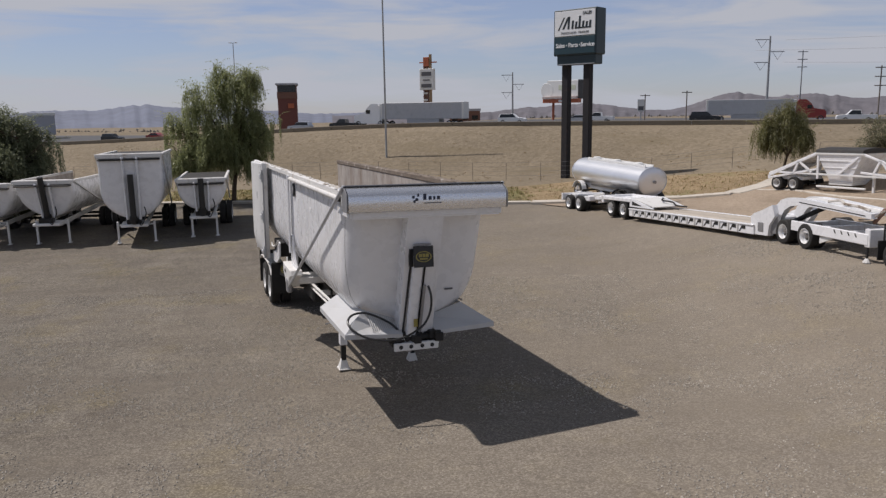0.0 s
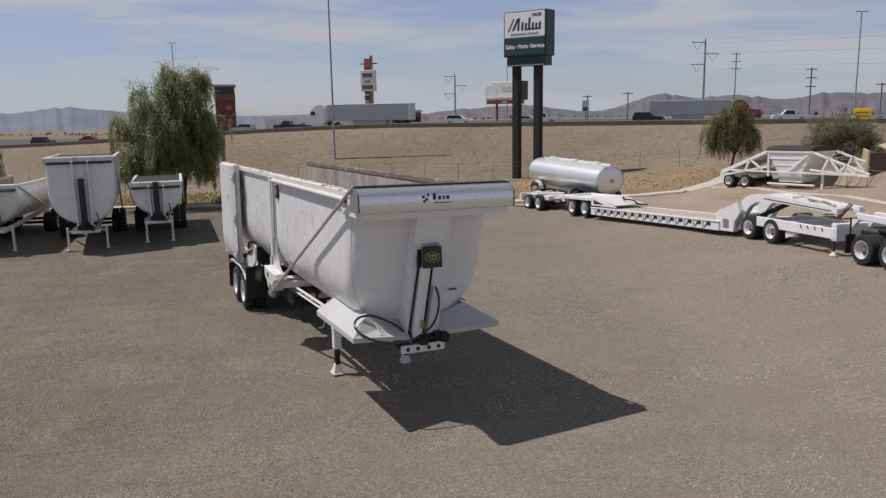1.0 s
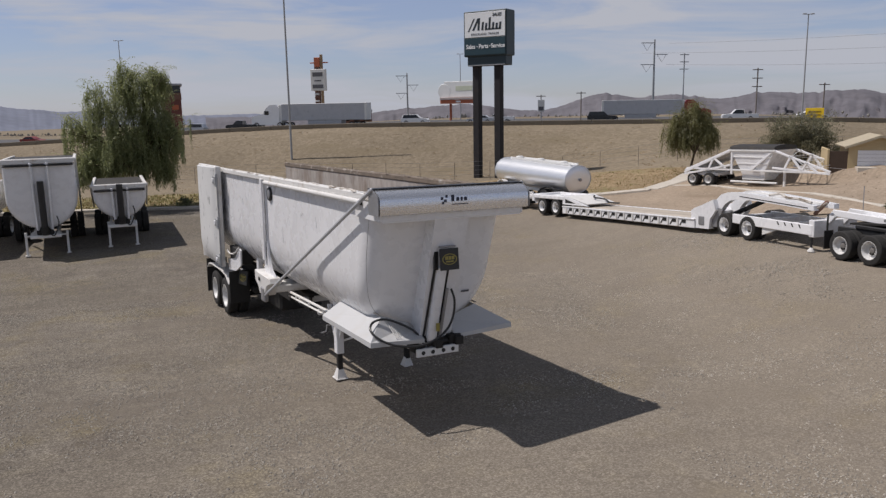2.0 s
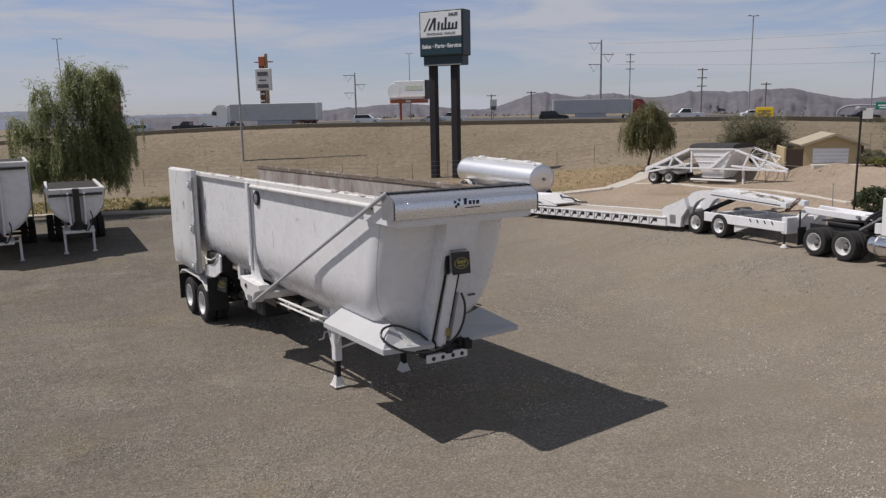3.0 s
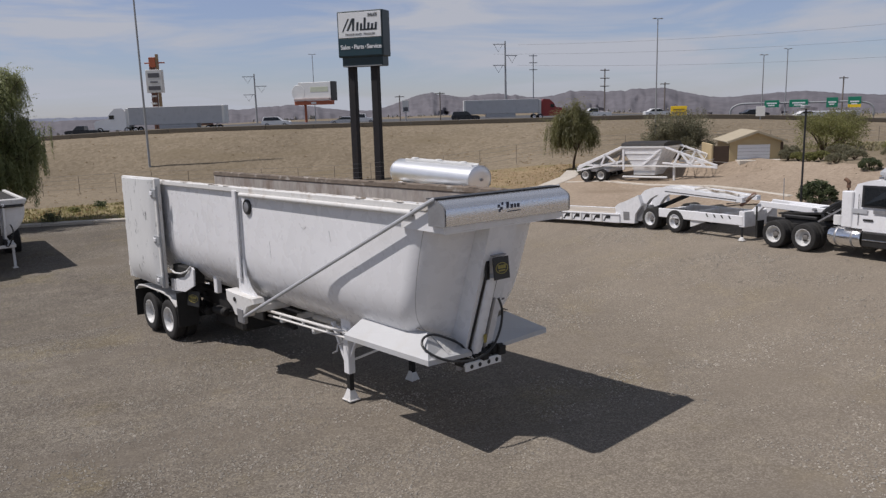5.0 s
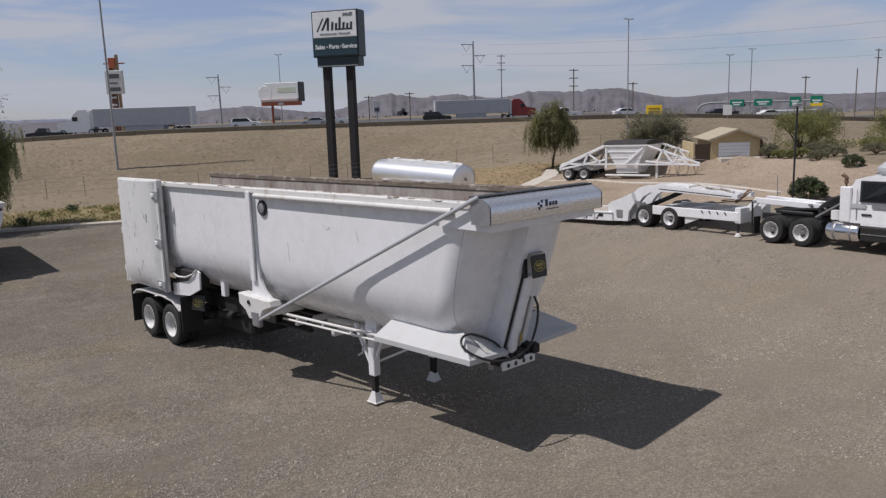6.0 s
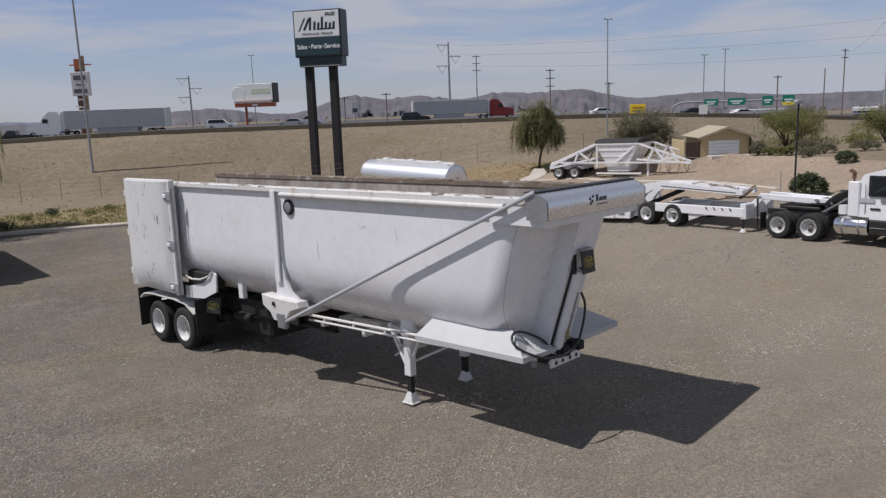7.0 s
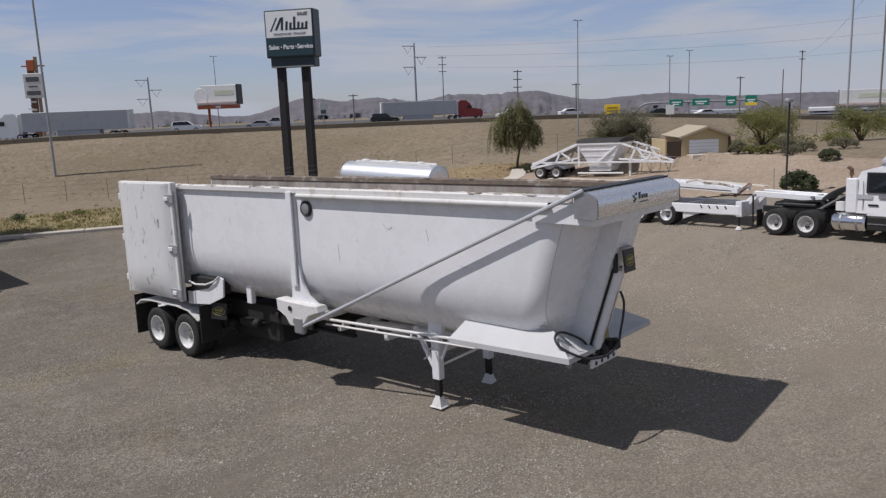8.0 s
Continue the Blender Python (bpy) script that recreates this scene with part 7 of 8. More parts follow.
# ---------------------------------------------------------------- belly-dump trailer
def belly_dump():
    p = Vector((15.85, 34.5))
    ob = thing("belly_dump_trailer", pose(p.x, p.y, g(*p), 0, -1.5, -66) @ Matrix.Diagonal((0.96, 0.83, 0.83, 1)), "white belly-dump trailer with trussed ends and a black tarpaulin", "trailer")
    for x in (0.0, 0.92):
        axle(ob, x, 0.36, 0.95, 0.36, 0.22, RIM_WHITE)
    s = Shape()
    s.box(-0.45, 1.3, -0.7, 0.7, 0.55, 0.72, 0.02)
    part("rear_frame", s, WHITE, ob)
    top, hx0, hx1 = 2.0, 2.12, 4.42
    s = Shape()
    ring = [[(hx0, -0.95, top), (hx1, -0.95, top), (hx1, 0.95, top), (hx0, 0.95, top)], [(hx0 + 0.52, -0.84, 0.93), (hx1 - 0.52, -0.84, 0.93), (hx1 - 0.52, 0.84, 0.93), (hx0 + 0.52, 0.84, 0.93)],
            [(hx0 + 0.6, -0.7, 0.5), (hx1 - 0.6, -0.7, 0.5), (hx1 - 0.6, 0.7, 0.5), (hx0 + 0.6, 0.7, 0.5)]]
    s.add([q for r in ring for q in r], [(4 * j + i, 4 * j + (i + 1) % 4, 4 * j + 4 + (i + 1) % 4, 4 * j + 4 + i) for j in range(2) for i in range(4)] + [(8, 9, 10, 11)])
    part("hopper", s, WHITE, ob, "white tapered hopper")
    part("hopper_rail", Shape().box(hx0 - 0.04, hx1 + 0.04, -1.0, -0.93, top - 0.08, top + 0.02, 0.01), WHITE_FRAME, ob)
    tp = Shape()
    nn = 10
    for j in range(nn + 1):
        a = math.pi * j / nn
        tp.v += [(hx0, -1.0 * math.cos(a), top + 0.02 + 0.24 * math.sin(a) ** 0.5), (hx1, -1.0 * math.cos(a), top + 0.02 + 0.24 * math.sin(a) ** 0.5)]
    tp.f = [(2 * j, 2 * j + 1, 2 * j + 3, 2 * j + 2) for j in range(nn)] + [tuple(range(0, 2 * nn + 2, 2)), tuple(range(1, 2 * nn + 2, 2))]
    part("tarpaulin", tp, TARP, ob, "black tarpaulin arched over the hopper")
    for side in (-1, 1):
        y = side * 0.92
        s = Shape()
        for a, b in (((-0.5, 0.70), (hx0 + 0.1, top)), ((-0.5, 0.60), (hx0 + 0.1, 1.2)), ((0.1, 0.95), (0.9, 0.9)), ((0.9, 0.85), (1.2, 1.55)), ((1.2, 1.55), (1.9, 1.0)), ((hx0 + 0.1, top), (hx0 + 0.1, 0.7))):
            s.bar((a[0], y, a[1]), (b[0], y, b[1]), 0.09, 0.10, 0.01)
        part("rear_truss", s, WHITE, ob)
        s = Shape()
        for a, b in (((hx1 - 0.1, top), (7.0, 0.98)), ((hx1 - 0.1, 1.1), (7.0, 0.88)), ((3.2, 0.9), (hx1 - 0.1, top - 0.05)), ((4.9, 1.05), (5.2, 1.72)), ((5.2, 1.72), (5.7, 1.0)), ((5.7, 1.0), (5.95, 1.40)), ((5.95, 1.40), (6.4, 0.95))):
            s.bar((a[0], y, a[1]), (b[0], y, b[1]), 0.09, 0.10, 0.01)
        part("front_truss", s, WHITE, ob)
    for x0, x1, z0, z1, name in ((4.65, 6.9, 1.95, 1.0, "nose_lattice"), (1.95, -0.4, 1.95, 0.78, "rear_lattice")):
        n = 4
        for i in range(n):   # thin rungs and crossed bars between the two chords
            a, b = i / n, (i + 1) / n
            xa, xb, za, zb = x0 + (x1 - x0) * a, x0 + (x1 - x0) * b, z0 + (z1 - z0) * a, z0 + (z1 - z0) * b
            q = Shape()
            q.bar((xa, -0.9, za), (xa, 0.9, za), 0.025, 0.025)
            q.bar((xa, -0.9 if i % 2 else 0.9, za), (xb, 0.9 if i % 2 else -0.9, zb), 0.02, 0.02)
            for y in (-0.92, 0.92):
                q.bar((xa, y, za), (xb, y, max(za - 0.42, 0.95)), 0.032, 0.035)
            part(name, q, WHITE_FRAME, ob)
    for z, y, e in ((1.62, 0.93, 0.16), (1.28, 0.89, 0.34)):
        part("hopper_rib", Shape().box(hx0 + e, hx1 - e, -y - 0.015, -y + 0.02, z - 0.02, z + 0.02, 0.006), WHITE_FRAME, ob)
    part("rear_sheet", Shape().slab([(-0.35, -0.80, 0.86), (hx0 - 0.05, -0.80, top + 0.03), (hx0 - 0.05, 0.80, top + 0.03), (-0.35, 0.80, 0.86)], 0.02), WHITE, ob, "white sheet over the rear arms")
    part("gate_box", Shape().box(hx0 + 0.56, hx1 - 0.56, -0.78, 0.78, 0.42, 0.62, 0.03), WHITE_FRAME, ob)
    for side in (-1, 1):
        part("side_chord", Shape().box(0.2, 6.9, side * 0.92 - 0.04, side * 0.92 + 0.04, 0.88, 0.97, 0.01), WHITE_FRAME, ob)
        part("rear_arm", Shape().bar((-0.45, side * 0.86, 0.80), (hx0 + 0.05, side * 0.86, top - 0.02), 0.20, 0.16, 0.02), WHITE, ob, "broad white rear arm")
    for side in (-1, 1):
        part("landing_leg", Shape().box(4.75, 4.85, side * 0.7 - 0.05, side * 0.7 + 0.05, 0.0, 1.1, 0.01), WHITE_FRAME, ob)
    part("skid", Shape().box(2.1, 4.5, -0.85, -0.75, 0.26, 0.36, 0.02), WHITE_FRAME, ob)
    for o in ob.children:
        if o.name.startswith("wheel"):   # round wheels on the long frame
            o.scale.x *= 0.83 / 0.96
    return ob


belly_dump()

# ---------------------------------------------------------------- small building
def garage():
    x, y = 19.1, 28.75
    z = g(20.0, 28.0) + 0.04
    ob = thing("garage_building", pose(x, y, z, 0, 0, -28) @ Matrix.Scale(0.76, 4), "small tan stucco building with a white garage door", "building")
    W, D, H, R = 2.95, 3.0, 1.0, 1.5
    part("wall", Shape().box(0, W, 0, D, -0.7, H, 0.01), STUCCO, ob)
    s = Shape()
    s.add([(0, 0, H), (W, 0, H), (W / 2, 0, R - 0.04), (0, D, H), (W, D, H), (W / 2, D, R - 0.04)], [(0, 1, 2), (3, 5, 4), (0, 2, 5, 3), (1, 4, 5, 2), (0, 3, 4, 1)])
    part("gable", s, STUCCO, ob, angle=0)
    for side in (0, 1):
        e = -0.22 if side == 0 else W + 0.22
        zz = H - 0.08
        q = [(e, -0.25, zz), (W / 2, -0.25, R + 0.02), (W / 2, D + 0.25, R + 0.02), (e, D + 0.25, zz)]
        s = Shape().slab(q if side else q[::-1], 0.07)
        part("roof_slope", s, ROOF, ob)
    part("fascia", Shape().slab([(-0.22, -0.255, H - 0.14), (W / 2, -0.255, R - 0.04), (W + 0.22, -0.255, H - 0.14), (W + 0.22, -0.255, H - 0.06), (W / 2, -0.255, R + 0.04), (-0.22, -0.255, H - 0.06)], 0.03), ROOF, ob, angle=0)
    door = part("garage_door", Shape().box(0.45, 2.25, -0.03, 0.02, -0.05, 0.78, 0.01), DOOR_WHITE, ob, "white garage door")
    for i in range(1, 4):
        part("panel_seam", Shape().box(0.45, 2.25, -0.034, -0.028, 0.78 * i / 4 - 0.01, 0.78 * i / 4), GREY_PRINT, door)
    part("downpipe", Shape().box(W - 0.12, W + 0.02, -0.06, 0.02, -0.2, 0.9, 0.01), DOOR_BROWN, ob)
    part("side_gate", Shape().box(-0.9, -0.02, 0.02, 0.08, -0.7, 0.74, 0.01), DOOR_BROWN, ob, "dark brown slatted gate")
    part("garden_wall", Shape().box(-1.02, -0.9, 0.0, 2.6, -1.2, 0.84, 0.02), STUCCO, ob)
    part("slab", Shape().box(0.35, W + 0.9, -0.9, 0.1, -0.7, -0.06, 0.02), CONCRETE, ob, "concrete apron")
    return ob


garage()


# ---------------------------------------------------------------- beyond the bank: signs, buildings, traffic
def yard_turn(x, y):
    """Degrees by which a board at x, y faces the middle of the camera's line."""
    return math.degrees(math.atan2(y - 1.5, x + 4.0)) - 90


def motel_sign():
    x, y = -1.9, 118.0
    ob = thing("tower_sign", pose(x, y, 2.1, 0, 0, yard_turn(x, y) - 24), "tall orange and brown tower sign with white boards", "sign")
    for a in (-0.45, 0.0, 0.5):
        part("mast", Shape().box(a - 0.16, a + 0.16, -0.2, 0.2, 0, 10.2 + (0.5 if a > 0.3 else 0), 0.02), BROWN_SIGN if a < 0.3 else mk("tan_mast", (0.30, 0.20, 0.11), 0.6), ob)
    for i in range(8):
        part("crossbar", Shape().box(-0.65, 0.1, -0.25, 0.25, 2.4 + 0.5 * i, 2.65 + 0.5 * i, 0.02), CREAM if i % 2 else BROWN_SIGN, ob)
    part("crown_board", Shape().box(-0.55, 0.35, -0.3, 0.3, 8.95, 10.3, 0.03), ORANGE, ob)
    part("wing_board", Shape().box(-1.3, 1.55, -0.12, 0.12, 9.45, 9.62, 0.02), ORANGE, ob)
    b = part("board", Shape().box(-1.15, 1.15, -0.4, 0.3, 5.5, 8.6, 0.04), CREAM, ob, "white message board with dark bars")
    for z0, z1, w in ((7.55, 8.15, 0.8), (6.85, 7.05, 0.55), (5.85, 6.4, 0.85)):
        part("bar", Shape().box(-w, w, -0.43, -0.40, z0, z1), GREY_PRINT, b)
    return ob


motel_sign()


def billboard(x, y, w, h, top, label, turn, frame=ORANGE, face=CREAM, lobe=False):
    ob = thing("billboard", pose(x, y, 2.0, 0, 0, yard_turn(x, y) + turn), label, "billboard")
    part("post", Shape().rod((-w * 0.35, 0.3, 0), (-w * 0.35, 0.3, top - h), 0.14, 10), frame, ob)
    b = part("panel", Shape().box(-w / 2, w / 2, -0.12, 0.12, top - h, top, 0.03), face, ob)
    if lobe:
        part("cut_out", Shape().lathe([(0.0, -0.14), (h * 0.46, -0.14), (h * 0.48, -0.10), (h * 0.48, 0.02), (0.0, 0.02)], 20, "y", (-w / 2, 0, top - h * 0.62)), face, ob, "rounded white cut-out")
    part("panel_end", Shape().box(w / 2 - 0.02, w / 2 + 0.10, -0.1, 1.3, top - h - 0.3, top + 0.05, 0.02), BLACK, ob, "dark open end of the board")
    part("back_panel", Shape().box(-w / 2, w / 2, 1.1, 1.3, top - h, top, 0.02), GALV, ob)
    part("ledge", Shape().box(-w / 2 - 0.4, w / 2, -0.5, 0.2, top - h - 0.26, top - h - 0.02, 0.03), mk("dusty_pink_steel", (0.42, 0.34, 0.32), 0.7), ob, "pale ledge under the panel")
    part("catwalk", Shape().box(-w / 2 - 0.4, w / 2 + 0.2, -0.4, 0.3, top - h - 0.72, top - h - 0.28, 0.03), frame, ob)
    part("bar", Shape().box(-0.3, 0.3, -0.42, -0.40, top - h - 0.6, top - h - 0.4), face, ob)
    part("bar", Shape().box(-w * 0.12, w * 0.42, -0.14, -0.12, top - h * 0.6, top - h * 0.3), mk("pale_print", (0.55, 0.58, 0.45), 0.6), b)
    return ob


billboard(13.8, 88.0, 4.0, 1.75, 5.75, "white billboard on an orange steel frame", -28, face=mk("bright_board", (0.74, 0.74, 0.72), 0.5, var=0.04, scale=1, fine=12), lobe=True)
billboard(70.2, 51.2, 4.6, 1.4, 2.8, "wide pale billboard with a dark pattern", 8, GALV)


def small_board(name, x, y, z0, z1, w, mat, label, post=GALV):
    ob = thing(name, pose(x, y, 0, 0, 0, yard_turn(x, y)), label, "sign")
    part("post", Shape().rod((0, 0.05, g(x, y) - 0.2), (0, 0.05, z1 - 0.05), 0.05, 8), post, ob)
    p = part("panel", Shape().box(-w / 2, w / 2, -0.05, 0.03, z0, z1, 0.01), mat, ob)
    return ob, p


ob, p = small_board("yellow_sign", 24.9, 39.6, 3.95, 4.5, 0.92, YELLOW_SIGN, "bright yellow sign board with two dark bars")
for z in (4.30, 4.12):
    part("bar", Shape().box(-0.32, 0.32, -0.06, -0.05, z - 0.04, z + 0.04), mk("olive_print", (0.30, 0.20, 0.02), 0.6), p)
ob, p = small_board("white_sign", 17.6, 68.2, 4.35, 5.4, 0.6, CREAM, "small white sign with a dark square")
part("bar", Shape().box(-0.22, 0.22, -0.06, -0.05, 4.45, 4.8), GREY_PRINT, p)
small_board("white_sign", 42.5, 51.5, 3.3, 4.1, 0.7, CREAM, "small white road sign")


def gantry():
    a, b = Vector((45.4, 58.2)), Vector((53.4, 50.0))
    ob = thing("sign_gantry", Matrix(), "grey tube gantry with green direction signs over the motorway", "road sign")
    pts = [(a.x, a.y, 2.4), (a.x, a.y, 3.6), (a.x + 0.25, a.y - 0.25, 4.05), (a.x + 0.8, a.y - 0.8, 4.25)]
    pts += [(a.x + (b.x - a.x) * k, a.y + (b.y - a.y) * k, 4.25) for k in (0.3, 0.5, 0.7, 0.88)] + [(b.x - 0.2, b.y + 0.2, 4.0), (b.x, b.y, 3.4), (b.x, b.y, 2.2)]
    part("tube", Shape().tube(smooth(pts), 0.09, 10), GALV, ob)
    d = (b - a).normalized()
    for k, w, h, mat in ((0.30, 1.2, 0.62, GREEN_SIGN), (0.49, 1.5, 0.62, GREEN_SIGN), (0.72, 0.9, 0.85, GREEN_SIGN), (0.87, 1.0, 0.9, GREEN_SIGN)):
        p = a.lerp(b, k)
        m = pose(p.x, p.y, 4.2, 0, 0, math.degrees(math.atan2(d.y, d.x)))
        q = part("panel", Shape().box(-w / 2, w / 2, -0.14, -0.09, -h / 2, h / 2, 0.01), mat, ob, "green direction sign with white bars")
        q.matrix_local = m
        part("bar", Shape().box(-w * 0.35, w * 0.35, -0.15, -0.14, -0.02, 0.10), SIGN_WHITE, q)
        part("bar", Shape().box(-w * 0.25, w * 0.2, -0.15, -0.14, -0.20, -0.10), SIGN_WHITE, q)
        if k > 0.8:
            part("exit_panel", Shape().box(-w / 2, w / 2, -0.145, -0.14, -h / 2, -h / 2 + 0.26), YELLOW_SIGN, q)
    return ob


gantry()


def block(name, x, y, w, d, z1, mat, label, turn=0.0, windows=0):
    ob = thing(name, pose(x, y, 2.0, 0, 0, yard_turn(x, y) + turn), label, "building")
    part("wall", Shape().box(-w / 2, w / 2, 0, d, 0, z1 - 2.0, 0.05), mat, ob)
    part("parapet", Shape().box(-w / 2 - 0.1, w / 2 + 0.1, -0.1, d, z1 - 2.35, z1 - 1.95, 0.03), FACADE if mat is not FACADE else CREAM, ob)
    for i in range(windows):
        a = -w / 2 + (i + 0.5) * w / windows
        part("window", Shape().box(a - w / windows * 0.3, a + w / windows * 0.3, -0.04, 0.02, (z1 - 2) * 0.35, (z1 - 2) * 0.6, 0.01), GLASS_DARK, ob)
    return ob


store = block("store_building", -23.1, 118.0, 2.8, 5.0, 8.9, BRICK_RED, "red fronted store building with a dark upper band behind the tree", windows=0)
part("upper_band", Shape().box(-1.47, 1.47, -0.12, 4.0, 4.6, 5.6, 0.04), BROWN_SIGN, store, "dark brown upper band")
part("glazing", Shape().box(-1.35, 1.35, -0.1, 3.9, 5.6, 6.62, 0.02), GLASS_DARK, store, "glazed strip under the canopy")
part("shop_sign", Shape().box(0.1, 1.0, -0.2, -0.1, 3.2, 3.9, 0.03), ORANGE, store, "orange shop sign")
part("canopy", Shape().box(-1.65, 1.65, -0.5, 4.2, 6.62, 6.9, 0.04), FACADE, store, "pale roof canopy")
block("store_building", -56.0, 108.0, 4.6, 5.0, 5.0, FACADE, "pale flat-roofed store beyond the motorway")
block("shed_building", 4.0, 130.0, 5.0, 4.0, 4.7, BROWN_SIGN, "low dark brown building by the tower sign", windows=3)
block("shed_building", 80.0, 58.0, 10.0, 5.0, 2.75, FACADE, "low pale building far along the motorway", windows=4)
block("shed_building", 66.0, 66.0, 6.0, 5.0, 2.95, CREAM, "low white building far along the motorway", windows=4)


def road_pose(s, d, scale, back=False):
    x, y = road(s, d)
    return Matrix.Translation((x, y, g(x, y) + 0.03)) @ pose(0, 0, 0, 0, 0, math.degrees(math.atan2(ROAD_D.y, ROAD_D.x)) + (180 if back else 0)) @ Matrix.Scale(scale, 4)


def side_shape(pts, half, pinch=0.0, zp=0.0):
    """A body from its side outline, drawn in towards the roof."""
    s = Shape()
    n = len(pts)
    s.add([(x, sgn * (half - (pinch if z > zp else 0)), z) for sgn in (-1, 1) for x, z in pts],
          [tuple(range(n)), tuple(range(n, 2 * n))] + [(i, (i + 1) % n, n + (i + 1) % n, n + i) for i in range(n)])
    return s


def car(s, d, mat, kind, back=False, scale=0.52):
    labels = {"car": "passenger car on the motorway", "pickup": "pickup truck on the motorway", "suv": "boxy estate car on the motorway"}
    colour = {"white_car_paint": "white", "silver_car_paint": "silver", "dark_car_paint": "dark", "red_truck_paint": "red"}[mat.name]
    ob = thing(kind if kind != "suv" else "estate_car", road_pose(s, d, scale, back), f"{colour} {labels[kind]}", "car")
    if kind == "pickup":
        body = [(-2.7, 0.45), (-2.7, 1.05), (-0.6, 1.08), (1.1, 1.1), (2.5, 1.0), (2.75, 0.85), (2.75, 0.45)]
        roof = [(-0.6, 1.05), (-0.5, 1.75), (0.7, 1.78), (1.35, 1.08)]
    elif kind == "suv":
        body = [(-2.4, 0.4), (-2.45, 1.0), (-2.3, 1.08), (1.0, 1.08), (2.2, 0.98), (2.45, 0.8), (2.45, 0.4)]
        roof = [(-2.3, 1.05), (-2.1, 1.72), (0.3, 1.74), (1.05, 1.06)]
    else:
        body = [(-2.3, 0.38), (-2.35, 0.85), (-2.2, 0.95), (1.1, 0.92), (2.1, 0.8), (2.3, 0.62), (2.3, 0.38)]
        roof = [(-1.8, 0.92), (-1.1, 1.40), (0.2, 1.42), (1.15, 0.90)]
    part("body", side_shape(body, 0.9), mat, ob)
    part("roof", side_shape(roof, 0.84, 0.14, body[3][1] + 0.2), mat, ob)
    gl = [((x - 0.0) * 0.94 + 0.02, z - 0.06 if z > 1.2 else z + 0.04) for x, z in roof]
    part("window", side_shape(gl, 0.852, 0.135, body[3][1] + 0.2), GLASS_DARK, ob)
    for x in (-1.5, 1.55):
        for side in (-1, 1):
            wheel(ob, x, side * 0.82, 0.34, 0.34, 0.22, STEEL, side)
    return ob


def semi(s, d, mat, colour, back=False, scale=0.66):
    ob = thing("semi_truck", road_pose(s, d, scale, back), f"{colour} semi truck with a grey box trailer", "truck")
    part("box", Shape().box(-14.0, 1.2, -1.28, 1.28, 1.25, 4.05, 0.05), TRAILER_GREY, ob, "long grey box trailer")
    part("box_end", Shape().box(-14.05, -13.6, -1.29, 1.29, 1.24, 4.06, 0.04), CREAM, ob)
    part("skirt", Shape().box(-9.5, -3.5, -1.2, 1.2, 0.55, 1.25, 0.05), TRAILER_GREY, ob)
    cab = [(1.7, 0.9), (1.7, 3.4), (2.2, 3.95), (3.4, 3.9), (4.2, 3.2), (4.7, 2.3), (6.4, 2.05), (6.75, 1.7), (6.75, 0.55), (1.7, 0.55)]
    part("cab", side_shape(cab, 1.2, 0.1, 2.4), mat, ob)
    part("window", Shape().box(3.55, 4.35, -1.21, 1.21, 2.25, 2.9, 0.03), GLASS_DARK, ob)
    part("fairing", Shape().box(1.25, 1.75, -1.1, 1.1, 0.9, 3.9, 0.05), CREAM, ob)
    for x in (-12.6, -11.3, 0.3, 1.6, 5.9):
        for side in (-1, 1):
            wheel(ob, x, side * 1.08, 0.5, 0.5, 0.28, CHROME, side)
    return ob


def s_of(x):
    """Distance along the crest at which its line has this x."""
    return (x - ROAD_A.x) / ROAD_D.x


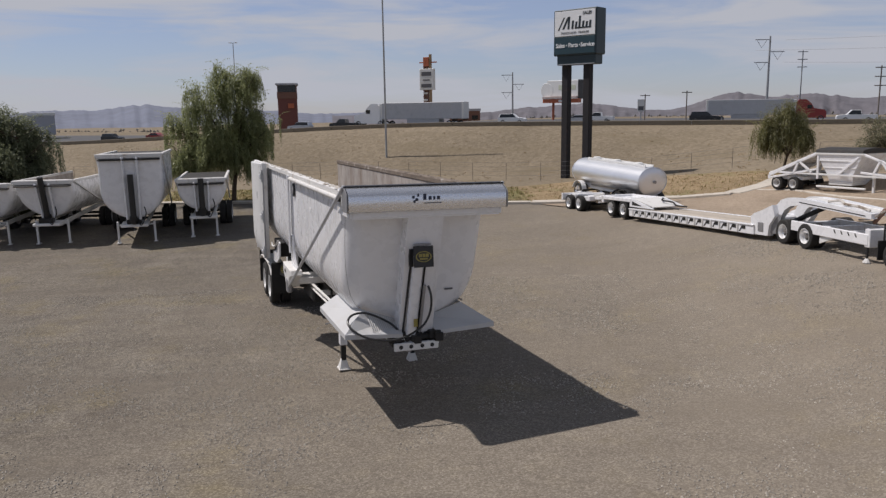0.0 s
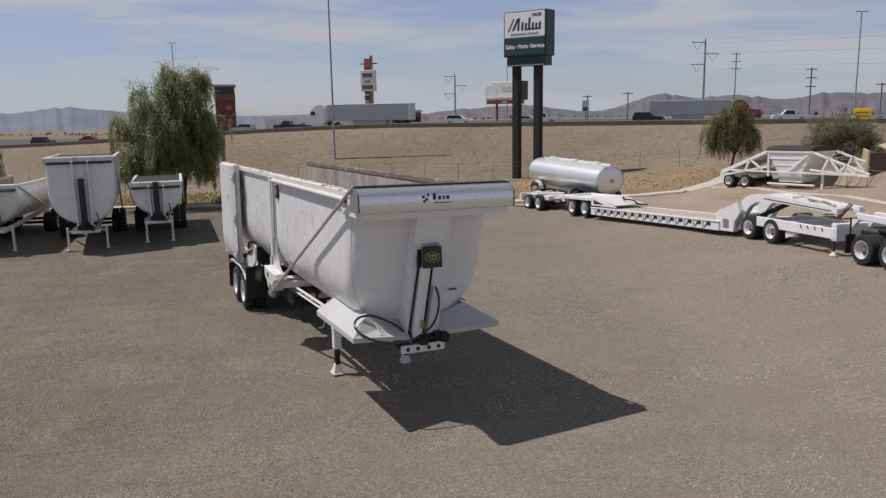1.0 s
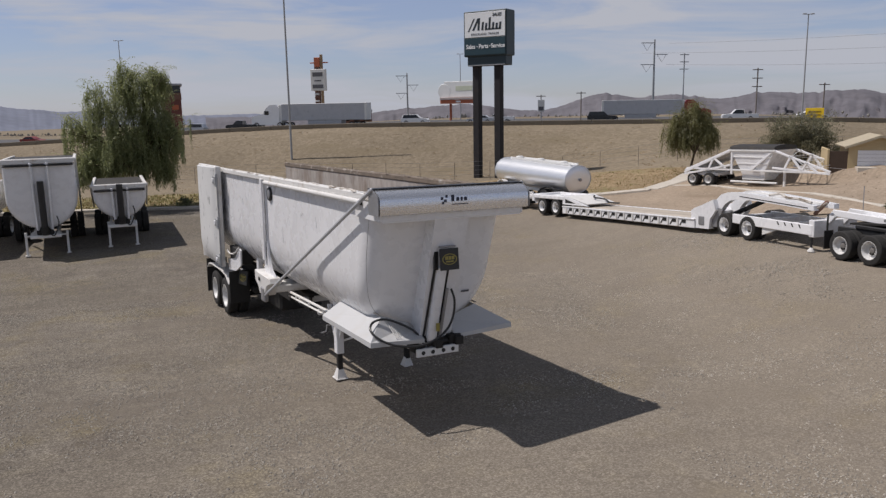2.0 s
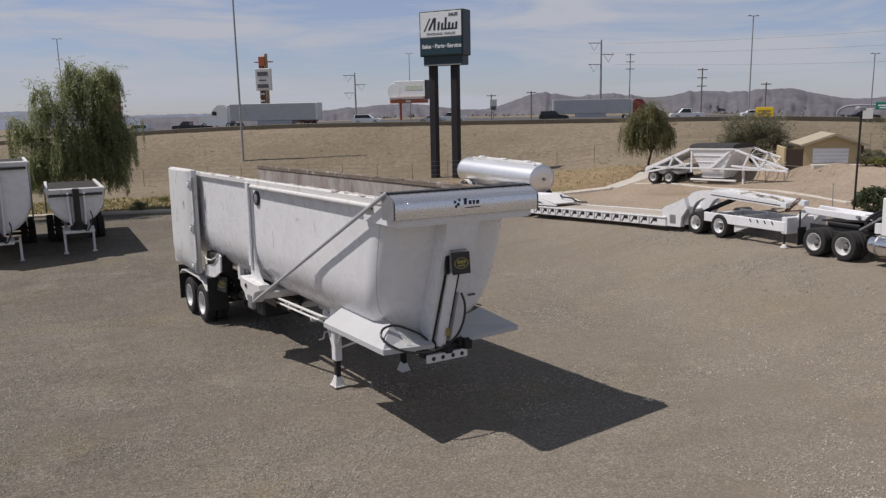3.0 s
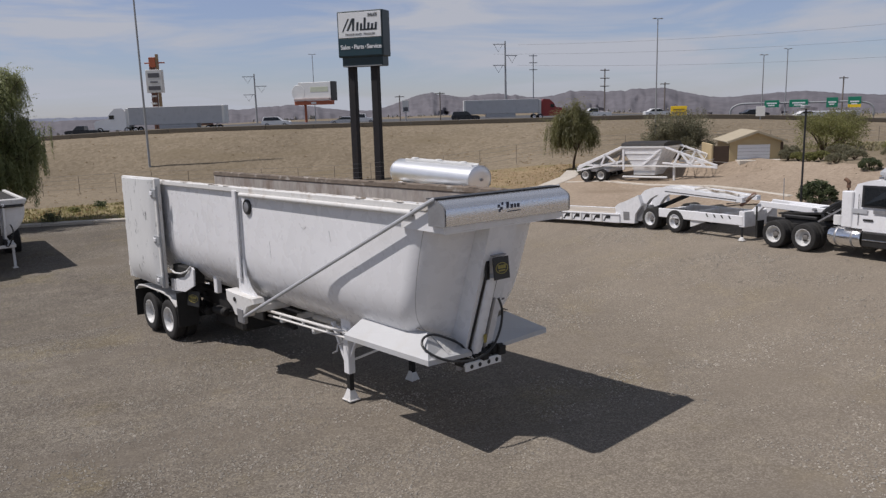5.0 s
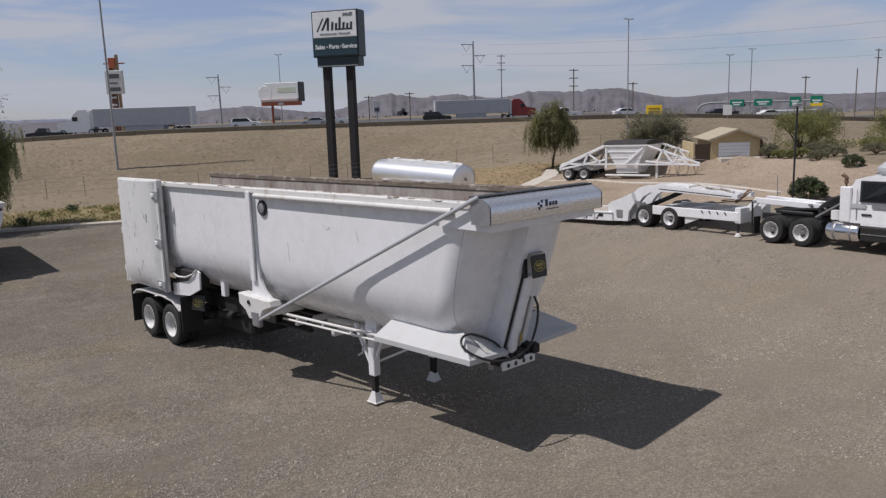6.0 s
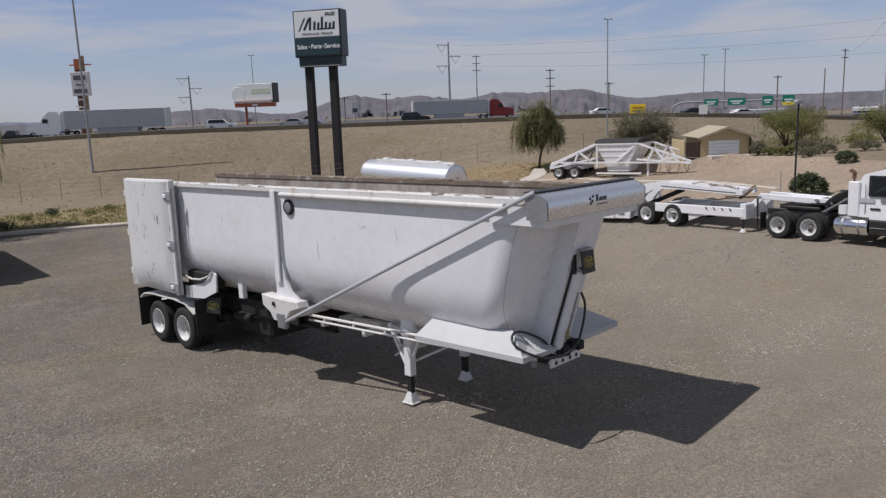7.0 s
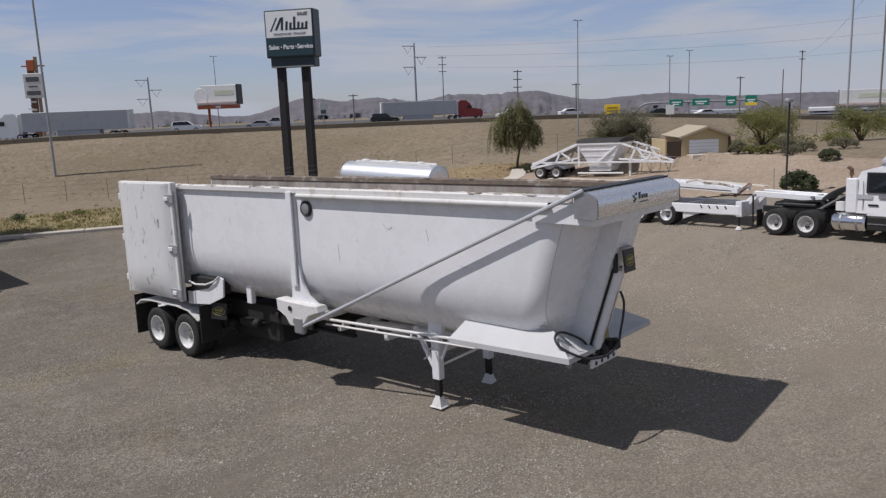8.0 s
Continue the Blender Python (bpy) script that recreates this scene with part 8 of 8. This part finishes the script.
semi(s_of(-6.5), -5.0, CAR_WHITE, "white", back=True, scale=0.55)
semi(s_of(26.5), -9.0, RED, "dark red", scale=0.46)
car(s_of(4.6), -6.0, CAR_WHITE, "suv")
car(s_of(10.2), -6.5, SILVER, "car", True)
car(s_of(11.6), -9.0, CAR_WHITE, "pickup", True)
car(s_of(20.5), -6.0, DARK_CAR, "suv")
car(s_of(31.0), -4.0, CAR_WHITE, "pickup", True)
car(s_of(36.5), -5.0, CAR_WHITE, "car")
car(s_of(-16.0), -5.0, SILVER, "suv", True)
car(s_of(-22.0), -6.0, CAR_WHITE, "pickup")
car(s_of(-38.0), -4.0, DARK_CAR, "suv")
car(s_of(-33.0), -5.0, RED, "car")
car(s_of(45.0), -6.0, DARK_CAR, "car")
car(s_of(50.0), -7.0, CAR_WHITE, "car")
car(s_of(-10.8), -4.0, DARK_CAR, "pickup", True)


def far_scrub():
    """Trees and low roofs of the town beyond the motorway, as one ragged belt."""
    rnd = random.Random(77)
    s = Shape()
    for _ in range(420):
        a, d = radians(rnd.uniform(-50, 75)), rnd.uniform(105, 190)
        x, y = d * math.sin(a), d * math.cos(a)
        r, h = rnd.uniform(2.5, 9.0), rnd.uniform(0.2, 0.65)
        if (Vector((x, y)) - ROAD_A).dot(ROAD_N) > -45:
            continue
        for _ in range(12):
            c = Vector((x + rnd.gauss(0, r * 0.5), y + rnd.gauss(0, r * 0.5), g(x, y) - 0.2 + h * rnd.uniform(0.1, 0.9)))
            q = rnd.uniform(0.4, 0.9) * h * 0.7
            k = len(s.v)
            s.v += [tuple(c + Vector((q * dx, q * dy, q * dz)) * rnd.uniform(0.7, 1.2)) for dx, dy, dz in ((1, 0, 0), (-0.5, 0.8, 0), (-0.5, -0.8, 0), (0, 0, 1), (0, 0, -1))]
            s.f += [(k, k + 1, k + 3), (k + 1, k + 2, k + 3), (k + 2, k, k + 3), (k + 1, k, k + 4), (k + 2, k + 1, k + 4), (k, k + 2, k + 4)]
    return solo("far_scrub", s, mk("far_scrub_leaf", (0.20, 0.19, 0.175), 0.9, var=0.3, scale=0.05, fine=0.4, bump=0.0), "dull belt of far trees beyond the motorway", "trees", "stuff", angle=0, fix=False)


far_scrub()
